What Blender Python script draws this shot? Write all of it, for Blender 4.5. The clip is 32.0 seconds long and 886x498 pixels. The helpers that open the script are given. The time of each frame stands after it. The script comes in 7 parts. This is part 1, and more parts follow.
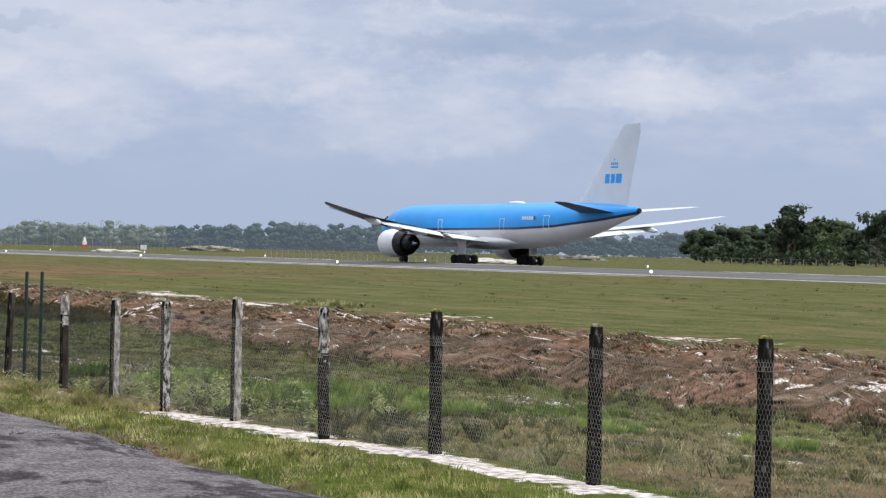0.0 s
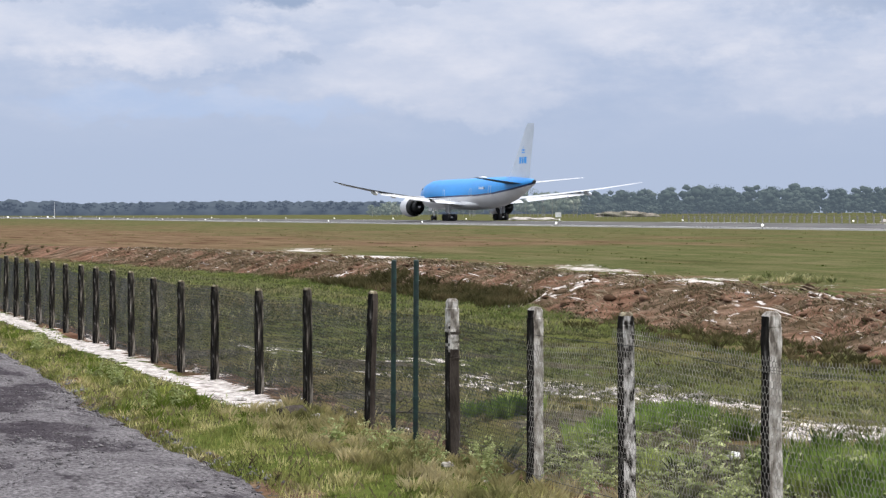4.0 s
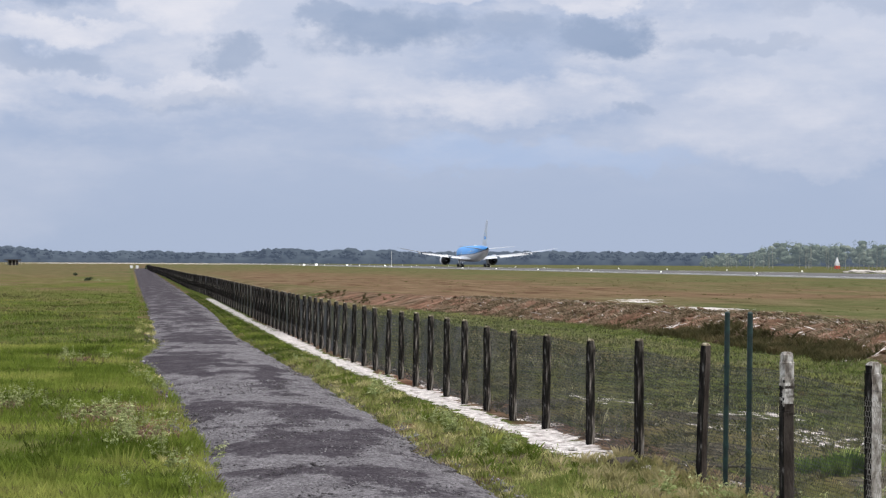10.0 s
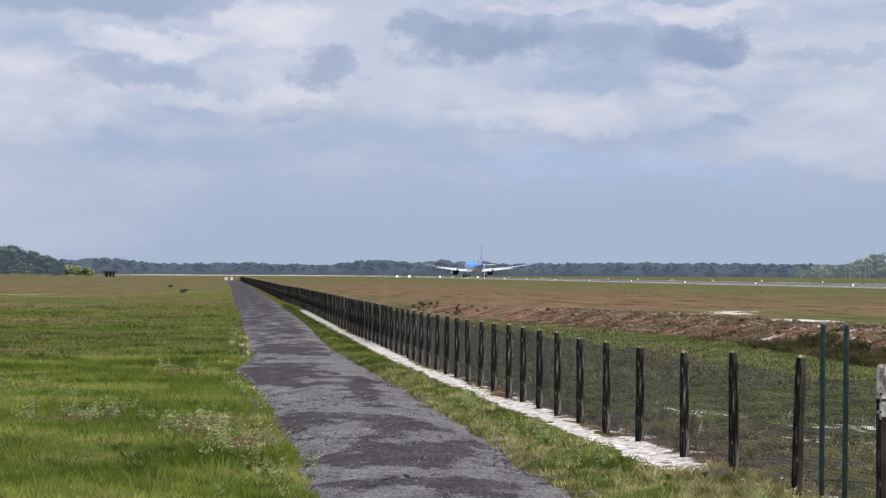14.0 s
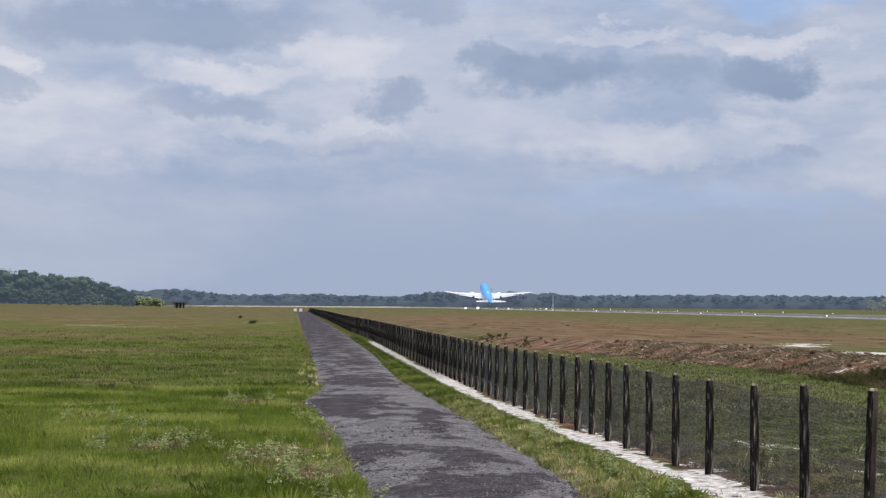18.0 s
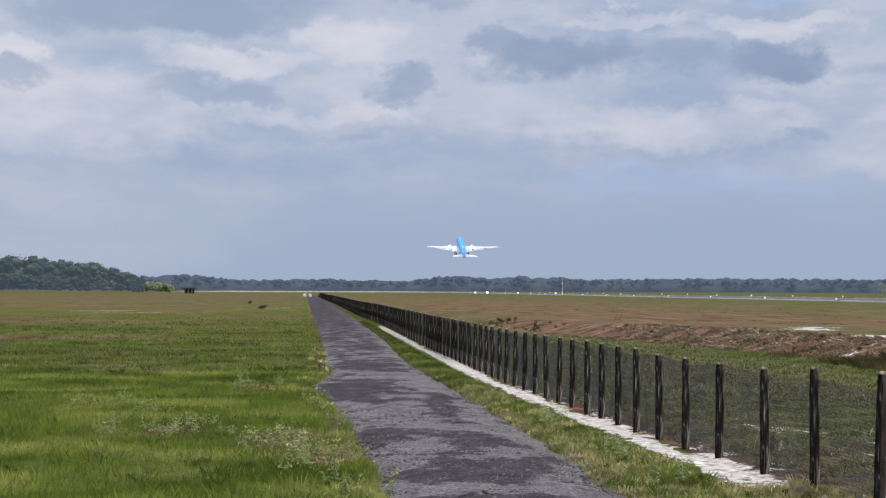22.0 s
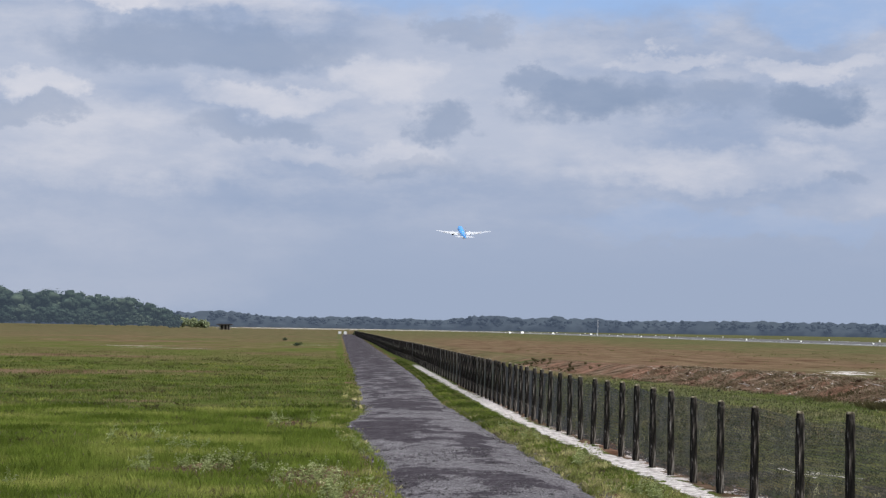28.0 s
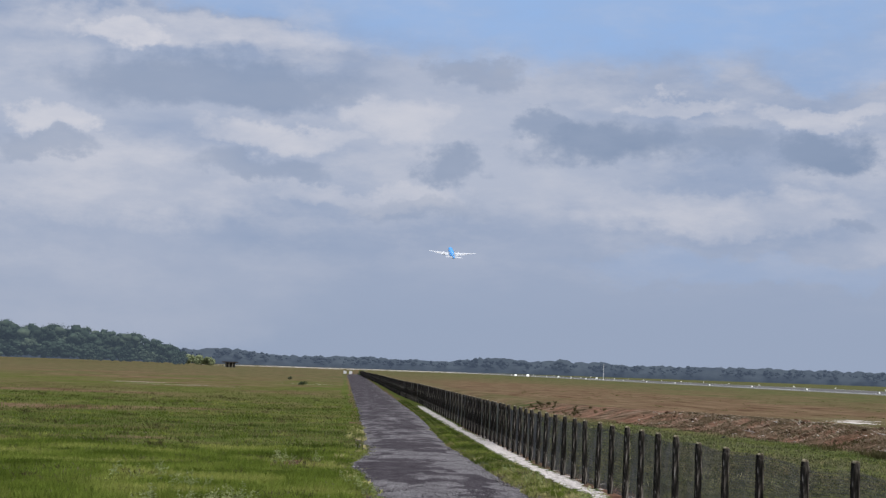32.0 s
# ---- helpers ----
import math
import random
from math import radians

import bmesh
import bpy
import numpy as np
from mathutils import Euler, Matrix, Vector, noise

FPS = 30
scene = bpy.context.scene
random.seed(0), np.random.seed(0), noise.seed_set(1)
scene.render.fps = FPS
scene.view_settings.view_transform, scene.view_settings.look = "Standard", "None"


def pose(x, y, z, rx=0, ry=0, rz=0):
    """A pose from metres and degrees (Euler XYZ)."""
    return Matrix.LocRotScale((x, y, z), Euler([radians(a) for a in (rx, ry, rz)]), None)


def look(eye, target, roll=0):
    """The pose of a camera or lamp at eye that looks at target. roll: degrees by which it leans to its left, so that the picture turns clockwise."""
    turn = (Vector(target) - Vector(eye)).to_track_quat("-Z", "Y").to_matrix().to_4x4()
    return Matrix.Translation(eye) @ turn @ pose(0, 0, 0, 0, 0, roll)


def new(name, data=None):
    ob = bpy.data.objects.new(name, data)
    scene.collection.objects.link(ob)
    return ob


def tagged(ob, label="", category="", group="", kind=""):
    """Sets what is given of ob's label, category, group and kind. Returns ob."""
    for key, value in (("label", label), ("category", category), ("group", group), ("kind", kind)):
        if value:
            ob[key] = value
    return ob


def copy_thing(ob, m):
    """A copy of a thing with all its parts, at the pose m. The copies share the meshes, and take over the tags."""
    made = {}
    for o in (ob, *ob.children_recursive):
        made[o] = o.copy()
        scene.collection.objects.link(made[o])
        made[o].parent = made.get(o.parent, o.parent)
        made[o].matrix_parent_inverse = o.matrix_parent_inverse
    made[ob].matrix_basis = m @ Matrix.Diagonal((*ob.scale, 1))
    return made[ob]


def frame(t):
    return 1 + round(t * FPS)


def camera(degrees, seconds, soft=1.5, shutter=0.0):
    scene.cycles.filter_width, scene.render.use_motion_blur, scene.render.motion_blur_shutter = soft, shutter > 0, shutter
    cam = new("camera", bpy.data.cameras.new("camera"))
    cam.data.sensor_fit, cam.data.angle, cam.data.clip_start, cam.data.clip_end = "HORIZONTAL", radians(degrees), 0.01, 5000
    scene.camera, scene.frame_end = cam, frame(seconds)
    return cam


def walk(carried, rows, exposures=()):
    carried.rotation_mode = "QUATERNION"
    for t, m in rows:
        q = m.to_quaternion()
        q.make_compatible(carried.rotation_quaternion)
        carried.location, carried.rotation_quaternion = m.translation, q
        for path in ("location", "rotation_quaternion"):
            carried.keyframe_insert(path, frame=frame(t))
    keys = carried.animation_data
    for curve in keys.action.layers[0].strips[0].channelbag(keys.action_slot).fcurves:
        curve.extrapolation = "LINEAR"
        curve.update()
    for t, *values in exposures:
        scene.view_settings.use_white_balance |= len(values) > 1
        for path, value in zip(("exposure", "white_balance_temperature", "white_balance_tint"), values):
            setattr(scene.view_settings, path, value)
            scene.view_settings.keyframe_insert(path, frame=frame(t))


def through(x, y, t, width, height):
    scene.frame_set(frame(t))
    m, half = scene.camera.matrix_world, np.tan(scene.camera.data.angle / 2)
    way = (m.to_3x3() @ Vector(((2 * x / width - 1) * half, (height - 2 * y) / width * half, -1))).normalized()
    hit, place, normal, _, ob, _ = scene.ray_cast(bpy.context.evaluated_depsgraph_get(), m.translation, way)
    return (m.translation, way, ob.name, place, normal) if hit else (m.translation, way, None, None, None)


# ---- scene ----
cam = camera(26.45, 32.0, soft=1.35)

# seconds, eye, heading clockwise from +y, pitch, roll
PATH = [
    (0, -3.62, -9.13, 1.835, 31.55, 0.09, 1.22),
    (0.5, -3.46, -8.55, 1.855, 29.13, -0.05, 0.98),
    (1, -2.83, -7.30, 1.875, 26.88, -0.20, 0.50),
    (1.5, -2.02, -5.35, 1.87, 25.03, -0.38, 0.08),
    (2, -1.04, -3.00, 1.86, 23.60, -0.63, -0.20),
    (2.5, -0.15, -0.60, 1.852, 22.54, -1.00, -0.30),
    (3, 0, 0, 1.85, 21.53, -1.12, -0.14),
    (3.5, 0, 0, 1.85, 20.22, -1.18, -0.20),
    (4, 0, 0, 1.85, 19.04, -1.09, -0.18),
    (4.5, 0, 0, 1.85, 18.00, -0.88, -0.07),
    (6.5, 0, 0, 1.85, 14.98, -0.22, 0.60),
    (7, 0, 0, 1.85, 14.26, -0.12, 0.56),
    (7.5, 0, 0, 1.85, 13.34, -0.05, 0.44),
    (8, 0, 0, 1.85, 12.25, 0.00, 0.26),
    (8.5, 0, 0, 1.85, 11.20, 0.07, 0.18),
    (9, 0, 0, 1.85, 10.30, 0.17, 0.18),
    (9.5, 0, 0, 1.85, 9.55, 0.28, 0.26),
    (10, 0, 0, 1.85, 8.96, 0.43, 0.31),
    (10.5, 0, 0, 1.85, 8.47, 0.56, 0.38),
    (11, 0, 0, 1.85, 8.09, 0.64, 0.39),
    (11.5, 0, 0, 1.85, 7.76, 0.69, 0.40),
    (12, 0, 0, 1.85, 7.41, 0.69, 0.40),
    (12.5, 0, 0, 1.85, 7.06, 0.70, 0.41),
    (13, 0, 0, 1.85, 6.71, 0.71, 0.37),
    (13.5, 0, 0, 1.85, 6.42, 0.73, 0.30),
    (14, 0, 0, 1.85, 6.14, 0.77, 0.29),
    (14.5, 0, 0, 1.85, 5.83, 0.83, 0.30),
    (15, 0, 0, 1.85, 5.46, 0.91, 0.38),
    (15.5, 0, 0, 1.85, 5.09, 1.00, 0.42),
    (17.5, 0, 0, 1.85, 4.19, 1.58, 0.47),
    (18, 0, 0, 1.85, 4.05, 1.72, 0.41),
    (18.5, 0, 0, 1.85, 3.97, 1.80, 0.39),
    (19, 0, 0, 1.85, 3.95, 1.82, 0.34),
    (19.5, 0, 0, 1.85, 3.96, 1.79, 0.34),
    (20, 0, 0, 1.85, 3.99, 1.71, 0.33),
    (20.5, 0, 0, 1.85, 4.01, 1.59, 0.28),
    (21, 0, 0, 1.85, 3.99, 1.45, 0.26),
    (21.5, 0, 0, 1.85, 3.91, 1.33, 0.22),
    (22, 0, 0, 1.85, 3.77, 1.25, 0.21),
    (22.5, 0, 0, 1.85, 3.64, 1.25, 0.17),
    (23, 0, 0, 1.85, 3.57, 1.29, 0.12),
    (23.5, 0, 0, 1.85, 3.57, 1.29, 0.04),
    (24, 0, 0, 1.85, 3.60, 1.28, -0.06),
    (24.5, 0, 0, 1.85, 3.63, 1.24, -0.09),
    (25, 0, 0, 1.85, 3.67, 1.28, -0.05),
    (25.5, 0, 0, 1.85, 3.68, 1.39, -0.03),
    (27.5, 0, 0, 1.85, 2.99, 2.28, 0.77),
    (28, 0, 0, 1.85, 2.67, 2.43, 0.96),
    (28.5, 0, 0, 1.85, 2.47, 2.59, 1.05),
    (29, 0, 0, 1.85, 2.40, 2.73, 1.24),
    (29.5, 0, 0, 1.85, 2.42, 2.84, 1.47),
    (30, 0, 0, 1.85, 2.50, 2.91, 1.69),
    (30.5, 0, 0, 1.85, 2.58, 3.02, 1.86),
    (31, 0, 0, 1.85, 2.63, 3.18, 1.92),
    (31.5, 0, 0, 1.85, 2.58, 3.41, 1.96),
    (32, 0, 0, 1.85, 2.42, 3.68, 1.97),
]
walk(cam, [(t, pose(x, y, z, 90 + pitch, 0, -head) @ pose(0, 0, 0, 0, 0, roll)) for t, x, y, z, head, pitch, roll in PATH],
     [(0, 0.14, 6420, 10), (2, 0.18, 6470, 10), (5, 0.25, 6480, 10), (9, 0.14, 6450, 10), (14, 0.05, 6400, 10), (19, -0.07, 6350, 10), (25, -0.08, 6330, 10), (30, -0.20, 6300, 10), (32, -0.26, 6300, 10)])


# ---------------------------------------------------------------- world, sun
SUN_AZ, SUN_EL = 128.0, 52.0


def sky_world():
    w = bpy.data.worlds.new("overcast_sky")
    scene.world = w
    w.use_nodes = True
    nt = w.node_tree
    nt.nodes.clear()
    N, L = nt.nodes, nt.links

    def node(kind, **inputs):
        n = N.new(kind)
        for k, v in inputs.items():
            if hasattr(v, "is_linked"):
                L.new(v, n.inputs[int(k[1:])])
            else:
                n.inputs[int(k[1:])].default_value = v
        return n

    def m(op, a, b=0.0, c=0.0, clamp=False):
        n = node("ShaderNodeMath", _0=a, _1=b, _2=c)
        n.operation, n.use_clamp = op, clamp
        return n.outputs[0]

    def mix(f, a, b):
        n = N.new("ShaderNodeMix")
        n.data_type = "RGBA"
        for sock, v in ((n.inputs[0], f), (n.inputs[6], a), (n.inputs[7], b)):
            if hasattr(v, "is_linked"):
                L.new(v, sock)
            else:
                sock.default_value = v
        return n.outputs[2]

    def ramp(x, lo, hi):
        n = node("ShaderNodeMapRange", _0=x, _1=lo, _2=hi, _3=0.0, _4=1.0)
        n.interpolation_type = "SMOOTHSTEP"
        return n.outputs[0]

    tc = N.new("ShaderNodeTexCoord").outputs["Generated"]
    sep = node("ShaderNodeSeparateXYZ", _0=tc)
    x, y, z = sep.outputs
    az = m("MULTIPLY", m("ARCTAN2", x, y), 57.29578)
    el = m("MULTIPLY", m("ARCSINE", z), 57.29578)

    def noise_at(su, sv, scale, detail, rough=0.55, off=0.0):
        comb = node("ShaderNodeCombineXYZ", _0=m("MULTIPLY_ADD", az, su, off), _1=m("MULTIPLY", el, sv), _2=off)
        n = N.new("ShaderNodeTexNoise")
        L.new(comb.outputs[0], n.inputs["Vector"])
        n.inputs["Scale"].default_value = scale
        n.inputs["Detail"].default_value = detail
        n.inputs["Roughness"].default_value = rough
        return n.outputs[0]

    # ragged edges: the cloud map is shifted by noise
    w1 = m("SUBTRACT", noise_at(0.42, 0.6, 1.0, 6.0, 0.62), 0.5)
    w2 = m("SUBTRACT", noise_at(0.42, 0.6, 1.0, 6.0, 0.62, 7.3), 0.5)
    u = m("MULTIPLY_ADD", w1, 5.0, az)
    v = m("MULTIPLY_ADD", w2, 2.6, el)

    def blobs(spec):
        total = None
        for a, e, ra, re, k in spec:
            du = m("MULTIPLY", m("SUBTRACT", u, a), 1 / ra)
            dv = m("MULTIPLY", m("SUBTRACT", v, e), 1 / re)
            d = m("ADD", m("MULTIPLY", du, du), m("MULTIPLY", dv, dv))
            f = m("MULTIPLY", ramp(d, 1.5, 0.25), k)
            total = f if total is None else m("MAXIMUM", total, f)
        return total

    dark = blobs(DARK_CLOUDS)
    pale = blobs(PALE_CLOUDS)
    blue = blobs(BLUE_GAPS)
    veil = noise_at(0.11, 0.34, 1.0, 7.0, 0.58, 3.1)
    wisp = noise_at(0.30, 0.75, 1.0, 7.0, 0.62, 11.0)
    high = ramp(el, 1.2, 6.5)

    nish = N.new("ShaderNodeTexSky")
    nish.sky_type, nish.sun_disc = "NISHITA", False
    nish.sun_elevation, nish.sun_rotation = radians(SUN_EL), radians(SUN_AZ)
    nish.air_density, nish.dust_density = 1.3, 2.0
    clear = node("ShaderNodeVectorMath", _0=nish.outputs[0])
    clear.operation = "SCALE"
    clear.inputs[3].default_value = 0.10

    low = mix(ramp(el, 0.0, 5.0), (0.396, 0.470, 0.622, 1), (0.358, 0.438, 0.614, 1))
    base = mix(m("MULTIPLY", ramp(veil, 0.30, 0.68), high), low, (0.56, 0.60, 0.72, 1))
    base = mix(m("MULTIPLY", ramp(wisp, 0.42, 0.72), m("MULTIPLY", high, 0.6)), base, (0.68, 0.69, 0.77, 1))
    base = mix(m("MULTIPLY", blue, m("MULTIPLY_ADD", wisp, -0.9, 1.25), clamp=True), base, (0.375, 0.565, 0.91, 1))
    base = mix(m("MULTIPLY", pale, m("MULTIPLY_ADD", wisp, 1.6, 0.1), clamp=True), base, (0.80, 0.785, 0.835, 1))
    base = mix(m("MULTIPLY", dark, m("MULTIPLY_ADD", wisp, 0.8, 0.5), clamp=True), base, (0.290, 0.365, 0.520, 1))
    # thin overcast: brighter towards the zenith and the sun, some clear sky through it
    up = ramp(el, 13.0, 60.0)
    bright = mix(up, base, (1.8, 1.82, 1.9, 1))
    total = mix(0.06, bright, clear.outputs[0])
    below = ramp(el, -3.0, -0.5)
    total = mix(below, (0.12, 0.13, 0.08, 1), total)
    bg = N.new("ShaderNodeBackground")
    L.new(total, bg.inputs[0])
    bg.inputs[1].default_value = 1.0
    out = N.new("ShaderNodeOutputWorld")
    L.new(bg.outputs[0], out.inputs[0])


DARK_CLOUDS = [(7.4, 6.95, 2.5, 0.80, 1.0), (5.6, 7.5, 1.0, 0.4, 0.8), (13.7, 6.9, 1.5, 0.70, 1.0), (11.0, 6.9, 1.5, 0.5, 0.6), (-4.6, 8.35, 4.8, 0.75, 0.75), (2.5, 6.15, 1.3, 0.62, 0.75),
               (-3.2, 5.9, 2.1, 0.42, 0.55), (14.8, 4.6, 0.9, 0.25, 0.45), (3.5, 8.8, 1.6, 0.45, 0.5), (1.5, 4.9, 2.5, 0.35, 0.3), (-9.6, 6.2, 1.4, 0.4, 0.5),
               (35.0, 6.2, 6.0, 0.55, 0.55), (23.0, 8.0, 5.0, 0.6, 0.45), (43.0, 6.6, 10.0, 0.7, 0.6), (36.0, 7.6, 8.0, 0.5, 0.4), (-14.0, 6.0, 3.0, 0.5, 0.5), (18.0, 6.6, 2.5, 0.3, 0.35)]
PALE_CLOUDS = [(-11.0, 2.0, 9.0, 2.0, 0.22), (-7.5, 5.4, 5.0, 1.3, 0.42), (-6.0, 9.9, 5.0, 0.6, 0.5), (-7.6, 9.7, 2.0, 0.5, 0.95), (-2.6, 6.85, 2.4, 0.40, 0.6), (-9.7, 7.1, 1.2, 0.5, 0.8), (0.2, 5.2, 3.2, 0.45, 0.45), (0.8, 7.4, 1.6, 0.7, 0.55),
               (10.7, 5.0, 4.5, 0.8, 0.45), (13.8, 7.95, 2.4, 0.32, 0.55), (18.5, 4.4, 4.0, 1.1, 0.32), (20.5, 3.4, 2.5, 0.6, 0.2), (9.5, 8.2, 1.5, 0.3, 0.5),
               (31.0, 3.9, 4.0, 1.1, 0.25), (37.5, 4.9, 2.8, 0.7, 0.35), (26.0, 5.5, 3.5, 0.9, 0.25), (48.0, 4.0, 4.0, 0.8, 0.35)]
BLUE_GAPS = [(7.0, 11.3, 10.0, 2.2, 1.0), (-3.5, 11.4, 3.0, 0.9, 0.7), (14.5, 10.0, 4.0, 1.1, 0.6), (11.5, 3.2, 5.0, 0.5, 0.25), (52.0, 6.8, 3.0, 1.2, 0.5)]
sky_world()

sun = new("sun", bpy.data.lights.new("sun", "SUN"))
sun.data.energy, sun.data.angle, sun.data.color = 2.1, radians(14), (1.0, 0.95, 0.88)
a, e = radians(SUN_AZ), radians(SUN_EL)
sun.matrix_world = look((0, 0, 300), Vector((0, 0, 300)) - Vector((math.sin(a) * math.cos(e), math.cos(a) * math.cos(e), math.sin(e))))


# ---------------------------------------------------------------- materials
def mat(name, colors, rough=0.85, scale=3.0, fine=40.0, metal=0.0, bump=0.3, bump_dist=0.01, spread=(0.35, 0.65), jitter=0.0, spec=0.3, emit=None, grain=0.6, stretch=None):
    """Noise-mixed colours at two scales with fine relief. jitter: lightness by object or island."""
    ma = bpy.data.materials.new(name)
    ma.use_nodes = True
    nt = ma.node_tree
    N, L = nt.nodes, nt.links
    b = N["Principled BSDF"]
    tc = N.new("ShaderNodeTexCoord").outputs["Object"]
    if stretch:
        mp = N.new("ShaderNodeMapping")
        mp.inputs["Scale"].default_value = stretch
        L.new(tc, mp.inputs[0])
        tc = mp.outputs[0]
    n1, n2 = N.new("ShaderNodeTexNoise"), N.new("ShaderNodeTexNoise")
    for n, s, d in ((n1, scale, 6), (n2, fine, 4)):
        L.new(tc, n.inputs["Vector"])
        n.inputs["Scale"].default_value, n.inputs["Detail"].default_value = s, d
    r = N.new("ShaderNodeValToRGB")
    L.new(n1.outputs[0], r.inputs[0])
    els = r.color_ramp.elements
    while len(els) < len(colors):
        els.new(0.5)
    for i, c in enumerate(colors):
        els[i].position = spread[0] + (spread[1] - spread[0]) * i / max(1, len(colors) - 1)
        els[i].color = (*c, 1)
    mul = N.new("ShaderNodeMix")
    mul.data_type, mul.blend_type = "RGBA", "MULTIPLY"
    mul.inputs[0].default_value = grain
    L.new(r.outputs[0], mul.inputs[6])
    r2 = N.new("ShaderNodeMapRange")
    L.new(n2.outputs[0], r2.inputs[0])
    r2.inputs[1].default_value, r2.inputs[2].default_value, r2.inputs[3].default_value, r2.inputs[4].default_value = 0.3, 0.7, 0.55, 1.35
    L.new(r2.outputs[0], mul.inputs[7])
    out = mul.outputs[2]
    if jitter:
        g = N.new("ShaderNodeNewGeometry")
        o = N.new("ShaderNodeObjectInfo")
        ad = N.new("ShaderNodeMath")
        ad.operation = "ADD"
        L.new(g.outputs["Random Per Island"], ad.inputs[0])
        L.new(o.outputs["Random"], ad.inputs[1])
        mr = N.new("ShaderNodeMapRange")
        L.new(ad.outputs[0], mr.inputs[0])
        mr.inputs[2].default_value, mr.inputs[3].default_value, mr.inputs[4].default_value = 2.0, 1 - jitter, 1 + jitter
        m2 = N.new("ShaderNodeMix")
        m2.data_type, m2.blend_type = "RGBA", "MULTIPLY"
        m2.inputs[0].default_value = 1.0
        L.new(out, m2.inputs[6])
        L.new(mr.outputs[0], m2.inputs[7])
        out = m2.outputs[2]
    L.new(out, b.inputs["Base Color"])
    b.inputs["Roughness"].default_value, b.inputs["Metallic"].default_value = rough, metal
    b.inputs["Specular IOR Level"].default_value = spec
    if emit:
        b.inputs["Emission Color"].default_value, b.inputs["Emission Strength"].default_value = (*emit[:3], 1), emit[3]
    if bump:
        bu = N.new("ShaderNodeBump")
        bu.inputs["Strength"].default_value, bu.inputs["Distance"].default_value = bump, bump_dist
        L.new(n2.outputs[0], bu.inputs["Height"])
        L.new(bu.outputs[0], b.inputs["Normal"])
    return ma


def leafy(name, colors, scale=0.5, jitter=0.35, through=0.42):
    """Foliage: diffuse and some light through the blades."""
    ma = mat(name, colors, 0.7, scale, 6.0, bump=0, jitter=jitter, spec=0.04)
    nt = ma.node_tree
    b, out = nt.nodes["Principled BSDF"], nt.nodes["Material Output"]
    tr, mx = nt.nodes.new("ShaderNodeBsdfTranslucent"), nt.nodes.new("ShaderNodeMixShader")
    src = b.inputs["Base Color"].links[0].from_socket
    nt.links.new(src, tr.inputs[0])
    mx.inputs[0].default_value = through
    nt.links.new(b.outputs[0], mx.inputs[1])
    nt.links.new(tr.outputs[0], mx.inputs[2])
    nt.links.new(mx.outputs[0], out.inputs[0])
    return ma


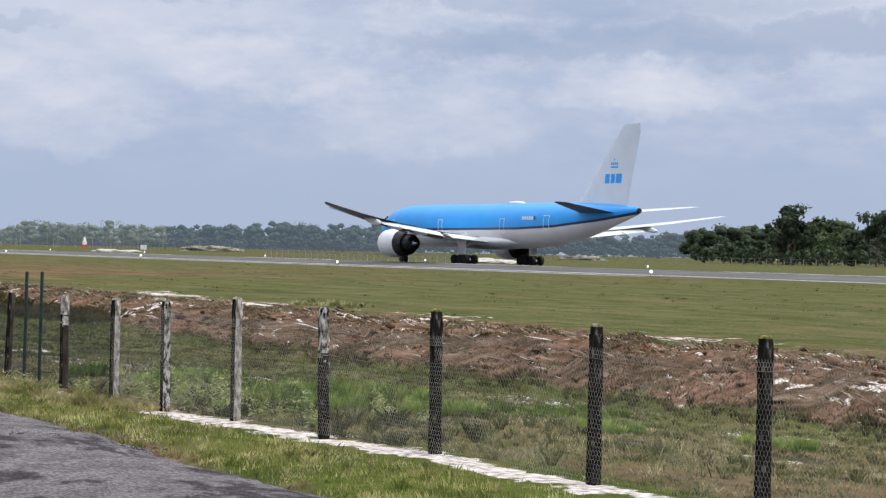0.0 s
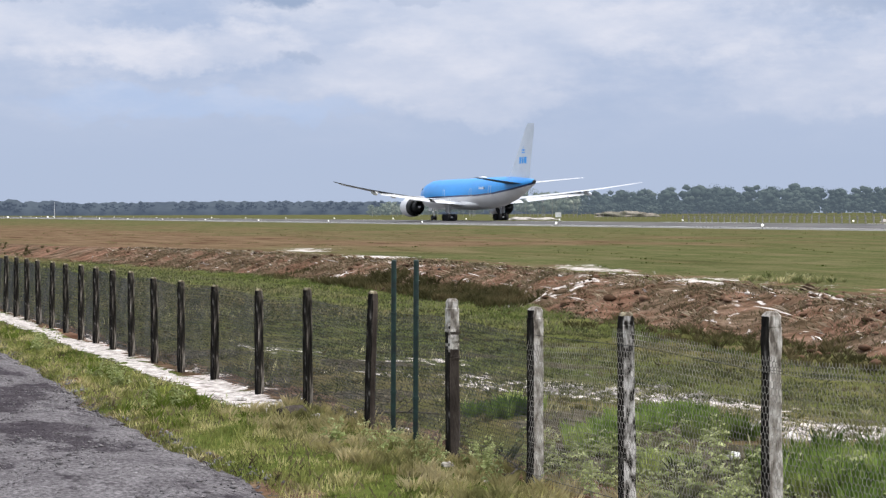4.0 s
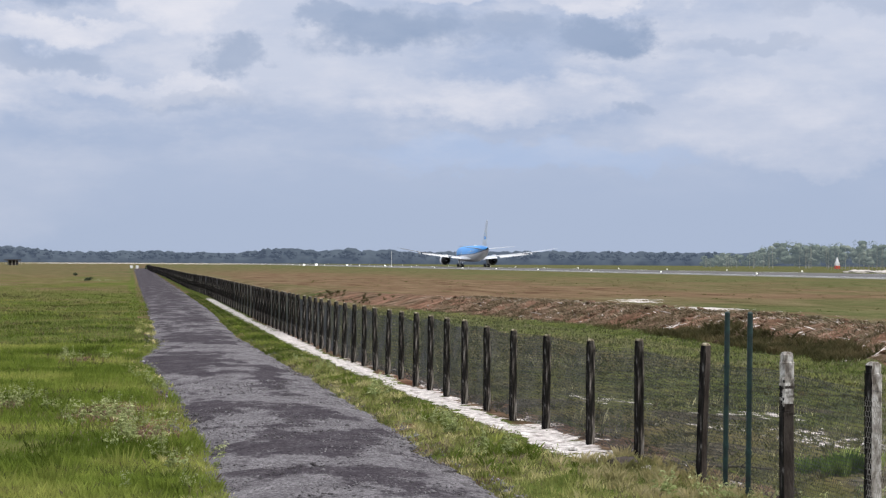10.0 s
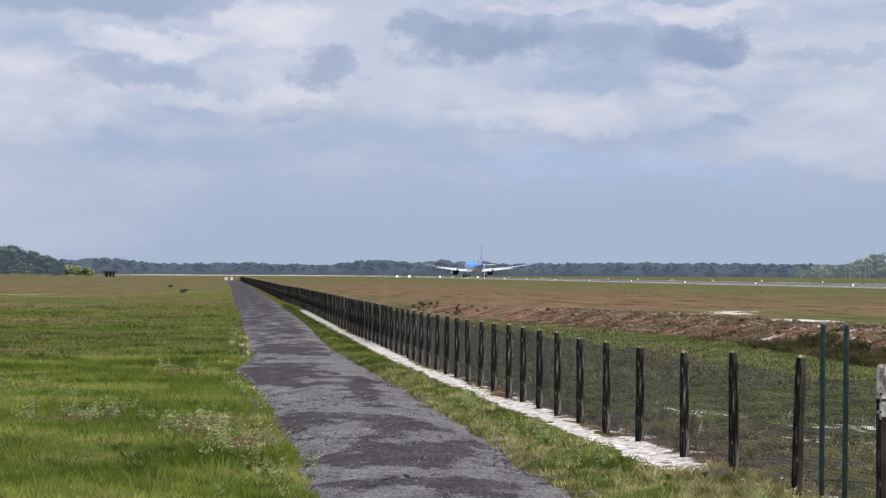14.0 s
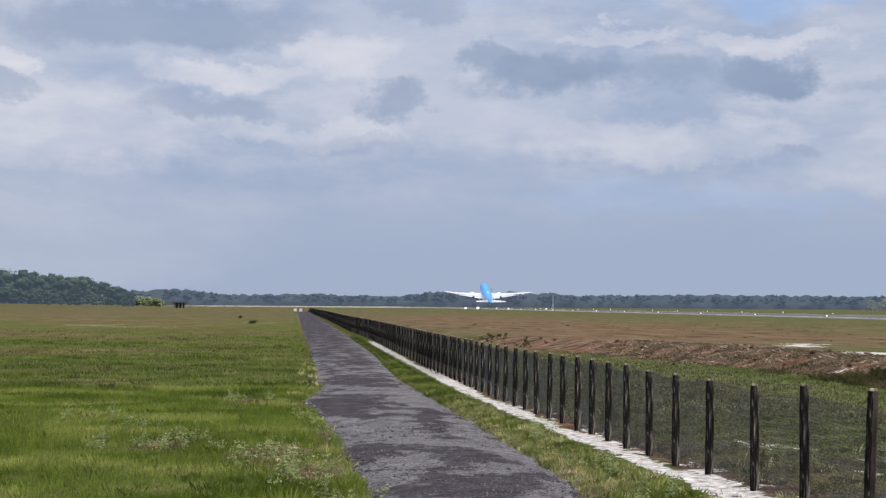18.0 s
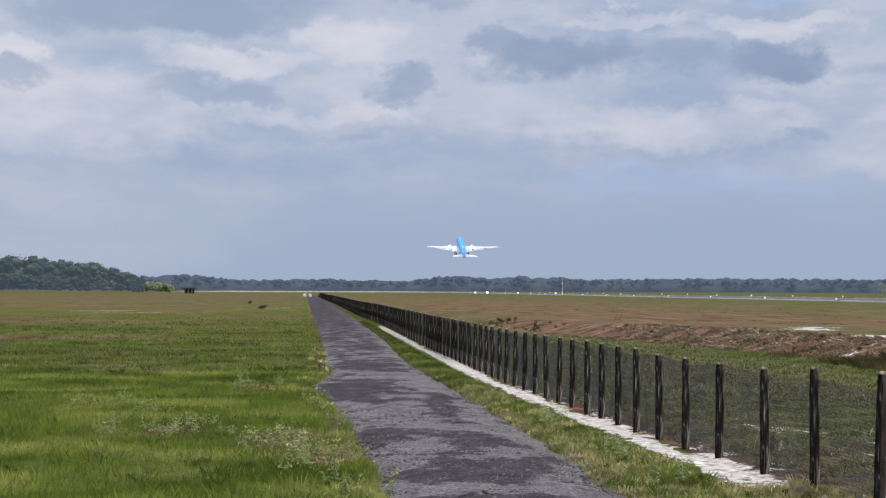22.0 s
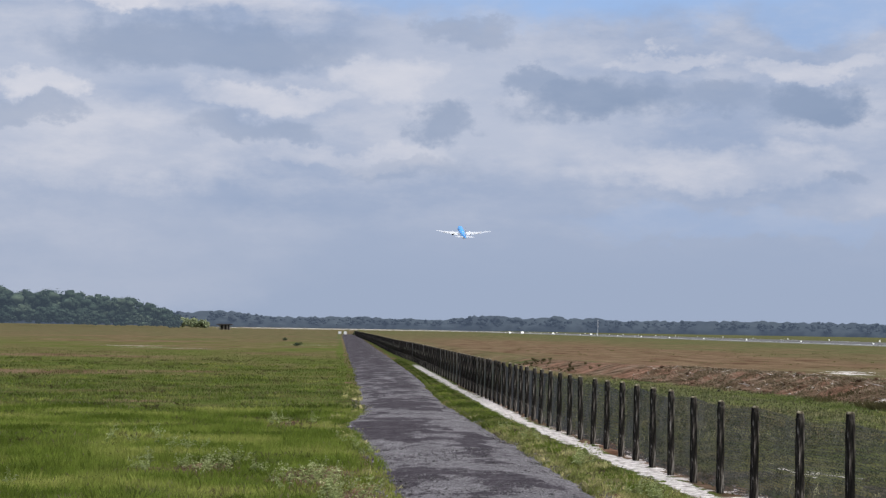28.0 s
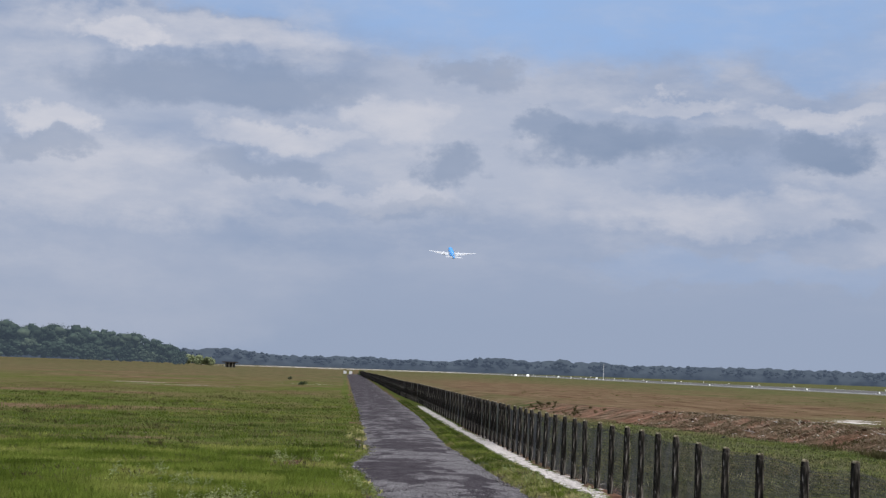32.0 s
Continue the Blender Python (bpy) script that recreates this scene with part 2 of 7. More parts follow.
def attr_ground():
    """Ground cover by place: short grass, lush grass, dry red-brown grass, bare soil, white sand, with ragged edges."""
    ma = bpy.data.materials.new("ground_cover")
    ma.use_nodes = True
    nt = ma.node_tree
    N, L = nt.nodes, nt.links
    b = N["Principled BSDF"]
    tc = N.new("ShaderNodeTexCoord").outputs["Object"]

    def noise_tex(scale, detail=6, stretch=(1, 1, 1)):
        mp = N.new("ShaderNodeMapping")
        mp.inputs["Scale"].default_value = stretch
        L.new(tc, mp.inputs[0])
        n = N.new("ShaderNodeTexNoise")
        L.new(mp.outputs[0], n.inputs["Vector"])
        n.inputs["Scale"].default_value, n.inputs["Detail"].default_value, n.inputs["Roughness"].default_value = scale, detail, 0.62
        return n.outputs[0]

    def rgb(x, stops):
        r = N.new("ShaderNodeValToRGB")
        L.new(x, r.inputs[0])
        els = r.color_ramp.elements
        while len(els) < len(stops):
            els.new(0.5)
        for i, (p, c) in enumerate(stops):
            els[i].position, els[i].color = p, (*c, 1)
        return r.outputs[0]

    def mask(name, n, amount, soft=0.08):
        at = N.new("ShaderNodeAttribute")
        at.attribute_name = name
        ad = N.new("ShaderNodeMath")
        ad.operation = "MULTIPLY_ADD"
        L.new(n, ad.inputs[0])
        ad.inputs[1].default_value = amount
        L.new(at.outputs["Fac"], ad.inputs[2])
        mr = N.new("ShaderNodeMapRange")
        mr.interpolation_type = "SMOOTHSTEP"
        L.new(ad.outputs[0], mr.inputs[0])
        mr.inputs[1].default_value, mr.inputs[2].default_value = 0.5 - soft + amount * 0.5, 0.5 + soft + amount * 0.5
        return mr.outputs[0]

    def mix(f, a, c):
        n = N.new("ShaderNodeMix")
        n.data_type = "RGBA"
        for s, v in ((n.inputs[0], f), (n.inputs[6], a), (n.inputs[7], c)):
            L.new(v, s)
        return n.outputs[2]

    mid, fine, band = noise_tex(0.7), noise_tex(9.0), noise_tex(0.12, 8, (1.0, 0.45, 1))
    ragged = noise_tex(3.4, 10, (1.0, 0.7, 1))
    grass = rgb(mid, [(0.36, (0.056, 0.070, 0.026)), (0.5, (0.088, 0.096, 0.039)), (0.64, (0.125, 0.118, 0.058))])
    broad = noise_tex(0.5, 9, (1.0, 0.22, 1))
    grass2 = rgb(broad, [(0.36, (0.060, 0.069, 0.027)), (0.5, (0.100, 0.097, 0.044)), (0.65, (0.145, 0.124, 0.068))])
    f = N.new("ShaderNodeMapRange")
    L.new(band, f.inputs[0])
    f.inputs[1].default_value, f.inputs[2].default_value = 0.38, 0.62
    col = mix(f.outputs[0], grass, grass2)
    lush = rgb(mid, [(0.3, (0.045, 0.064, 0.014)), (0.5, (0.082, 0.102, 0.025)), (0.7, (0.130, 0.122, 0.046))])
    dry = rgb(broad, [(0.34, (0.074, 0.044, 0.027)), (0.46, (0.130, 0.086, 0.053)), (0.58, (0.154, 0.108, 0.066)), (0.72, (0.205, 0.150, 0.098))])
    slope = N.new("ShaderNodeMapping")
    slope.vector_type = "TEXTURE"
    slope.inputs["Rotation"].default_value, slope.inputs["Scale"].default_value = (0, 0, radians(-35)), (3.2, 0.8, 1.6)
    L.new(tc, slope.inputs[0])
    runs = N.new("ShaderNodeTexNoise")
    L.new(slope.outputs[0], runs.inputs["Vector"])
    runs.inputs["Scale"].default_value, runs.inputs["Detail"].default_value, runs.inputs["Roughness"].default_value = 2.6, 7, 0.60
    streak = runs.outputs[0]
    slip = noise_tex(0.42, 6)
    soil = rgb(streak, [(0.32, (0.026, 0.020, 0.013)), (0.45, (0.080, 0.056, 0.034)), (0.57, (0.150, 0.104, 0.072)), (0.74, (0.26, 0.195, 0.150))])
    bare = rgb(streak, [(0.30, (0.070, 0.034, 0.020)), (0.46, (0.150, 0.086, 0.058)), (0.60, (0.225, 0.136, 0.096)), (0.75, (0.31, 0.215, 0.165))])
    fresh = N.new("ShaderNodeMapRange")
    L.new(slip, fresh.inputs[0])
    fresh.inputs[1].default_value, fresh.inputs[2].default_value = 0.45, 0.57
    soil = mix(fresh.outputs[0], soil, bare)
    earth = rgb(fine, [(0.32, (0.030, 0.027, 0.017)), (0.5, (0.066, 0.058, 0.040)), (0.68, (0.125, 0.108, 0.080))])
    sand = rgb(fine, [(0.34, (0.33, 0.29, 0.26)), (0.5, (0.56, 0.51, 0.475)), (0.66, (0.68, 0.64, 0.605))])
    col = mix(mask("lush", mid, 0.5), col, lush)
    col = mix(mask("dry", band, 0.9, 0.2), col, dry)
    col = mix(mask("soil", mid, 0.9), col, soil)
    col = mix(mask("gap", mid, 0.6), col, earth)
    col = mix(mask("sand", ragged, 3.4), col, sand)
    mr = N.new("ShaderNodeMapRange")
    L.new(fine, mr.inputs[0])
    mr.inputs[1].default_value, mr.inputs[2].default_value, mr.inputs[3].default_value, mr.inputs[4].default_value = 0.3, 0.7, 0.62, 1.3
    mu = N.new("ShaderNodeMix")
    mu.data_type, mu.blend_type = "RGBA", "MULTIPLY"
    mu.inputs[0].default_value = 1.0
    L.new(col, mu.inputs[6])
    L.new(mr.outputs[0], mu.inputs[7])
    L.new(mu.outputs[2], b.inputs["Base Color"])
    b.inputs["Roughness"].default_value, b.inputs["Specular IOR Level"].default_value = 1.0, 0.0
    bu = N.new("ShaderNodeBump")
    bu.inputs["Strength"].default_value, bu.inputs["Distance"].default_value = 0.7, 0.05
    L.new(fine, bu.inputs["Height"])
    L.new(bu.outputs[0], b.inputs["Normal"])
    return ma


def asphalt_road():
    """Worn track: grey gravelly surface with dark tar patches lying across it."""
    ma = bpy.data.materials.new("worn_asphalt")
    ma.use_nodes = True
    nt = ma.node_tree
    N, L = nt.nodes, nt.links
    b = N["Principled BSDF"]
    tc = N.new("ShaderNodeTexCoord").outputs["Object"]
    outs = []
    for stretch, scale, detail in (((1.0, 0.5, 1), 1.25, 8), ((1, 1, 1), 2.2, 5), ((1, 0.8, 1), 30.0, 5)):
        mp = N.new("ShaderNodeMapping")
        mp.inputs["Scale"].default_value = stretch
        L.new(tc, mp.inputs[0])
        n = N.new("ShaderNodeTexNoise")
        L.new(mp.outputs[0], n.inputs["Vector"])
        n.inputs["Scale"].default_value, n.inputs["Detail"].default_value, n.inputs["Roughness"].default_value = scale, detail, 0.72
        outs.append(n.outputs[0])
    # what is left of the tar, with ragged edges
    at, ad, grit = N.new("ShaderNodeAttribute"), N.new("ShaderNodeMath"), N.new("ShaderNodeMath")
    at.attribute_name = "tar"
    ad.operation = grit.operation = "MULTIPLY_ADD"
    L.new(outs[0], ad.inputs[0])
    ad.inputs[1].default_value = 3.0
    L.new(at.outputs["Fac"], ad.inputs[2])
    L.new(outs[2], grit.inputs[0])
    grit.inputs[1].default_value = 0.38
    L.new(ad.outputs[0], grit.inputs[2])
    cover = N.new("ShaderNodeMapRange")
    cover.interpolation_type = "SMOOTHSTEP"
    L.new(grit.outputs[0], cover.inputs[0])
    cover.inputs[1].default_value, cover.inputs[2].default_value = 2.10, 2.26
    stone, tar = N.new("ShaderNodeValToRGB"), N.new("ShaderNodeValToRGB")
    for r, n, cols in ((stone, outs[1], ((0.32, (0.090, 0.083, 0.088)), (0.68, (0.176, 0.165, 0.171)))), (tar, outs[1], ((0.35, (0.034, 0.029, 0.034)), (0.66, (0.070, 0.062, 0.068))))):
        L.new(n, r.inputs[0])
        for e, (q, c) in zip(r.color_ramp.elements, cols):
            e.position, e.color = q, (*c, 1)
    r = N.new("ShaderNodeMix")
    r.data_type = "RGBA"
    L.new(cover.outputs[0], r.inputs[0])
    L.new(stone.outputs[0], r.inputs[6])
    L.new(tar.outputs[0], r.inputs[7])
    mr = N.new("ShaderNodeMapRange")
    L.new(outs[2], mr.inputs[0])
    mr.inputs[1].default_value, mr.inputs[2].default_value, mr.inputs[3].default_value, mr.inputs[4].default_value = 0.36, 0.64, 0.35, 1.65
    mu = N.new("ShaderNodeMix")
    mu.data_type, mu.blend_type = "RGBA", "MULTIPLY"
    mu.inputs[0].default_value = 1.0
    L.new(r.outputs[2], mu.inputs[6])
    L.new(mr.outputs[0], mu.inputs[7])
    L.new(mu.outputs[2], b.inputs["Base Color"])
    b.inputs["Roughness"].default_value, b.inputs["Specular IOR Level"].default_value = 1.0, 0.03
    bu = N.new("ShaderNodeBump")
    bu.inputs["Strength"].default_value, bu.inputs["Distance"].default_value = 0.8, 0.02
    L.new(outs[2], bu.inputs["Height"])
    L.new(bu.outputs[0], b.inputs["Normal"])
    return ma


GROUND = attr_ground()
ROAD = asphalt_road()
SAND = mat("white_sand", [(0.33, 0.29, 0.26), (0.53, 0.485, 0.45), (0.61, 0.575, 0.54)], 0.95, 2.0, 30, bump=0.6, bump_dist=0.02, spec=0.1)
CONCRETE = mat("stained_concrete", [(0.014, 0.013, 0.012), (0.038, 0.034, 0.029), (0.150, 0.132, 0.112), (0.36, 0.33, 0.29)], 0.95, 18.0, 90, bump=0.5, jitter=0.45, spread=(0.40, 0.64), spec=0.05, stretch=(1, 1, 0.16))
CONCRETE_PATCHY = mat("black_and_white_concrete", [(0.012, 0.011, 0.010), (0.026, 0.023, 0.021), (0.30, 0.285, 0.265), (0.58, 0.56, 0.54)], 0.95, 22.0, 90, bump=0.5, jitter=0.1, spread=(0.38, 0.57), spec=0.05, stretch=(1, 1, 0.42))
CONCRETE_PALE = mat("weathered_concrete", [(0.12, 0.104, 0.088), (0.27, 0.245, 0.215), (0.40, 0.375, 0.340), (0.58, 0.555, 0.52)], 0.95, 26.0, 90, bump=0.5, jitter=0.15, spread=(0.36, 0.62), spec=0.05, stretch=(1, 1, 0.45))
CONCRETE_BROWN = mat("brown_stained_concrete", [(0.040, 0.033, 0.028), (0.068, 0.056, 0.048), (0.095, 0.080, 0.070)], 0.95, 14.0, 90, bump=0.5, jitter=0.15, spread=(0.34, 0.66), spec=0.05, stretch=(1, 1, 0.25))
CONCRETE_BLACK = mat("black_concrete", [(0.009, 0.008, 0.008), (0.016, 0.014, 0.013), (0.030, 0.027, 0.024), (0.22, 0.205, 0.19)], 0.95, 18.0, 70, bump=0.5, jitter=0.2, spread=(0.40, 0.70), spec=0.05, stretch=(1, 1, 0.35))
LICHEN = mat("lichen_cap", [(0.035, 0.027, 0.018), (0.115, 0.092, 0.060), (0.36, 0.32, 0.22)], 0.95, 16.0, 80, bump=0.6, jitter=0.6)
YELLOW_LICHEN = mat("yellow_lichen_cap", [(0.03, 0.026, 0.014), (0.12, 0.11, 0.03), (0.34, 0.30, 0.07)], 0.95, 20.0, 80, bump=0.6)
GREEN_STEEL = mat("green_painted_steel", [(0.004, 0.014, 0.014), (0.008, 0.028, 0.025), (0.015, 0.045, 0.040), (0.16, 0.18, 0.165)], 0.6, 9.0, 60, bump=0.1, spec=0.5, spread=(0.36, 0.78))
WIRE = mat("galvanised_wire", [(0.15, 0.139, 0.125), (0.31, 0.290, 0.265)], 0.7, 3.0, 40, bump=0)
FAR_WIRE = mat("dull_old_wire", [(0.040, 0.042, 0.046), (0.080, 0.084, 0.090)], 0.8, 3.0, 40, bump=0, spec=0.1)
RUNWAY = mat("runway_asphalt", [(0.060, 0.058, 0.058), (0.088, 0.084, 0.081), (0.125, 0.118, 0.114)], 0.85, 0.15, 2.0, bump=0.2)
SHOULDER = mat("pale_concrete_shoulder", [(0.26, 0.25, 0.24), (0.34, 0.33, 0.32), (0.42, 0.40, 0.385)], 0.9, 0.3, 3.0, bump=0.2)
BLADE_LUSH = leafy("lush_grass_blades", [(0.085, 0.120, 0.018), (0.180, 0.232, 0.040), (0.34, 0.355, 0.095)], 0.45, 0.36)
BLADE_FIELD = leafy("field_grass_blades", [(0.047, 0.066, 0.014), (0.100, 0.126, 0.030), (0.21, 0.192, 0.076)], 0.45, 0.28)
BLADE_VERGE = leafy("verge_grass_blades", [(0.100, 0.128, 0.030), (0.265, 0.275, 0.088), (0.58, 0.51, 0.26)], 2.2, 0.7)
BLADE_MEADOW = leafy("meadow_grass_blades", [(0.074, 0.092, 0.033), (0.205, 0.212, 0.090), (0.55, 0.50, 0.29)], 1.9, 0.7)
BLADE_DULL = leafy("dull_meadow_blades", [(0.045, 0.056, 0.024), (0.100, 0.108, 0.052), (0.24, 0.225, 0.135)], 1.9, 0.6)
BLADE_STRAW = leafy("straw_grass_blades", [(0.18, 0.175, 0.068), (0.36, 0.315, 0.150), (0.54, 0.46, 0.27)], 1.5)
BLADE_DEAD = leafy("dead_grass_blades", [(0.070, 0.056, 0.034), (0.165, 0.130, 0.084), (0.34, 0.28, 0.20)], 1.1)
BLADE_SCRUB = leafy("olive_scrub_blades", [(0.045, 0.042, 0.018), (0.088, 0.080, 0.036), (0.15, 0.12, 0.062)], 0.9)
WEED_LEAF = leafy("pale_weed_leaves", [(0.19, 0.24, 0.085), (0.36, 0.40, 0.18), (0.57, 0.57, 0.36)], 3.0)
LEAF_NEAR = leafy("forest_leaves", [(0.030, 0.045, 0.027), (0.054, 0.074, 0.044), (0.095, 0.118, 0.070)], 0.12, 0.5, 0.15)
LEAF_PALE = leafy("pale_forest_leaves", [(0.05, 0.075, 0.035), (0.085, 0.115, 0.055), (0.13, 0.155, 0.085)], 0.08, 0.5, 0.15)
LEAF_BRIGHT = leafy("bright_bush_leaves", [(0.20, 0.235, 0.125), (0.31, 0.345, 0.205)], 0.1, 0.4, 0.2)
PALE_BARK = mat("pale_bark", [(0.22, 0.23, 0.20), (0.34, 0.34, 0.31)], 0.95, 2.0, 12, bump=0.2)
BARK = mat("grey_bark", [(0.06, 0.05, 0.04), (0.14, 0.12, 0.10)], 0.95, 2.0, 12, bump=0.6)
WHITE_PAINT = mat("white_paint", [(0.70, 0.70, 0.70), (0.80, 0.80, 0.79)], 0.5, 3.0, 30, bump=0.05)
RED_PAINT = mat("red_paint", [(0.50, 0.06, 0.03), (0.58, 0.09, 0.05)], 0.5, 3.0, 30, bump=0.05)
DARK_WOOD = mat("dark_weathered_boards", [(0.03, 0.027, 0.025), (0.07, 0.06, 0.055)], 0.9, 2.0, 20)
GREY_METAL = mat("grey_metal", [(0.20, 0.20, 0.20), (0.30, 0.30, 0.30)], 0.5, 3.0, 30, metal=0.6, bump=0.05)
LAMP_GLASS = mat("lit_lamp_glass", [(0.8, 0.8, 0.78), (0.85, 0.85, 0.82)], 0.3, 3.0, 30, bump=0, emit=(1.0, 0.97, 0.9, 1.1))
CLOD = mat("red_brown_clods", [(0.04, 0.027, 0.018), (0.11, 0.066, 0.043), (0.20, 0.125, 0.088)], 1.0, 1.2, 12, jitter=0.35, spec=0.0)
EARTH_PINK = mat("pale_scrubby_earth", [(0.10, 0.105, 0.07), (0.19, 0.175, 0.135), (0.30, 0.265, 0.225)], 0.95, 0.3, 3.0)
# Blue-grey emission stands in for the haze over the far woods.
HAZE_WOOD = mat("far_hills_haze_glow", [(0.030, 0.036, 0.040), (0.042, 0.050, 0.052)], 1.0, 0.01, 0.1, bump=0, jitter=0.1, spec=0.0, emit=(0.105, 0.138, 0.205, 0.52))
HAZE_FOREST = mat("far_forest_haze_glow", [(0.028, 0.042, 0.030), (0.050, 0.070, 0.048), (0.095, 0.120, 0.078)], 1.0, 0.06, 0.5, bump=0, jitter=0.45, spec=0.0, emit=(0.105, 0.138, 0.185, 0.40))
HAZE_MID = mat("far_wood_haze_glow", [(0.034, 0.045, 0.038), (0.048, 0.061, 0.050), (0.074, 0.088, 0.070)], 1.0, 0.06, 0.5, bump=0, jitter=0.12, spec=0.0, emit=(0.110, 0.142, 0.180, 0.58))
HAZE_PALE = mat("pale_wood_haze_glow", [(0.065, 0.082, 0.062), (0.115, 0.135, 0.100), (0.20, 0.215, 0.165)], 1.0, 0.10, 0.6, bump=0, jitter=0.3, spec=0.0, emit=(0.120, 0.150, 0.170, 0.58))


# ---------------------------------------------------------------- mesh helpers
def mesh_ob(name, verts, faces, material, parent=None, smooth=False):
    me = bpy.data.meshes.new(name)
    me.from_pydata([tuple(v) for v in verts], [], faces)
    me.materials.append(material)
    if smooth:
        me.shade_smooth()
    ob = new(name, me)
    ob.parent = parent
    return ob


def np_mesh(name, V, F, material, parent=None):
    """A mesh from arrays: V (n, 3), F (m, k)."""
    me = bpy.data.meshes.new(name)
    k = F.shape[1]
    me.vertices.add(len(V))
    me.vertices.foreach_set("co", np.ascontiguousarray(V, dtype=np.float32).ravel())
    me.loops.add(F.size)
    me.loops.foreach_set("vertex_index", np.ascontiguousarray(F, dtype=np.int32).ravel())
    me.polygons.add(len(F))
    me.polygons.foreach_set("loop_start", np.arange(0, F.size, k, dtype=np.int32))
    me.update(calc_edges=True)
    me.materials.append(material)
    ob = new(name, me)
    ob.parent = parent
    return ob


def part(name, bm, material, parent, label="", smooth=False):
    me = bpy.data.meshes.new(name)
    bm.normal_update()
    bm.to_mesh(me)
    bm.free()
    me.materials.append(material)
    if smooth:
        me.shade_smooth()
    ob = new(name, me)
    ob.parent = parent
    return tagged(ob, label) if label else ob


def bm_box(bm, x0, y0, z0, x1, y1, z1, bevel=0.0):
    g = bmesh.ops.create_cube(bm, size=1.0)
    vs = g["verts"]
    for v in vs:
        v.co = Vector(((x0 + x1) / 2 + v.co.x * (x1 - x0), (y0 + y1) / 2 + v.co.y * (y1 - y0), (z0 + z1) / 2 + v.co.z * (z1 - z0)))
    if bevel:
        es = list({e for v in vs for e in v.link_edges})
        bmesh.ops.bevel(bm, geom=es, offset=bevel, segments=2, affect="EDGES")
    return bm


def bm_rod(bm, p, q, r0, r1=None, n=10):
    """A tapered rod from p to q."""
    p, q = Vector(p), Vector(q)
    g = bmesh.ops.create_cone(bm, cap_ends=True, segments=n, radius1=r0, radius2=r0 if r1 is None else r1, depth=(q - p).length)
    m = Matrix.Translation((p + q) / 2) @ (q - p).to_track_quat("Z", "Y").to_matrix().to_4x4()
    bmesh.ops.transform(bm, matrix=m, verts=g["verts"])
    return bm


def bm_loft(bm, rings, close_ends=True):
    """Rings of equal point count, joined by quads."""
    rows = [[bm.verts.new(p) for p in ring] for ring in rings]
    n = len(rows[0])
    for a, b in zip(rows, rows[1:]):
        for i in range(n):
            bm.faces.new((a[i], a[(i + 1) % n], b[(i + 1) % n], b[i]))
    if close_ends:
        bm.faces.new(rows[0][::-1])
        bm.faces.new(rows[-1])
    bmesh.ops.recalc_face_normals(bm, faces=bm.faces[:])
    return bm


def lerp_line(pts, t):
    xs, ys = zip(*pts)
    return np.interp(t, xs, ys)


# ---------------------------------------------------------------- plan
FENCE_LINE = [(-30, 7.0), (0, 5.45), (24.5, 4.17), (37, 3.75), (55, 3.55), (104, 3.35), (131, 2.9), (232, 2.3), (300, 1.7), (380, 0.9), (460, 0.2)]
CREST = [(-60, 16.8), (8, 18.3), (17, 18.8), (30, 19.5), (41, 19.9), (54, 20.4), (66, 20.5), (73, 19.7), (84, 18.5), (93, 16.8), (110, 13.2), (130, 10.8), (200, 9), (460, 8)]
ROAD_LEFT = [(-40, 0.95), (14, 0.62), (20.7, 0.47), (27, 0.33), (31, 0.11), (36.5, -0.2), (41.4, 0.18), (62, 0.11), (124, -0.35), (500, -3.2)]
ROAD_RIGHT = [(-40, 3.4), (11.9, 3.14), (14.7, 2.86), (20.7, 2.8), (31, 2.68), (37.7, 2.5), (49.8, 2.31), (69, 2.5), (83, 2.5), (309, 1.5), (500, 0.2)]


def fence_x(y):
    return lerp_line(FENCE_LINE, y)


def smooth01(t):
    t = np.clip(t, 0, 1)
    return t * t * (3 - 2 * t)


def hills(x, y, s, seed=0.0):
    """Cheap smooth noise in about -1..1 for arrays."""
    return (np.sin(x * 1.7 * s + seed) * np.cos(y * 1.3 * s + 2 * seed) + 0.6 * np.sin(x * 3.1 * s - y * 2.3 * s + 1.3 + seed)
            + 0.4 * np.cos(y * 5.3 * s + x * 0.9 * s + seed) + 0.25 * np.sin(x * 9.1 * s + y * 7.7 * s)) / 2.0


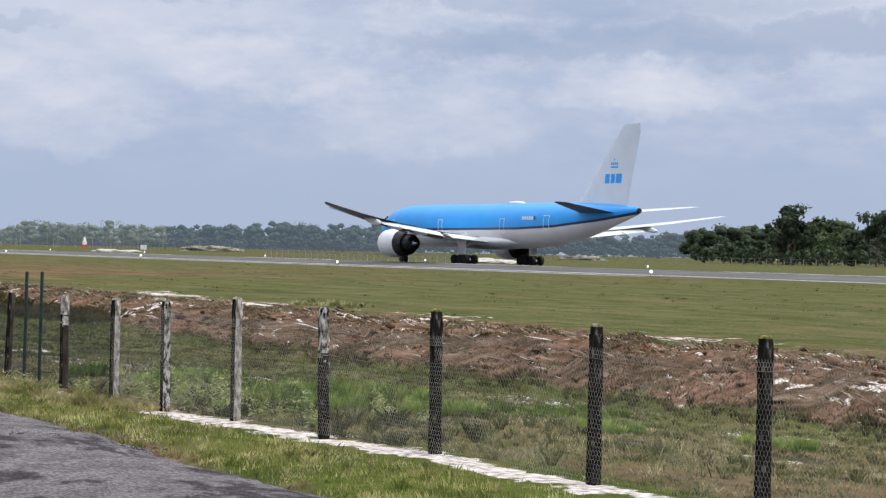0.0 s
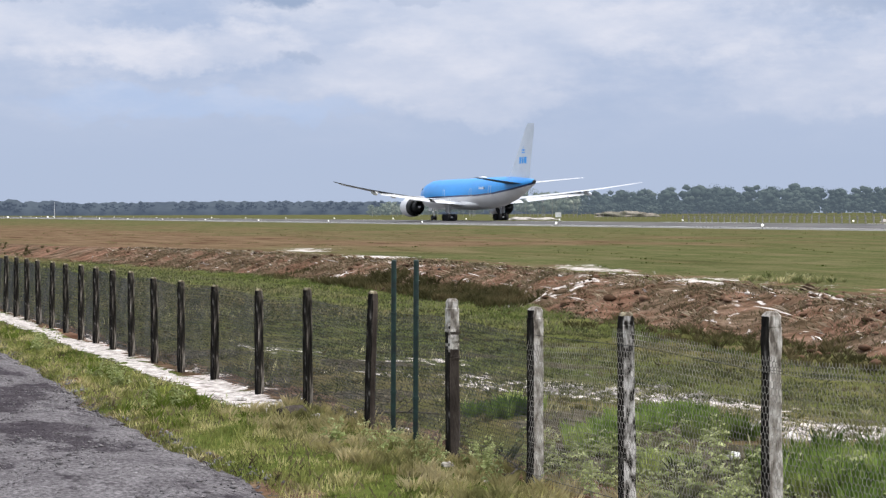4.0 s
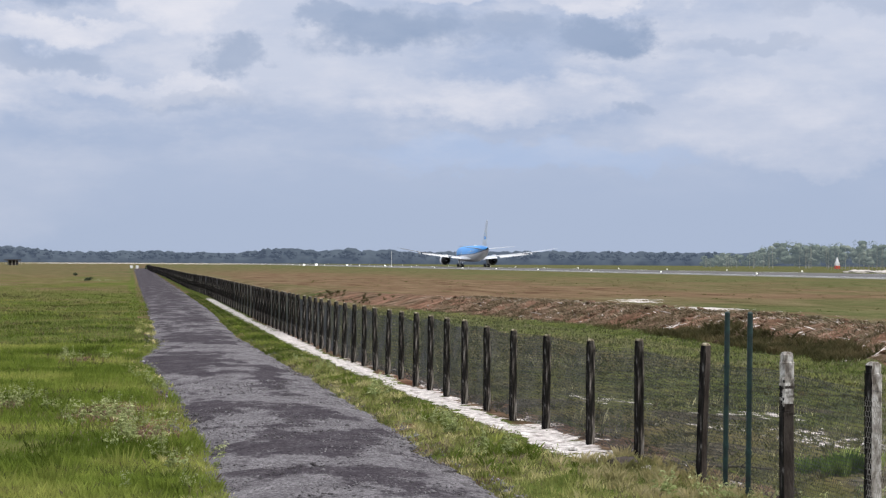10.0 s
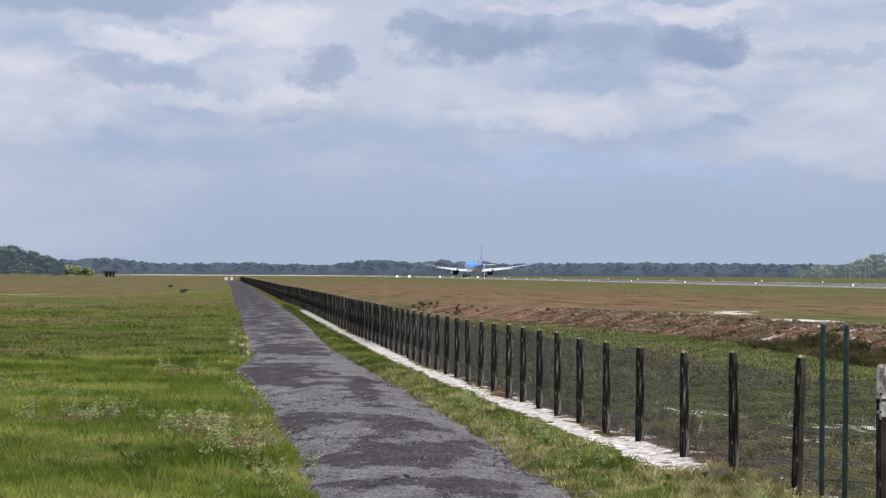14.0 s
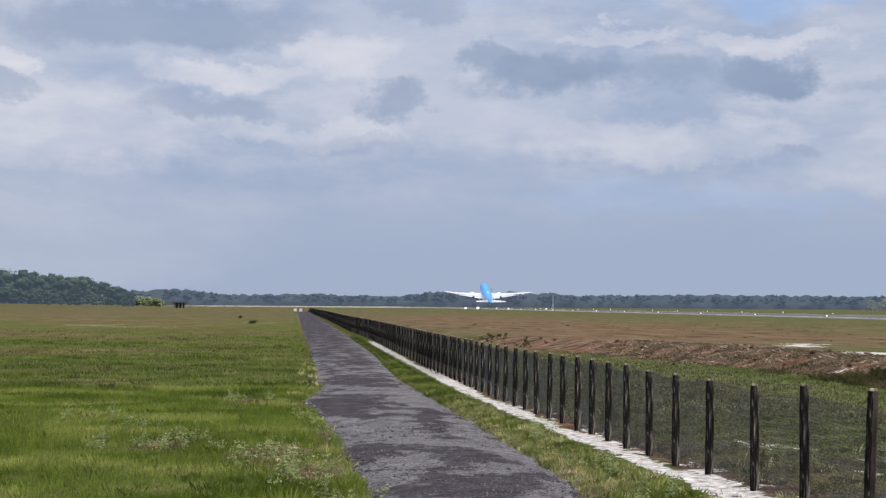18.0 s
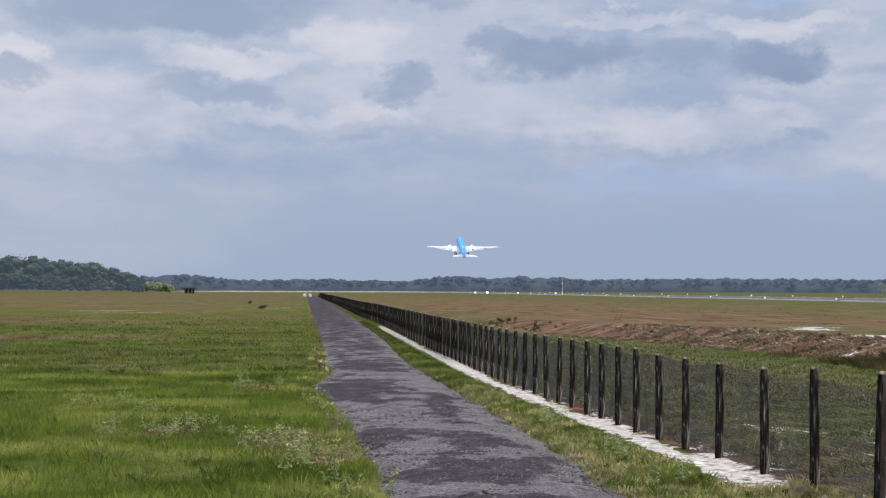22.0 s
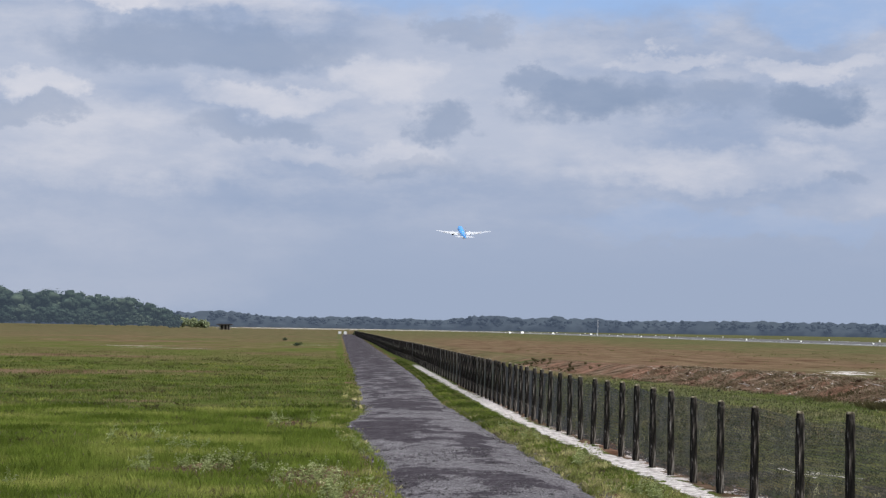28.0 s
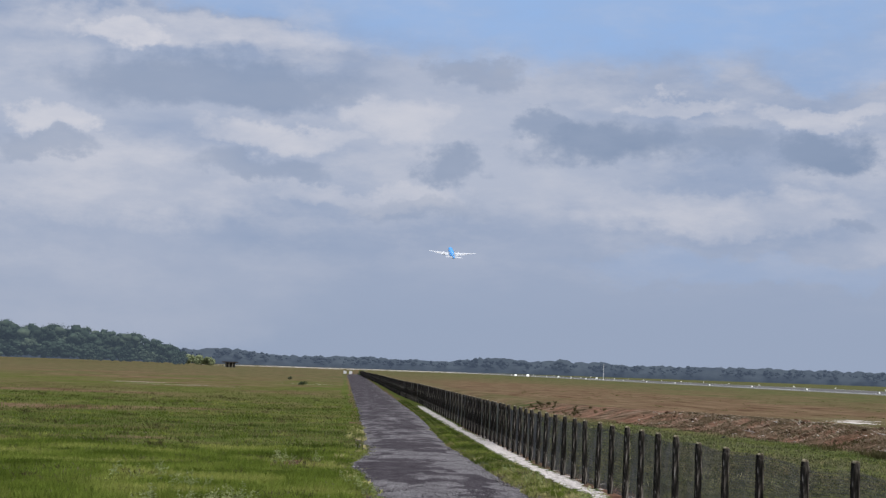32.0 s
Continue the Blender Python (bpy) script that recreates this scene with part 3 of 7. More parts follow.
def ground_z(x, y):
    x, y = np.asarray(x, float), np.asarray(y, float)
    fx, xc = fence_x(y), lerp_line(CREST, y)
    depth = np.interp(y, [-60, 90, 140, 300, 500], [0.62, 0.58, 0.3, 0.12, 0.0])
    face = np.interp(y, [-60, 90, 140], [2.6, 2.6, 2.0])
    foot = xc - face + 0.5 * hills(x * 0, y, 0.35, 1.0)
    down = smooth01((x - fx - 0.6) / np.maximum(foot - fx - 1.5, 1.5))
    rise = smooth01((x - foot) / face)
    z = -depth * down * (1 - rise) + 0.10 * rise * np.clip(depth / 0.6, 0, 1)
    near = np.exp(-np.hypot(x - 5, y - 20) / 60.0)
    rough = np.where((x > foot - 1) & (x < xc + 1.5), 0.16, np.where(x > xc, 0.05, 0.03)) * near
    z = z + rough * hills(x, y, 1.5, 0.7) + 0.05 * near * hills(x, y, 0.23) * (np.abs(x - 1.7) > 2.6)
    # gullies washed down the face
    for gy in (45.5, 33.0, 20.0, 62.0):
        z = z - 0.22 * np.exp(-(((y - gy) - 0.8 * (x - foot)) / 0.7) ** 2) * (rise > 0.05) * (rise < 0.98)
    road = (x > lerp_line(ROAD_LEFT, y) - 0.2) & (x < lerp_line(ROAD_RIGHT, y) + 0.2)
    inside = np.minimum(x - lerp_line(ROAD_LEFT, y), lerp_line(ROAD_RIGHT, y) - x)
    z = np.where(road, np.minimum(z, 0.0), z) - 0.10 * smooth01((inside + 0.1) / 0.35)
    # runway embankment
    z = z + np.interp(x, [85, 104, 130, 156, 175], [0, -0.12, 0.16, -0.1, 0])
    return z


def spaced(*stops):
    """Coordinates from (start, step) stops up to the last start."""
    out = []
    for (a, s), (b, _) in zip(stops, stops[1:]):
        out += list(np.arange(a, b - 1e-6, s))
    return np.array(out + [stops[-1][0]])


def soil_gap(x, y):
    """Bare dark gaps in the meadow close behind the fence."""
    gap = smooth01((hills(x, y, 0.75, 5.0) - 0.12) / 0.35) * np.interp(x - fence_x(y), [0.2, 0.6, 5.5, 8], [0, 1, 1, 0]) * np.interp(y, [4, 7, 24, 30], [0, 1, 1, 0])
    for cx, cy, rx, ry in ((6.1, 12.9, 0.8, 1.5), (6.7, 15.0, 0.9, 1.2), (6.0, 10.8, 0.5, 0.9), (7.4, 13.2, 0.7, 0.8)):
        gap = np.maximum(gap, 1.1 * np.exp(-((x - cx) / rx) ** 2 - ((y - cy) / ry) ** 2))
    return np.clip(gap, 0, 1)


def build_ground():
    xs = spaced((-4200, 700), (-700, 120), (-100, 15), (-25, 2.5), (-10, 0.7), (-2, 0.22), (4, 0.3), (27, 1.2), (45, 5), (100, 3), (160, 20), (300, 100), (900, 500), (4400, 1))
    ys = spaced((-900, 200), (-100, 20), (-40, 2), (-14, 0.7), (4, 0.4), (40, 0.7), (110, 3), (200, 12), (500, 60), (1200, 300), (4500, 1))
    X, Y = np.meshgrid(xs, ys)
    Z = ground_z(X, Y)
    nx, ny = len(xs), len(ys)
    V = np.stack([X, Y, Z], -1).reshape(-1, 3)
    i = np.arange(nx * ny).reshape(ny, nx)
    F = np.stack([i[:-1, :-1], i[:-1, 1:], i[1:, 1:], i[1:, :-1]], -1).reshape(-1, 4)
    ob = np_mesh("ground", V, F, GROUND)
    ob.data.shade_smooth()
    x, y = V[:, 0], V[:, 1]
    fx, xc = fence_x(y), lerp_line(CREST, y)
    face = np.interp(y, [-60, 90, 140], [2.6, 2.6, 2.0])
    soil = smooth01((x - (xc - face - 0.1)) / 0.6) * (1 - 0.48 * smooth01((x - xc - 0.2) / 0.9)) * (1 - smooth01((x - xc - 3) / 4.5)) * np.interp(y, [-60, 100, 150], [0.95, 0.9, 0.0])
    soil = np.maximum(soil, 0.5 * ((x > lerp_line(ROAD_LEFT, y) - 0.35) & (x < lerp_line(ROAD_RIGHT, y) + 0.3)))
    dry = np.interp(y, [55, 100, 300, 700], [0.1, 0.54, 0.52, 0.40]) * (x > fx + 1) * np.interp(x, [20, 48, 75, 92], [1, 0.92, 0.62, 0.2])
    dry = np.maximum(dry, np.interp(y, [30, 90, 130], [0.24, 0.30, 0.36]) * ((x > xc + 2) & (x < 100)))
    dry = np.maximum(dry, np.interp(y, [75, 100, 300, 420], [0, 0.70, 0.66, 0.3]) * smooth01((x - xc + 1) / 3) * (1 - smooth01((x - xc - 18) / 30)))
    dry = np.maximum(dry, np.interp(y, [35, 75, 130, 300, 600], [0.15, 0.40, 0.46, 0.48, 0.46]) * (x < fx - 4))
    lush = np.interp(y, [-40, 30, 60, 140, 400], [0.9, 0.9, 0.8, 0.6, 0.3]) * (x < lerp_line(ROAD_LEFT, y))
    lush = np.maximum(lush, 0.52 * ((x > fx + 0.5) & (x < xc - face) & (y < 140)))
    dry = np.maximum(dry, np.interp(x, [4, 9, 14], [0.5, 0.5, 0.4]) * np.interp(y, [2, 10, 16], [1.2, 1.1, 0.92]) * ((x > fx + 0.3) & (x < xc - face) & (y < 60)))
    lush = np.maximum(lush, 0.85 * ((x > lerp_line(ROAD_RIGHT, y)) & (x <= fx + 0.5)))
    lush = np.maximum(lush, 0.40 * (x > 157))
    # dry bands across the field, bare soil by the track
    left = x < lerp_line(ROAD_LEFT, y)
    for sx, sy, rx, ry, k in DRY_PATCHES:
        dry = np.maximum(dry, k * left * np.exp(-(((x - sx) / rx) ** 2 + ((y - sy) / ry) ** 2)))
    for sx, sy, rx, ry, k in BARE_PATCHES:
        soil = np.maximum(soil, k * np.exp(-(((x - sx) / rx) ** 2 + ((y - sy) / ry) ** 2)))
    soil = np.maximum(soil, np.interp(x - fx, [0.3, 1, 4, 8], [0, 0.34, 0.30, 0]) * ((x > fx + 0.3) & (y < 40)))
    gap = soil_gap(x, y)
    sand = np.full(len(V), -0.7)
    crumbs = 0.20 * np.exp(-((x - xc - 0.5) / 0.8) ** 2) + 0.05 * ((x > xc - face) & (x < xc + 4))
    crumbs = crumbs * np.interp(y, [-60, 90, 105], [1, 1, 0]) * np.clip(0.75 + hills(x, y, 0.3, 2.0), 0.2, 1)
    sand = np.where(crumbs > 0.03, crumbs, sand)
    for sx, sy, rx, ry, k in SAND_PATCHES:
        sand = np.maximum(sand, (k * np.where(x < 14, 0.76, 1.0) + 0.7) * np.exp(-(((x - sx) / rx) ** 2 * np.where(x < 14, 0.26, 0.7) + ((y - sy) / ry) ** 2 * np.where(x < 14, 0.10, 0.7))) - 0.7)
    # clear bed of the fence, washed with sand
    bed = np.exp(-((x - fx + np.interp(y, [10, 18], [0.13, 0.25])) / (np.interp(y, [8, 10, 18, 26], [0.37, 0.31, 0.31, 0.23]) + 0.03 * np.sin(y * 2.1) * np.sin(y * 0.7))) ** 4) * np.interp(y, [-14, 10.6, 11.4, 16.4, 17.2, 92, 105], [0.9, 0.9, 0.5, 0.5, 1.0, 1.0, 0])
    sand = np.maximum(sand, 1.75 * bed - 0.7)
    sand = np.maximum(sand, 1.0 * np.exp(-((x - fx - 0.25) / 0.4) ** 2) * np.interp(y, [12, 17, 60, 80], [0.6, 1, 1, 0]) - 0.7)
    soil = np.maximum(soil, 0.85 * np.exp(-((x - fx - 0.2) / 0.35) ** 2) * np.interp(y, [6, 12, 60, 80], [0.5, 1, 1, 0]))
    sand = np.maximum(sand, 1.2 * (y > 1250) * (y < 2600) * (x > -110) * (x < 0.083 * y) - 0.7)
    for name, a in (("soil", soil), ("dry", dry), ("lush", lush), ("gap", gap), ("sand", sand)):
        ob.data.attributes.new(name, "FLOAT", "POINT").data.foreach_set("value", a.astype(np.float32))
    tagged(ob, "airfield ground of short green and dry brown grass", "ground", kind="structure")


DRY_PATCHES = [(-9, 75, 6, 3.5, 0.72), (-16, 109, 10, 8, 0.72), (-5.1, 46, 1.6, 0.8, 0.7), (-4, 92, 3, 4, 0.55), (-12, 72, 6, 5, 0.75), (-26, 210, 22, 26, 0.7), (-34, 285, 30, 40, 0.7), (-7, 52, 3, 2.5, 0.5), (-3, 44, 2.5, 1.6, 0.5), (-20, 110, 8, 8, 0.55), (-1.2, 62, 1.5, 5, 0.4), (-8, 130, 6, 6, 0.55), (-13, 165, 12, 9, 0.7)]
BARE_PATCHES = [(-1.84, 24.4, 0.55, 1.6, 1.0), (-0.4, 23.2, 0.65, 2.2, 1.0), (-1.2, 35.6, 0.6, 1.8, 0.95), (0.1, 20.4, 0.5, 1.8, 0.95), (0.25, 26.5, 0.3, 1.6, 0.9), (-2.7, 24.5, 0.35, 0.8, 0.7), (0.9, 15.2, 0.35, 1.3, 0.8), (-4.2, 31, 0.5, 0.8, 0.7), (-5.2, 39, 0.7, 1.0, 0.7)]
SAND_PATCHES = [(23.4, 53.5, 1.0, 3.6, 0.85), (22.2, 49.0, 0.7, 2.2, 0.75), (21.2, 42.0, 0.8, 2.6, 0.8), (22.2, 72.5, 1.3, 3.2, 1.1), (22.8, 86.0, 1.2, 3.0, 1.0), (20.2, 82.3, 1.1, 1.5, 0.9), (18.4, 93.0, 0.9, 1.5, 0.85), (20.0, 87.0, 0.7, 1.2, 0.8), (24.2, 90.4, 1.4, 2.0, 0.9), (17.2, 98.6, 0.7, 1.4, 0.8),
                (20.4, 34.3, 0.7, 1.8, 0.62), (21.6, 32.2, 0.8, 1.6, 0.7), (22.8, 44.0, 0.8, 2.0, 0.6), (21.5, 22.2, 0.9, 1.8, 0.66), (20.3, 9.8, 0.9, 1.2, 0.7), (20.7, 13.6, 0.7, 1.2, 0.6), (23.6, 34.6, 0.7, 2.2, 0.6), (24.6, 57.0, 0.7, 2.2, 0.6),
                (17.6, 46.0, 0.5, 0.7, 0.95), (18.4, 45.3, 0.55, 0.7, 0.95), (19.3, 44.6, 0.6, 0.7, 0.95), (17.4, 14.2, 0.35, 0.9, 0.6), (17.4, 12.3, 0.4, 0.9, 0.7), (17.1, 10.6, 0.4, 0.8, 0.6), (16.3, 8.2, 0.5, 0.9, 0.7), (15.8, 6.6, 0.5, 0.8, 0.65),
                (7.3, 19.8, 0.5, 0.7, 0.72), (8.1, 19.7, 0.6, 0.8, 0.9), (8.9, 19.5, 0.6, 0.8, 0.9), (9.6, 18.9, 0.6, 0.7, 0.85), (8.7, 15.5, 0.5, 0.7, 0.85), (9.4, 15.8, 0.6, 0.7, 0.95), (10.2, 15.6, 0.6, 0.7, 0.95), (10.9, 15.1, 0.6, 0.6, 0.9),
                (10.5, 14.2, 0.5, 0.6, 0.9), (10.1, 13.2, 0.4, 0.6, 0.85), (9.9, 12.4, 0.35, 0.5, 0.8), (11.8, 15.4, 0.6, 0.5, 0.7), (6.6, 20.8, 0.5, 0.5, 0.6), (7.8, 23.5, 0.7, 0.5, 0.6), (6.4, 25.5, 0.5, 0.7, 0.6), (12.8, 9.6, 0.8, 0.5, 0.6), (9.3, 5.6, 0.6, 0.4, 0.6),
                (-14, 150, 5, 2, 0.45), (-18.5, 161, 3, 2, 0.6), (-5, 190, 3, 3, 0.4), (19.6, 60, 0.5, 1.6, 0.6), (18.9, 66, 0.5, 1.4, 0.6)]
build_ground()


# where the tar has survived: place, half width and half length, strength
TAR_PATCHES = [(1.2, 45.5, 1.0, 4.2, 0.5), (0.75, 34.6, 0.85, 4.2, 0.55), (1.95, 28.8, 0.3, 2.2, 0.5), (2.05, 32.9, 0.3, 1.2, 0.45), (1.0, 23.8, 0.65, 1.0, 0.55), (1.9, 22.4, 0.55, 0.8, 0.5), (1.6, 19.2, 0.8, 1.7, 0.5), (1.55, 16.4, 0.8, 0.6, 0.5),
               (1.45, 60.0, 0.85, 4.5, 0.5), (1.1, 79.3, 0.75, 5.0, 0.5), (1.75, 100.0, 0.85, 7.0, 0.5), (2.0, 15.7, 0.5, 0.8, 0.45), (1.3, 8.0, 0.7, 1.5, 0.5), (2.3, 3.0, 0.6, 1.2, 0.4), (1.6, -3.0, 0.9, 1.6, 0.5)]


def build_road():
    ys = spaced((-40, 1.0), (4, 0.2), (40, 0.5), (90, 1.5), (200, 6), (500, 1))
    us = np.linspace(0, 1, 25)
    m = len(us)
    rnd = np.random.RandomState(4)
    wob = np.cumsum(rnd.normal(0, 0.05, len(ys)))
    wob -= np.convolve(wob, np.ones(9) / 9, "same")
    l = lerp_line(ROAD_LEFT, ys) + 0.8 * wob + 0.10 * np.sin(ys * 0.9) * np.sin(ys * 0.31)
    r = lerp_line(ROAD_RIGHT, ys) + 0.10 * np.sin(ys * 0.7 + 1) * np.sin(ys * 0.23) - 0.8 * np.roll(wob, 7)
    X = l[:, None] + (r - l)[:, None] * us[None]
    Y = np.repeat(ys[:, None], m, 1)
    Z = -0.045 + 0.085 * (1 - np.abs(2 * us[None] - 1) ** 3) + 0.014 * hills(X, Y, 0.8) + 0.012 * hills(X, Y, 2.9, 2.0)
    i = np.arange(len(ys) * m).reshape(-1, m)
    F = np.stack([i[:-1, :-1], i[:-1, 1:], i[1:, 1:], i[1:, :-1]], -1).reshape(-1, 4)
    ob = np_mesh("road", np.stack([X, Y, Z], -1).reshape(-1, 3), F, ROAD)
    ob.data.shade_smooth()
    U = np.repeat(us[None], len(ys), 0)
    tar = np.interp(Y, [-40, 14, 30, 60, 110, 160], [0.2, 0.26, 0.36, 0.54, 0.70, 0.76]) - 0.16 * smooth01((U - 0.6) / 0.3) - 0.10 * smooth01((0.12 - U) / 0.12)
    for px, py, rx, ry, k in TAR_PATCHES:
        tar = np.maximum(tar, 0.26 + 1.15 * k * np.exp(-(((X - px) / rx) ** 2 + ((Y - py) / ry) ** 2)))
    ob.data.attributes.new("tar", "FLOAT", "POINT").data.foreach_set("value", tar.reshape(-1).astype(np.float32))
    tagged(ob, "narrow worn grey asphalt track with dark tar patches", "road", kind="structure")


build_road()


def build_runway():
    prof = [(106, -0.06), (118, 0.13), (130, 0.32), (142, 0.16), (154, -0.02)]
    ys = spaced((-900, 300), (0, 50), (1200, 200), (3200, 1))
    V = [(x, y, z + 0.02) for y in ys for x, z in [(106, -0.6)] + prof + [(154, -0.6)]]
    n = 7
    F = [(k * n + i, k * n + i + 1, (k + 1) * n + i + 1, (k + 1) * n + i) for k in range(len(ys) - 1) for i in range(n - 1)]
    tagged(mesh_ob("runway", V, F, RUNWAY), "long dark grey asphalt runway", "runway", kind="structure")
    for name, x0, x1, z in (("runway_shoulder", 103.0, 106.0, -0.05), ("runway_shoulder", 154.0, 156.5, -0.02)):
        bm = bm_box(bmesh.new(), x0, -900, z - 0.5, x1, 3200, z)
        tagged(part(name, bm, SHOULDER, None), "pale concrete runway shoulder strip", "shoulder", kind="structure")
    # painted lines
    bm = bmesh.new()
    bm_box(bm, 108.0, -900, 0.0, 108.9, 3200, 0.028)
    for k in range(60):
        bm_box(bm, 129.55, -900 + k * 60, 0.2, 130.45, -870 + k * 60, 0.346)
    tagged(part("runway_marking", bm, WHITE_PAINT, None), "faded white painted runway lines", "marking", kind="structure")


build_runway()


# ---------------------------------------------------------------- fence
def post_mesh(seed, material, cap, head=0.0):
    """A square concrete post with chamfered edges, a blunt pyramid head and chipped faces; the faces towards -x are
    black.
    """
    rnd = random.Random(seed)
    bm = bmesh.new()
    w, hgt = 0.046, 1.14
    levels = [-0.3, 0.0, 0.18, 0.36, 0.54, 0.72, 0.9, 1.0, hgt - 0.075, hgt - 0.07, hgt - 0.022, hgt - 0.006, hgt]
    last = len(levels) - 1
    trim = {levels[-1]: 0.45, levels[-2]: 0.72, levels[-3]: 0.93, levels[-4]: 0.95}
    if head:
        levels = sorted(levels + [round(hgt - head - 0.15 + 0.021 * k + 0.0003, 4) for k in range(14)])
    rings = []
    for k, z in enumerate(levels):
        s = w * (1.04 - 0.06 * z) * trim.get(z, 1.0)
        c = s * 0.74
        ring = [(s, -c), (s, c), (c, s), (-c, s), (-s, c), (-s, -c), (-c, -s), (c, -s)]
        rings.append([Vector((x + rnd.uniform(-0.004, 0.004), y + rnd.uniform(-0.004, 0.004), z + (0.012 * rnd.random() if 0 < k < last - 4 and not head else 0))) for x, y in ring])
    bm_loft(bm, rings)
    me = bpy.data.meshes.new("post")
    bm.normal_update()
    bm.to_mesh(me)
    bm.free()
    for ma in (material, cap, CONCRETE_BLACK):
        me.materials.append(ma)
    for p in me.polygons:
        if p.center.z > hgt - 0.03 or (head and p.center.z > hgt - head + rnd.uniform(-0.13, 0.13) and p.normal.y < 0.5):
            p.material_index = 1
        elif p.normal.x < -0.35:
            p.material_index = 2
    return me


KNOWN_POSTS = [(5.257, 1.328), (7.19, 1.269), (9.006, 1.316), (10.68, 1.233), (12.04, 1.204), (13.53, 1.20), (15.41, 1.19), (17.1, 1.155), (18.7, 1.088), (20.43, 1.07), (21.93, 1.073), (23.26, 1.069), (24.55, 1.108), (25.8, 1.10), (27.05, 1.10), (28.245, 1.108)]


def build_fence():
    fence = tagged(new("fence"), "long wire netting fence on black-stained concrete posts", "fence")
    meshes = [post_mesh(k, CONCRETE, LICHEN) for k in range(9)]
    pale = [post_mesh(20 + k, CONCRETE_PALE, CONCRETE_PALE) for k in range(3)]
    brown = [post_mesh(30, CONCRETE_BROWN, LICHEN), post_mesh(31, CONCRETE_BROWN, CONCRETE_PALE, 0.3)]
    black = [post_mesh(40, CONCRETE_BLACK, YELLOW_LICHEN), post_mesh(41, CONCRETE_BLACK, LICHEN), post_mesh(42, CONCRETE_PATCHY, LICHEN)]
    patchy = [post_mesh(45, CONCRETE_BLACK, CONCRETE_PATCHY, 0.42), post_mesh(46, CONCRETE_PATCHY, LICHEN)]
    rnd = random.Random(3)
    ys = list(KNOWN_POSTS)
    y = 3.02
    while y > -28:
        ys.insert(0, (y, 1.29))
        y -= 1.9
    y = 28.245
    while y < 440:
        y += 1.32 + (0.5 if y > 60 else 0)
        ys.append((y, 1.09))
    tops = []
    for y, top in ys:
        me = rnd.choice(pale) if y < 13 else rnd.choice(meshes)
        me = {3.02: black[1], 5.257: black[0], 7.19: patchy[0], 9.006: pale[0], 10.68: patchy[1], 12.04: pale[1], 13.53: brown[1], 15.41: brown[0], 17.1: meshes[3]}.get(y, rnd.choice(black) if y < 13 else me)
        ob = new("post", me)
        ob.parent = fence
        x = float(fence_x(y))
        sc = top / 1.14
        ob.matrix_basis = Matrix.Translation((x, y, 0)) @ pose(0, 0, 0, rnd.gauss(0, 0.7), rnd.gauss(0, 0.7), rnd.uniform(12, 26) if y > 14 else rnd.uniform(-6, 6)) @ Matrix.Diagonal((0.8, 0.8, sc, 1) if y > 14 else (1.0, 1.0, sc, 1))
        tops.append((y, top))
    # netting: real hexagon wire by the camera, coarser farther off
    netting(fence, -3.0, 12.04, 0.036, 0.0015)
    netting(fence, 0.0, 10.7, 0.030, 0.0018, WIRE, 1.02, 1.14)
    netting(fence, 12.04, 28.2, 0.030, 0.0020, FAR_WIRE, side=0.05)
    netting(fence, 28.2, 48.0, 0.048, 0.0028, FAR_WIRE, side=0.05)
    for z in (0.06, 1.02):
        bm = bmesh.new()
        pts = [(float(fence_x(yy)) + (-0.066 if yy < 12 else 0.055), yy, z + 0.02 * math.sin(yy * 1.9)) for yy in np.arange(-28, 120, 1.2)]
        for p, q in zip(pts, pts[1:]):
            bm_rod(bm, p, q, 0.0017, n=4)
        part("strand_wire", bm, FAR_WIRE, fence)
    far_net(fence)
    return fence


def netting(fence, y0, y1, cell, r, material=None, low=0.03, top=1.03, side=-0.064):
    """Hexagonal wire netting as thin three-sided wires."""
    nrow = int((top - low) / cell)
    ny = int((y1 - y0) / cell)
    P, Q = [], []
    for j in range(nrow):
        z = low + j * cell
        off = 0.5 * cell * (j % 2)
        yy = y0 + off + np.arange(ny) * cell
        # zigzag up and down, then a short twisted upright
        a = np.stack([yy, np.full(ny, z)], 1)
        b = np.stack([yy + cell / 2, np.full(ny, z + cell * 0.36)], 1)
        c = np.stack([yy + cell, np.full(ny, z)], 1)
        d = np.stack([yy + cell / 2, np.full(ny, z + cell)], 1)
        P += [a, b, b]
        Q += [b, c, d]
    P, Q = np.concatenate(P), np.concatenate(Q)

    def lift(p):
        sag = 0.025 * np.sin(p[:, 0] * 1.9 + 0.6) * np.clip(p[:, 1], 0, 1.1)
        return np.stack([fence_x(p[:, 0]) + side - 0.03 * (low > 0.5) + 0.012 * np.sin(p[:, 0] * 3.1 + p[:, 1] * 4), p[:, 0], p[:, 1] + sag], 1)
    P, Q = lift(P), lift(Q)
    d = Q - P
    d /= np.linalg.norm(d, axis=1, keepdims=True)
    u = np.cross(d, [1.0, 0, 0])
    w = np.array([1.0, 0, 0])
    V = []
    for k in range(3):
        o = r * (np.cos(2.094 * k) * w + np.sin(2.094 * k) * u)
        V += [P + o, Q + o]
    n = len(P)
    V = np.concatenate(V)
    i = np.arange(n)
    F = np.concatenate([np.stack([i + (2 * k) * n, i + (2 * ((k + 1) % 3)) * n, i + (2 * ((k + 1) % 3) + 1) * n, i + (2 * k + 1) * n], 1) for k in range(3)])
    ob = np_mesh("wire_netting", V, F, material or WIRE, fence)
    tagged(ob, kind="stuff")


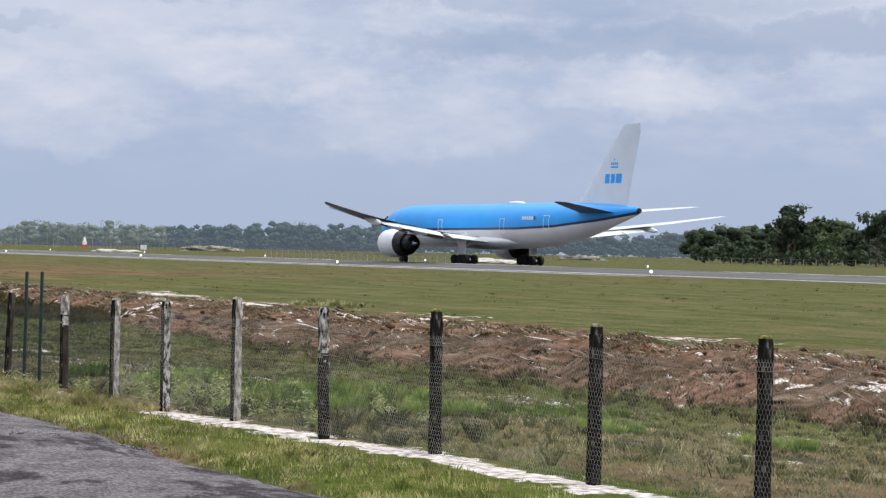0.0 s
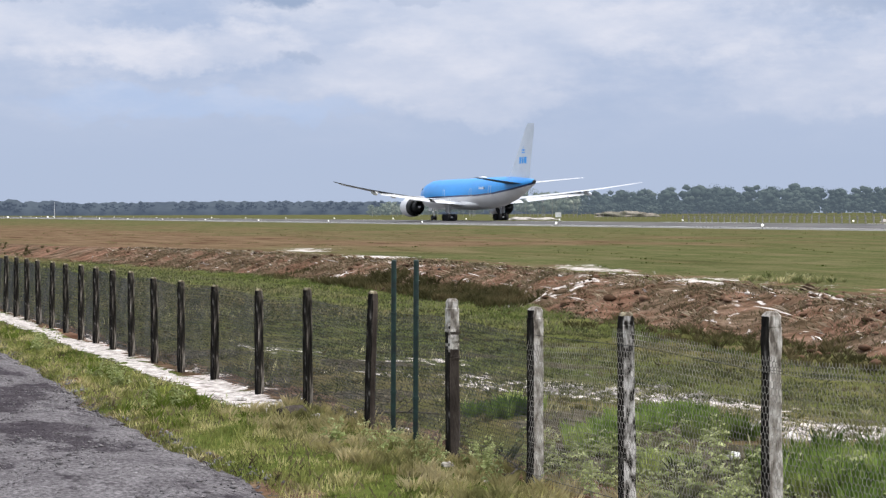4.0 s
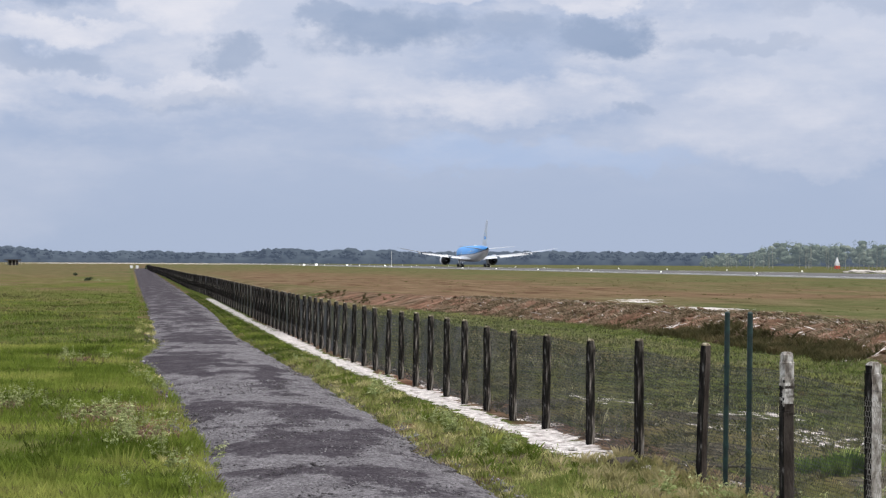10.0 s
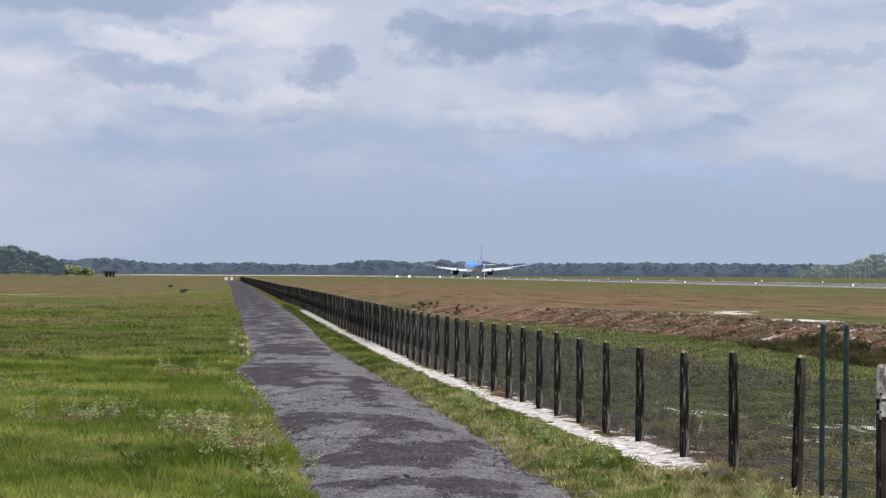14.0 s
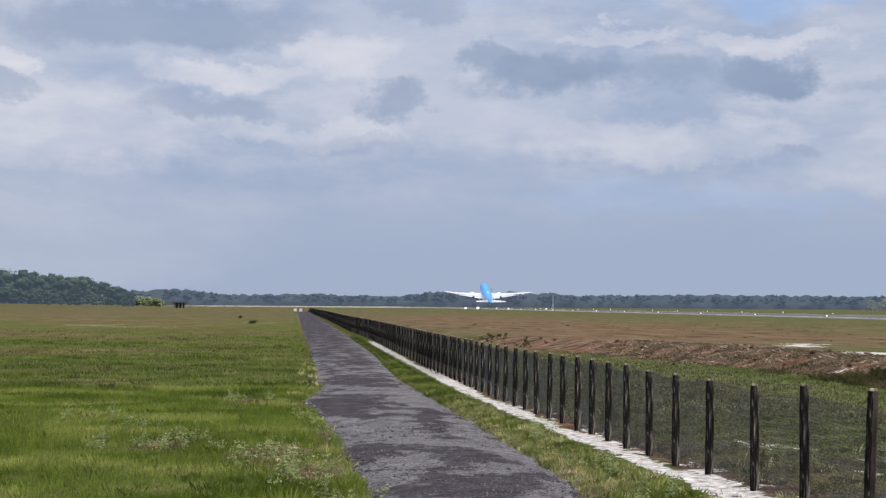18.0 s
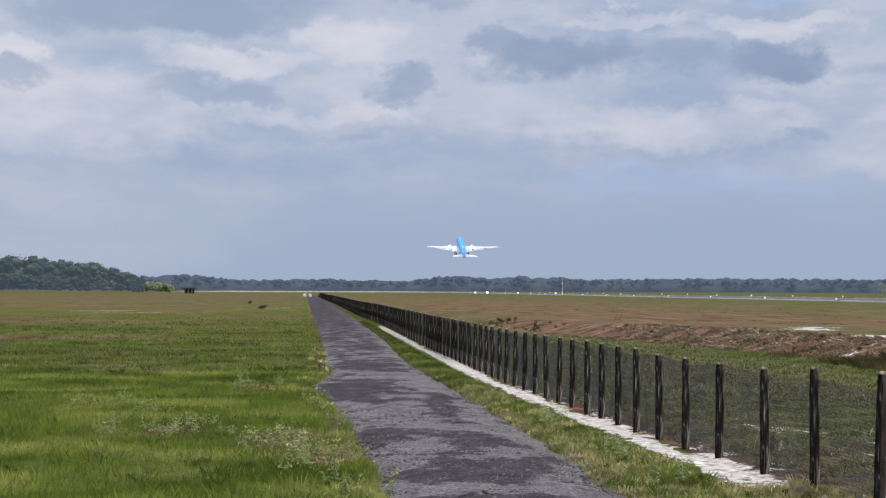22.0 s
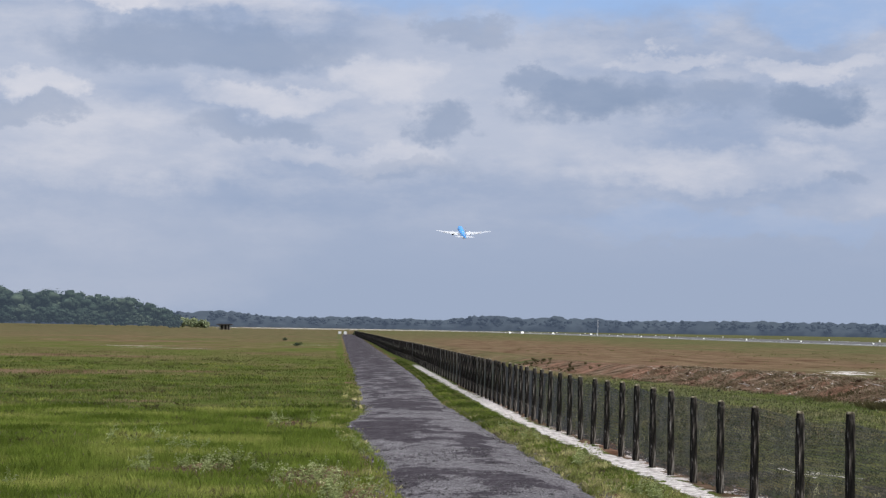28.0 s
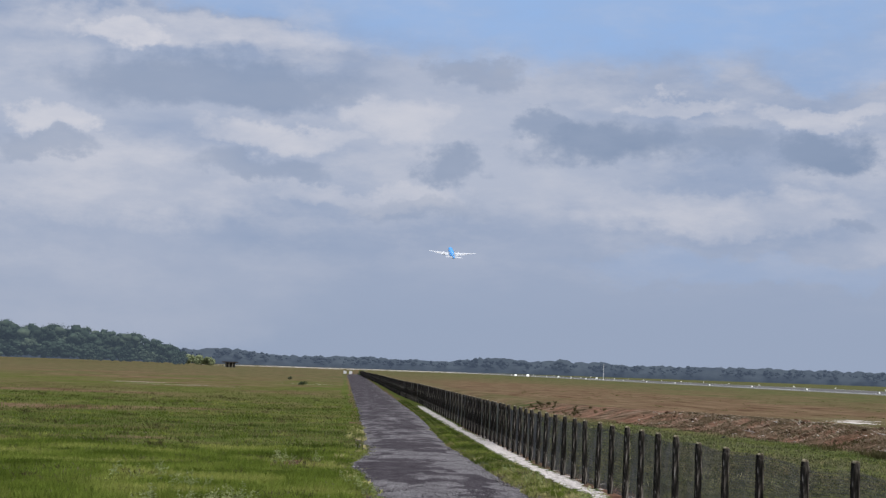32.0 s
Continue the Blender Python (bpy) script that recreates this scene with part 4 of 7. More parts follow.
def far_net(fence):
    """Far netting, too fine to see wire by wire: a thin sheet that is mostly open."""
    ma = mat("far_netting", [(0.048, 0.057, 0.072), (0.076, 0.086, 0.102)], 0.7, 3.0, 40, bump=0)
    nt = ma.node_tree
    tr, mx = nt.nodes.new("ShaderNodeBsdfTransparent"), nt.nodes.new("ShaderNodeMixShader")
    mx.inputs[0].default_value = 0.78
    nt.links.new(tr.outputs[0], mx.inputs[1])
    nt.links.new(nt.nodes["Principled BSDF"].outputs[0], mx.inputs[2])
    nt.links.new(mx.outputs[0], nt.nodes["Material Output"].inputs[0])
    ys = np.arange(48, 442, 3.0)
    V, F = [], []
    for y in ys:
        x = float(fence_x(y)) + 0.05
        V += [(x, y, 0.03), (x, y, 1.04)]
    F = [(2 * k, 2 * k + 2, 2 * k + 3, 2 * k + 1) for k in range(len(ys) - 1)]
    mesh_ob("wire_netting", V, F, ma, fence)


def build_green_posts():
    for y, top in ((14.37, 1.465), (14.88, 1.455)):
        x = float(fence_x(y)) + 0.02
        bm = bmesh.new()
        bm_rod(bm, (0, 0, -0.3), (0, 0, top), 0.022, n=12)
        bm_rod(bm, (0, 0, top), (0, 0, top + 0.012), 0.024, 0.014, n=12)
        ob = tagged(part("steel_post", bm, GREEN_STEEL, None), "tall thin green painted steel post in the fence line", "post", "steel posts in the fence")
        ob.matrix_basis = pose(x, y, 0, 0.3, 0.4, 0)
        for z in (0.35, 1.0):
            b2 = bmesh.new()
            bm_rod(b2, (0, 0, z), (0, 0, z + 0.03), 0.026, n=12)
            part("clamp", b2, GREEN_STEEL, ob)


# ---------------------------------------------------------------- plants
def blades(name, x, y, h, width, material, label, lean=0.35, seed=0, zoff=0.0, drift=None):
    """Grass: one bent, tapered blade at each place, as two triangles."""
    rnd = np.random.RandomState(seed)
    n = len(x)
    z = ground_z(x, y) + zoff - 0.01
    a = rnd.uniform(0, 6.283, n)
    d = rnd.uniform(0, 6.283, n) if drift is None else rnd.normal(drift, 0.45, n)
    k = h * lean * rnd.uniform(0.2, 1.6, n)
    cx, cy = np.cos(a) * width / 2, np.sin(a) * width / 2
    mx, my = np.cos(d) * k * 0.35, np.sin(d) * k * 0.35
    tx, ty = np.cos(d) * k, np.sin(d) * k
    V = np.concatenate([np.stack([x - cx, y - cy, z], 1), np.stack([x + cx, y + cy, z], 1),
                        np.stack([x + mx + cx * 0.8, y + my + cy * 0.8, z + 0.6 * h], 1), np.stack([x + tx, y + ty, z + h], 1)])
    i = np.arange(n)
    F = np.stack([i, i + n, i + 2 * n, i + 3 * n], 1)
    ob = np_mesh(name, V, F, material)
    return tagged(ob, label, "grass", kind="stuff")


def scatter(n, x0, x1, y0, y1, seed, clump=0.0, test=None):
    rnd = np.random.RandomState(seed)
    x, y = rnd.uniform(0, 1, n), rnd.uniform(0, 1, n)
    y = y0 + (y1 - y0) * y
    lo = x0(y) if callable(x0) else x0
    hi = x1(y) if callable(x1) else x1
    x = lo + (hi - lo) * x
    keep = np.ones(n, bool)
    if clump:
        keep &= hills(x, y, clump, seed) + rnd.uniform(-0.6, 0.6, n) > 0
    if test is not None:
        keep &= test(x, y)
    return x[keep], y[keep]


def rl(y):
    return lerp_line(ROAD_LEFT, y)


def rr(y):
    return lerp_line(ROAD_RIGHT, y)


def thin_meadow(x, y):
    return no_sand(x, y) & (np.random.RandomState(56).uniform(0, 1, len(x)) > 0.88 * soil_gap(x, y))


def no_sand(x, y):
    s = np.zeros(len(x))
    for sx, sy, rx, ry, k in SAND_PATCHES:
        s = np.maximum(s, k * np.exp(-(((x - sx) / rx) ** 2 * 0.45 + ((y - sy + 0.35) / ry) ** 2 * np.where(x < 14, 0.13, 0.45))))
    return s < 0.4 + 0.25 * np.random.RandomState(55).uniform(-1, 1, len(x))


def bed_free(x, y):
    d = np.abs(x - fence_x(y) + np.interp(y, [10, 18], [0.13, 0.22]))
    return (d > np.where(y < 9.5, 0.44, 0.36)) | ((y > 11) & (y < 17))


def sward(x, y):
    """Grass thins out on the dry and bare places of the field."""
    d = np.zeros(len(x))
    for sx, sy, rx, ry, k in DRY_PATCHES + BARE_PATCHES:
        d = np.maximum(d, k * np.exp(-(((x - sx) / rx) ** 2 + ((y - sy) / ry) ** 2)))
    thin = np.clip(0.15 + 0.55 * hills(x, y, 0.21, 5.0), 0, 0.6)
    return np.random.RandomState(31).uniform(0, 1, len(x)) > np.maximum(thin, d * 1.15)


def build_grass():
    R = np.random.RandomState(9)

    def hs(n, lo, hi):
        return R.uniform(lo, hi, n) * R.uniform(0.6, 1.0, n)
    x, y = scatter(70000, lambda v: rr(v) - 0.05, lambda v: fence_x(v) - 0.05, -6, 36, 1, test=bed_free)
    blades("verge_grass", x, y, hs(len(x), 0.02, 0.085) * (1 + 0.7 * hills(x, y, 1.9, 3.0)), 0.0075, BLADE_VERGE, "mixed green and straw grass on the verge", seed=1)
    x, y = scatter(30000, lambda v: rr(v) - 0.05, lambda v: fence_x(v) - 0.6, 36, 110, 2)
    blades("verge_grass", x, y, hs(len(x), 0.04, 0.11), 0.02, BLADE_FIELD, "mixed green and straw grass on the verge", seed=2)
    x, y = scatter(260000, lambda v: -0.22 * v + 0.4, lambda v: rl(v) + 0.12, 9, 42, 3, test=sward)
    blades("lush_grass", x, y, hs(len(x), 0.03, 0.13) * (1 + 0.6 * hills(x, y, 0.8, 4.0)), 0.0065, BLADE_LUSH, "lush bright green grass beside the track", seed=3)
    x, y = scatter(170000, lambda v: -0.22 * v, lambda v: rl(v) + 0.15, 42, 150, 4, test=lambda p, q: sward(p, q) & (np.random.RandomState(77).uniform(0, 1, len(p)) > (q - 42) / 108))
    blades("lush_grass", x, y, hs(len(x), 0.03, 0.11) * (1 + 0.6 * hills(x, y, 0.35, 4.0)), 0.02, BLADE_FIELD, "lush bright green grass beside the track", seed=4)
    x, y = scatter(16000, -14, lambda v: rl(v) + 0.1, -14, 9, 5)
    blades("lush_grass", x, y, hs(len(x), 0.05, 0.16), 0.012, BLADE_LUSH, "lush bright green grass beside the track", seed=5)

    x, y = scatter(24000, lambda v: -0.22 * v + 0.4, lambda v: rl(v) + 0.1, 9, 60, 12, clump=0.35)
    blades("dry_grass", x, y, hs(len(x), 0.03, 0.10), 0.008, BLADE_DEAD, "withered brown blades among the lush grass", 0.6, seed=12)
    x, y = scatter(14000, lambda v: rr(v) - 0.05, lambda v: fence_x(v) - 0.5, 4, 36, 13, clump=0.9)
    blades("dry_grass", x, y, hs(len(x), 0.03, 0.09), 0.007, BLADE_DEAD, "withered brown blades on the verge", 0.6, seed=13)

    def foot(v):
        return lerp_line(CREST, v) - np.interp(v, [-60, 90, 140], [2.5, 2.5, 1.8])
    x, y = scatter(260000, lambda v: fence_x(v) + 0.1, foot, 0, 34, 6, clump=1.6, test=thin_meadow)
    near = y < 15 + 3 * hills(x, y, 0.3, 1.0) + 0.4 * (x - fence_x(y))
    for sel, ma in ((near, BLADE_MEADOW), (~near, BLADE_DULL)):
        blades("meadow_grass", x[sel], y[sel], hs(int(sel.sum()), 0.02, 0.08), 0.009, ma, "short patchy meadow grass behind the fence", 0.7, seed=6)
    x, y = scatter(90000, lambda v: fence_x(v) + 0.3, foot, -4, 40, 7, clump=0.9, test=lambda p, q: thin_meadow(p, q) & (hills(p, q, 0.45, 2.0) > 0.45) & (p < fence_x(q) + 6))
    blades("meadow_tufts", x, y, hs(len(x), 0.06, 0.20), 0.007, BLADE_MEADOW, "tall green grass tufts behind the fence", seed=7)
    x, y = scatter(70000, lambda v: fence_x(v) + 0.1, foot, 34, 110, 8, test=lambda p, q: np.random.RandomState(78).uniform(0, 1, len(p)) > (q - 34) / 76)
    blades("meadow_grass", x, y, hs(len(x), 0.04, 0.13), 0.03, BLADE_DULL, "short patchy meadow grass behind the fence", 0.7, seed=8)
    x, y = scatter(110000, lambda v: foot(v) - 0.3, lambda v: lerp_line(CREST, v) + 1.2, -10, 96, 10, clump=0.8, test=no_sand)
    k = len(x) // 2
    blades("bank_grass", x[k:], y[k:], hs(len(x) - k, 0.03, 0.13), 0.02, BLADE_SCRUB, "dull olive grass on the eroded bank", 0.8, seed=15)
    x, y = x[:k], y[:k]
    blades("dead_grass", x, y, hs(len(x), 0.03, 0.14), 0.022, BLADE_DEAD, "dead brown grass roots on the eroded bank", 0.8, seed=10)
    x, y = scatter(11000, lambda v: foot(v) - 0.8, lambda v: foot(v) + 1.2, 44, 70, 11, clump=0.4, test=no_sand)
    blades("bank_scrub", x, y, hs(len(x), 0.08, 0.28), 0.014, BLADE_SCRUB, "dry olive scrub along the foot of the bank", 0.5, seed=11)


def tufts(name, n, per, x0, x1, y0, y1, h0, h1, width, material, label, seed, test=None, clump=0.0, splay=1.0, root=0.05):
    """Tussocks: blades that spring from one root and lean outwards."""
    cx, cy = scatter(n, x0, x1, y0, y1, seed, clump, test)
    rnd = np.random.RandomState(seed + 500)
    m = len(cx)
    hh = np.repeat(rnd.uniform(h0, h1, m), per) * rnd.uniform(0.5, 1.05, m * per)
    a = rnd.uniform(0, 6.283, m * per)
    r = root * rnd.uniform(0, 1, m * per)
    x, y = np.repeat(cx, per) + r * np.cos(a), np.repeat(cy, per) + r * np.sin(a)
    z = ground_z(x, y) - 0.01
    k = splay * hh * rnd.uniform(0.1, 0.75, m * per)
    dx, dy = np.cos(a) * k, np.sin(a) * k
    px, py = -np.sin(a) * width / 2, np.cos(a) * width / 2
    V = np.concatenate([np.stack([x - px, y - py, z], 1), np.stack([x + px, y + py, z], 1), np.stack([x + dx * 0.4 + px, y + dy * 0.4 + py, z + 0.62 * hh], 1), np.stack([x + dx, y + dy, z + hh * 0.95], 1)])
    i = np.arange(m * per)
    ob = np_mesh(name, V, np.stack([i, i + m * per, i + 2 * m * per, i + 3 * m * per], 1), material)
    return tagged(ob, label, "grass", kind="stuff")


def build_tufts():
    def foot(v):
        return lerp_line(CREST, v) - np.interp(v, [-60, 90, 140], [2.5, 2.5, 1.8])
    lab = "uneven tussocks in the lush grass"
    tufts("grass_tussocks", 1400, 26, lambda v: -0.22 * v + 0.4, lambda v: rl(v) + 0.05, 10, 48, 0.06, 0.13, 0.005, BLADE_LUSH, lab, 61, test=sward, clump=0.7)
    tufts("grass_tussocks", 900, 16, lambda v: -0.22 * v, lambda v: rl(v), 40, 95, 0.07, 0.17, 0.018, BLADE_LUSH, lab, 63, test=sward, clump=0.25, root=0.3)
    tufts("edge_tussocks", 900, 26, lambda v: rl(v) - 0.4, lambda v: rl(v) + 0.38, 11, 60, 0.04, 0.14, 0.006, BLADE_VERGE, "ragged grass creeping over the edge of the track", 73, test=sward, clump=1.1)
    tufts("edge_tussocks", 620, 22, lambda v: rr(v) - 0.25, lambda v: rr(v) + 0.12, 4, 60, 0.03, 0.10, 0.006, BLADE_VERGE, "ragged grass creeping over the edge of the track", 74, clump=1.3)
    tufts("verge_tussocks", 1000, 22, lambda v: rr(v), lambda v: fence_x(v) - 0.6, -4, 40, 0.04, 0.12, 0.006, BLADE_VERGE, "small tussocks on the verge", 65, clump=1.5)
    tufts("verge_tussocks", 520, 24, lambda v: rr(v) + 0.05, lambda v: fence_x(v) - 0.7, 16, 60, 0.05, 0.14, 0.008, BLADE_LUSH, "fresh green tussocks on the verge", 79, clump=0.8)
    tufts("verge_tussocks", 420, 26, lambda v: fence_x(v) - 0.9, lambda v: fence_x(v) + 0.2, 10.6, 17.2, 0.05, 0.15, 0.006, BLADE_STRAW, "straw-coloured tussocks round the posts", 66)
    tufts("meadow_tussocks", 200, 40, lambda v: fence_x(v) + 0.3, lambda v: fence_x(v) + 4, 3, 13.2, 0.08, 0.18, 0.006, BLADE_MEADOW, "green tussocks behind the fence", 67, test=thin_meadow, clump=0.55)
    tufts("meadow_tussocks", 2600, 20, lambda v: fence_x(v) + 0.2, foot, 0, 44, 0.03, 0.10, 0.009, BLADE_SCRUB, "dull olive tussocks behind the fence", 68, test=thin_meadow, clump=0.6)
    tufts("fence_weeds", 240, 40, lambda v: fence_x(v) + 0.1, lambda v: fence_x(v) + 1.6, 6, 14, 0.08, 0.22, 0.006, BLADE_DULL, "rank weeds close behind the fence", 69, test=thin_meadow, clump=0.9)
    tufts("bank_tussocks", 2200, 18, lambda v: foot(v) - 0.5, lambda v: lerp_line(CREST, v) + 1.5, -8, 96, 0.04, 0.13, 0.008, BLADE_DEAD, "dead tussocks on the bank", 70, test=no_sand, clump=0.6)
    tufts("bank_scrub", 900, 30, lambda v: foot(v) - 1.6, lambda v: foot(v) + 0.3, 5, 38, 0.08, 0.22, 0.008, BLADE_SCRUB, "dark olive scrub at the foot of the bank", 75, clump=0.5)
    tufts("bank_scrub", 1300, 30, lambda v: foot(v) - 0.9, lambda v: foot(v) + 1.0, 45, 64, 0.12, 0.36, 0.009, BLADE_SCRUB, "dark olive scrub at the foot of the bank", 72, clump=0.4)
    tufts("bank_scrub", 170, 30, lambda v: lerp_line(CREST, v) - 2.0, lambda v: lerp_line(CREST, v) - 0.4, 104, 120, 0.08, 0.2, 0.016, BLADE_SCRUB, "dark olive scrub at the low end of the bank", 78, clump=0.4)
    tufts("field_tussocks", 900, 16, lambda v: lerp_line(CREST, v) + 4, 95, 26, 210, 0.03, 0.09, 0.03, BLADE_FIELD, "dark low tussocks scattered over the mown field", 76, splay=1.3, root=0.38)
    tufts("field_tussocks", 260, 26, 21.6, 26.0, 39.5, 44.0, 0.08, 0.24, 0.010, BLADE_MEADOW, "fresh green tussocks beside the sand", 77, test=lambda p, q: np.hypot((p - 23.7) / 1.2, (q - 41.8) / 1.5) < 1)


def build_clumps():
    """Single clumps of tall bright grass behind the fence, and the green strip at the foot of the bank."""
    tall = leafy("tall_green_grass", [(0.085, 0.140, 0.030), (0.19, 0.27, 0.062), (0.38, 0.43, 0.14)], 2.0, 0.6)
    tufts("meadow_tussocks", 900, 22, lambda v: fence_x(v) + 0.3, lambda v: fence_x(v) + 9, 2, 24, 0.04, 0.13, 0.006, BLADE_MEADOW, "pale straw and green tussocks behind the fence", 341, test=thin_meadow, clump=0.8)
    tufts("sand_tussocks", 3600, 12, lambda v: fence_x(v) + 0.8, lambda v: fence_x(v) + 8, 11.5, 22, 0.03, 0.09, 0.007, BLADE_MEADOW, "short tufts poking through the sand patches", 344, test=lambda p, q: ~no_sand(p, q), splay=1.2)
    tufts("lush_tussocks", 420, 34, lambda v: -0.22 * v + 0.2, lambda v: rl(v) - 0.3, 15, 30, 0.12, 0.24, 0.007, BLADE_LUSH, "tall yellow-green grass at the near edge of the field", 342, test=sward, clump=0.5, splay=0.5, root=0.22)
    tufts("dark_tussocks", 150, 24, lambda v: -0.2 * v, lambda v: rl(v) - 0.4, 26, 110, 0.07, 0.15, 0.014, BLADE_SCRUB, "dark low tussocks scattered over the field", 343, splay=1.2, root=0.25)
    tufts("dark_tussocks", 170, 30, lambda v: -0.22 * v + 0.3, lambda v: rl(v) - 0.2, 14, 40, 0.06, 0.13, 0.010, BLADE_FIELD, "dark green tussocks among the bright grass", 345, splay=1.1, root=0.2)
    for k, (cx, cy, r, h) in enumerate(((6.7, 10.8, 0.7, 0.46), (7.5, 11.3, 0.7, 0.46), (8.3, 11.7, 0.7, 0.42), (9.2, 11.2, 0.5, 0.24), (7.0, 11.9, 0.5, 0.44), (6.5, 9.8, 0.5, 0.36), (10.6, 11.4, 0.7, 0.22), (11.6, 12.1, 0.6, 0.22),
                                        (6.0, 13.6, 0.3, 0.40), (6.3, 14.2, 0.25, 0.34), (6.1, 16.3, 0.35, 0.30), (6.6, 16.8, 0.25, 0.26), (7.7, 15.7, 0.3, 0.30), (8.2, 16.5, 0.3, 0.28), (7.0, 15.2, 0.3, 0.34), (7.4, 14.4, 0.35, 0.36), (5.9, 12.2, 0.25, 0.30),
                                        (7.9, 9.6, 0.5, 0.30), (12.6, 13.2, 0.6, 0.20), (9.6, 8.6, 0.5, 0.26), (11.5, 7.8, 0.5, 0.24))):
        tufts("grass_clump", int(95 * r), 60, cx - r, cx + r, cy - r, cy + r, 0.36 * h, 0.8 * h, 0.0055, tall, "clump of tall bright green grass behind the fence", 300 + k, test=lambda p, q: np.hypot(p - cx, q - cy) < r, splay=0.55)

    def foot(v):
        return lerp_line(CREST, v) - np.interp(v, [-60, 90, 140], [2.5, 2.5, 1.8])
    x, y = scatter(30000, lambda v: foot(v) - 2.2, lambda v: foot(v) - 0.1, 12, 75, 330, clump=0.5)
    R = np.random.RandomState(330)
    straw = leafy("bleached_straw", [(0.15, 0.115, 0.075), (0.28, 0.22, 0.15), (0.46, 0.39, 0.29)], 1.2, 0.6)
    sx, sy = scatter(5000, lambda v: foot(v) + 0.6, lambda v: lerp_line(CREST, v) + 1.6, 4, 96, 331, clump=0.9)
    rx, ry = scatter(260, lambda v: foot(v) + 0.5, lambda v: lerp_line(CREST, v) + 0.8, 4, 92, 332, clump=0.5)
    blades("bank_runnels", rx, ry, R.uniform(0.05, 0.12, len(rx)), 0.065, SAND, "white sand runnels washed down the eroded bank", 4.0, seed=332, drift=2.5)
    blades("bank_straw", sx, sy, R.uniform(0.05, 0.13, len(sx)), 0.014, straw, "bleached straw lying down the eroded bank", 2.6, seed=331, drift=2.35)
    low = leafy("foot_strip_grass", [(0.070, 0.098, 0.026), (0.135, 0.165, 0.048), (0.24, 0.25, 0.10)], 0.8, 0.4)
    blades("foot_grass", x, y, R.uniform(0.04, 0.12, len(x)), 0.012, low, "bright green strip of grass below the bank", 0.5, seed=330)


def weed(seed):
    """A leafy weed: a few stalks with pale drooping leaves."""
    rnd = np.random.RandomState(seed)
    plant = new("weed")
    V, F = [], []
    for k in range(rnd.randint(3, 6)):
        a, lean = rnd.uniform(0, 6.283), rnd.uniform(0.03, 0.18)
        tip = Vector((math.cos(a) * lean, math.sin(a) * lean, rnd.uniform(0.16, 0.34)))
        part("stalk", bm_rod(bmesh.new(), (0, 0, -0.02), tip, 0.003, 0.0015, 5), WEED_LEAF, plant)
        for q in range(rnd.randint(9, 14)):
            t, b = rnd.uniform(0.12, 1.0), rnd.uniform(0, 6.283)
            c = np.array(tip) * t
            ln = rnd.uniform(0.045, 0.095) * (1.25 - 0.6 * t)
            d = np.array([math.cos(b), math.sin(b), rnd.uniform(-0.1, 0.6)]) * ln
            w = np.array([-math.sin(b), math.cos(b), rnd.uniform(-0.3, 0.3)]) * ln * 0.25
            o = len(V)
            V += [c, c + d * 0.5 + w + [0, 0, 0.006], c + d + [0, 0, -0.3 * ln], c + d * 0.5 - w + [0, 0, 0.006]]
            F.append((o, o + 1, o + 2, o + 3))
    np_mesh("leaves", np.array(V), np.array(F), WEED_LEAF, plant)
    return plant


def weeds():
    rnd = random.Random(21)
    kinds = [weed(200 + k) for k in range(5)]
    clusters = [(-1.84, 24.4, 0.6, 1.0, 16), (-2.45, 27.5, 0.3, 0.8, 5), (-0.5, 22.7, 0.5, 1.0, 20), (-1.2, 35.6, 0.5, 1.0, 9), (-0.1, 20.3, 0.4, 1.2, 18), (-2.8, 24.4, 0.25, 0.6, 5),
                (3.25, 21.1, 0.25, 0.7, 12), (3.2, 26.5, 0.25, 1.0, 6), (3.5, 18.0, 0.3, 0.8, 5), (4.3, 14.0, 0.35, 0.8, 9), (0.35, 17.0, 0.3, 1.5, 8), (0.1, 30.0, 0.3, 2.0, 6),
                (5.3, 10.2, 0.35, 1.0, 9), (5.6, 12.4, 0.5, 0.8, 8), (6.6, 9.0, 0.6, 0.8, 8), (5.4, 8.2, 0.3, 0.7, 6), (-3.6, 17.5, 0.5, 1.5, 4), (5.2, 13.0, 0.2, 0.5, 4), (2.95, 34, 0.2, 3.0, 4), (4.66, 12.9, 0.3, 0.5, 10), (5.0, 11.6, 0.25, 0.5, 6), (5.9, 11.2, 0.4, 0.6, 7), (-4.6, 21, 0.6, 1.5, 5), (-3.2, 30, 0.6, 1.5, 5), (4.85, 12.3, 0.3, 0.5, 6), (6.0, 11.5, 0.45, 0.7, 6), (6.5, 13.2, 0.4, 0.5, 5), (6.4, 10.4, 0.5, 0.6, 6)]
    k = 0
    for cx, cy, rx, ry, n in clusters:
        for q in range(n):
            x, y = rnd.gauss(cx, rx * 0.55), rnd.gauss(cy, ry * 0.65)
            src = kinds[k % 5]
            t = src if k < 5 else copy_thing(src, pose(x, y, 0))
            t.matrix_basis = pose(x, y, float(ground_z(x, y)), 0, 0, rnd.uniform(0, 360)) @ Matrix.Scale(rnd.uniform(0.5, 0.95) * (1.35 if x > 5 and y < 15 else 1.0), 4)
            tagged(t, "pale leafy weed growing out of rough grass", "weed", "weeds by the track and fence")
            k += 1


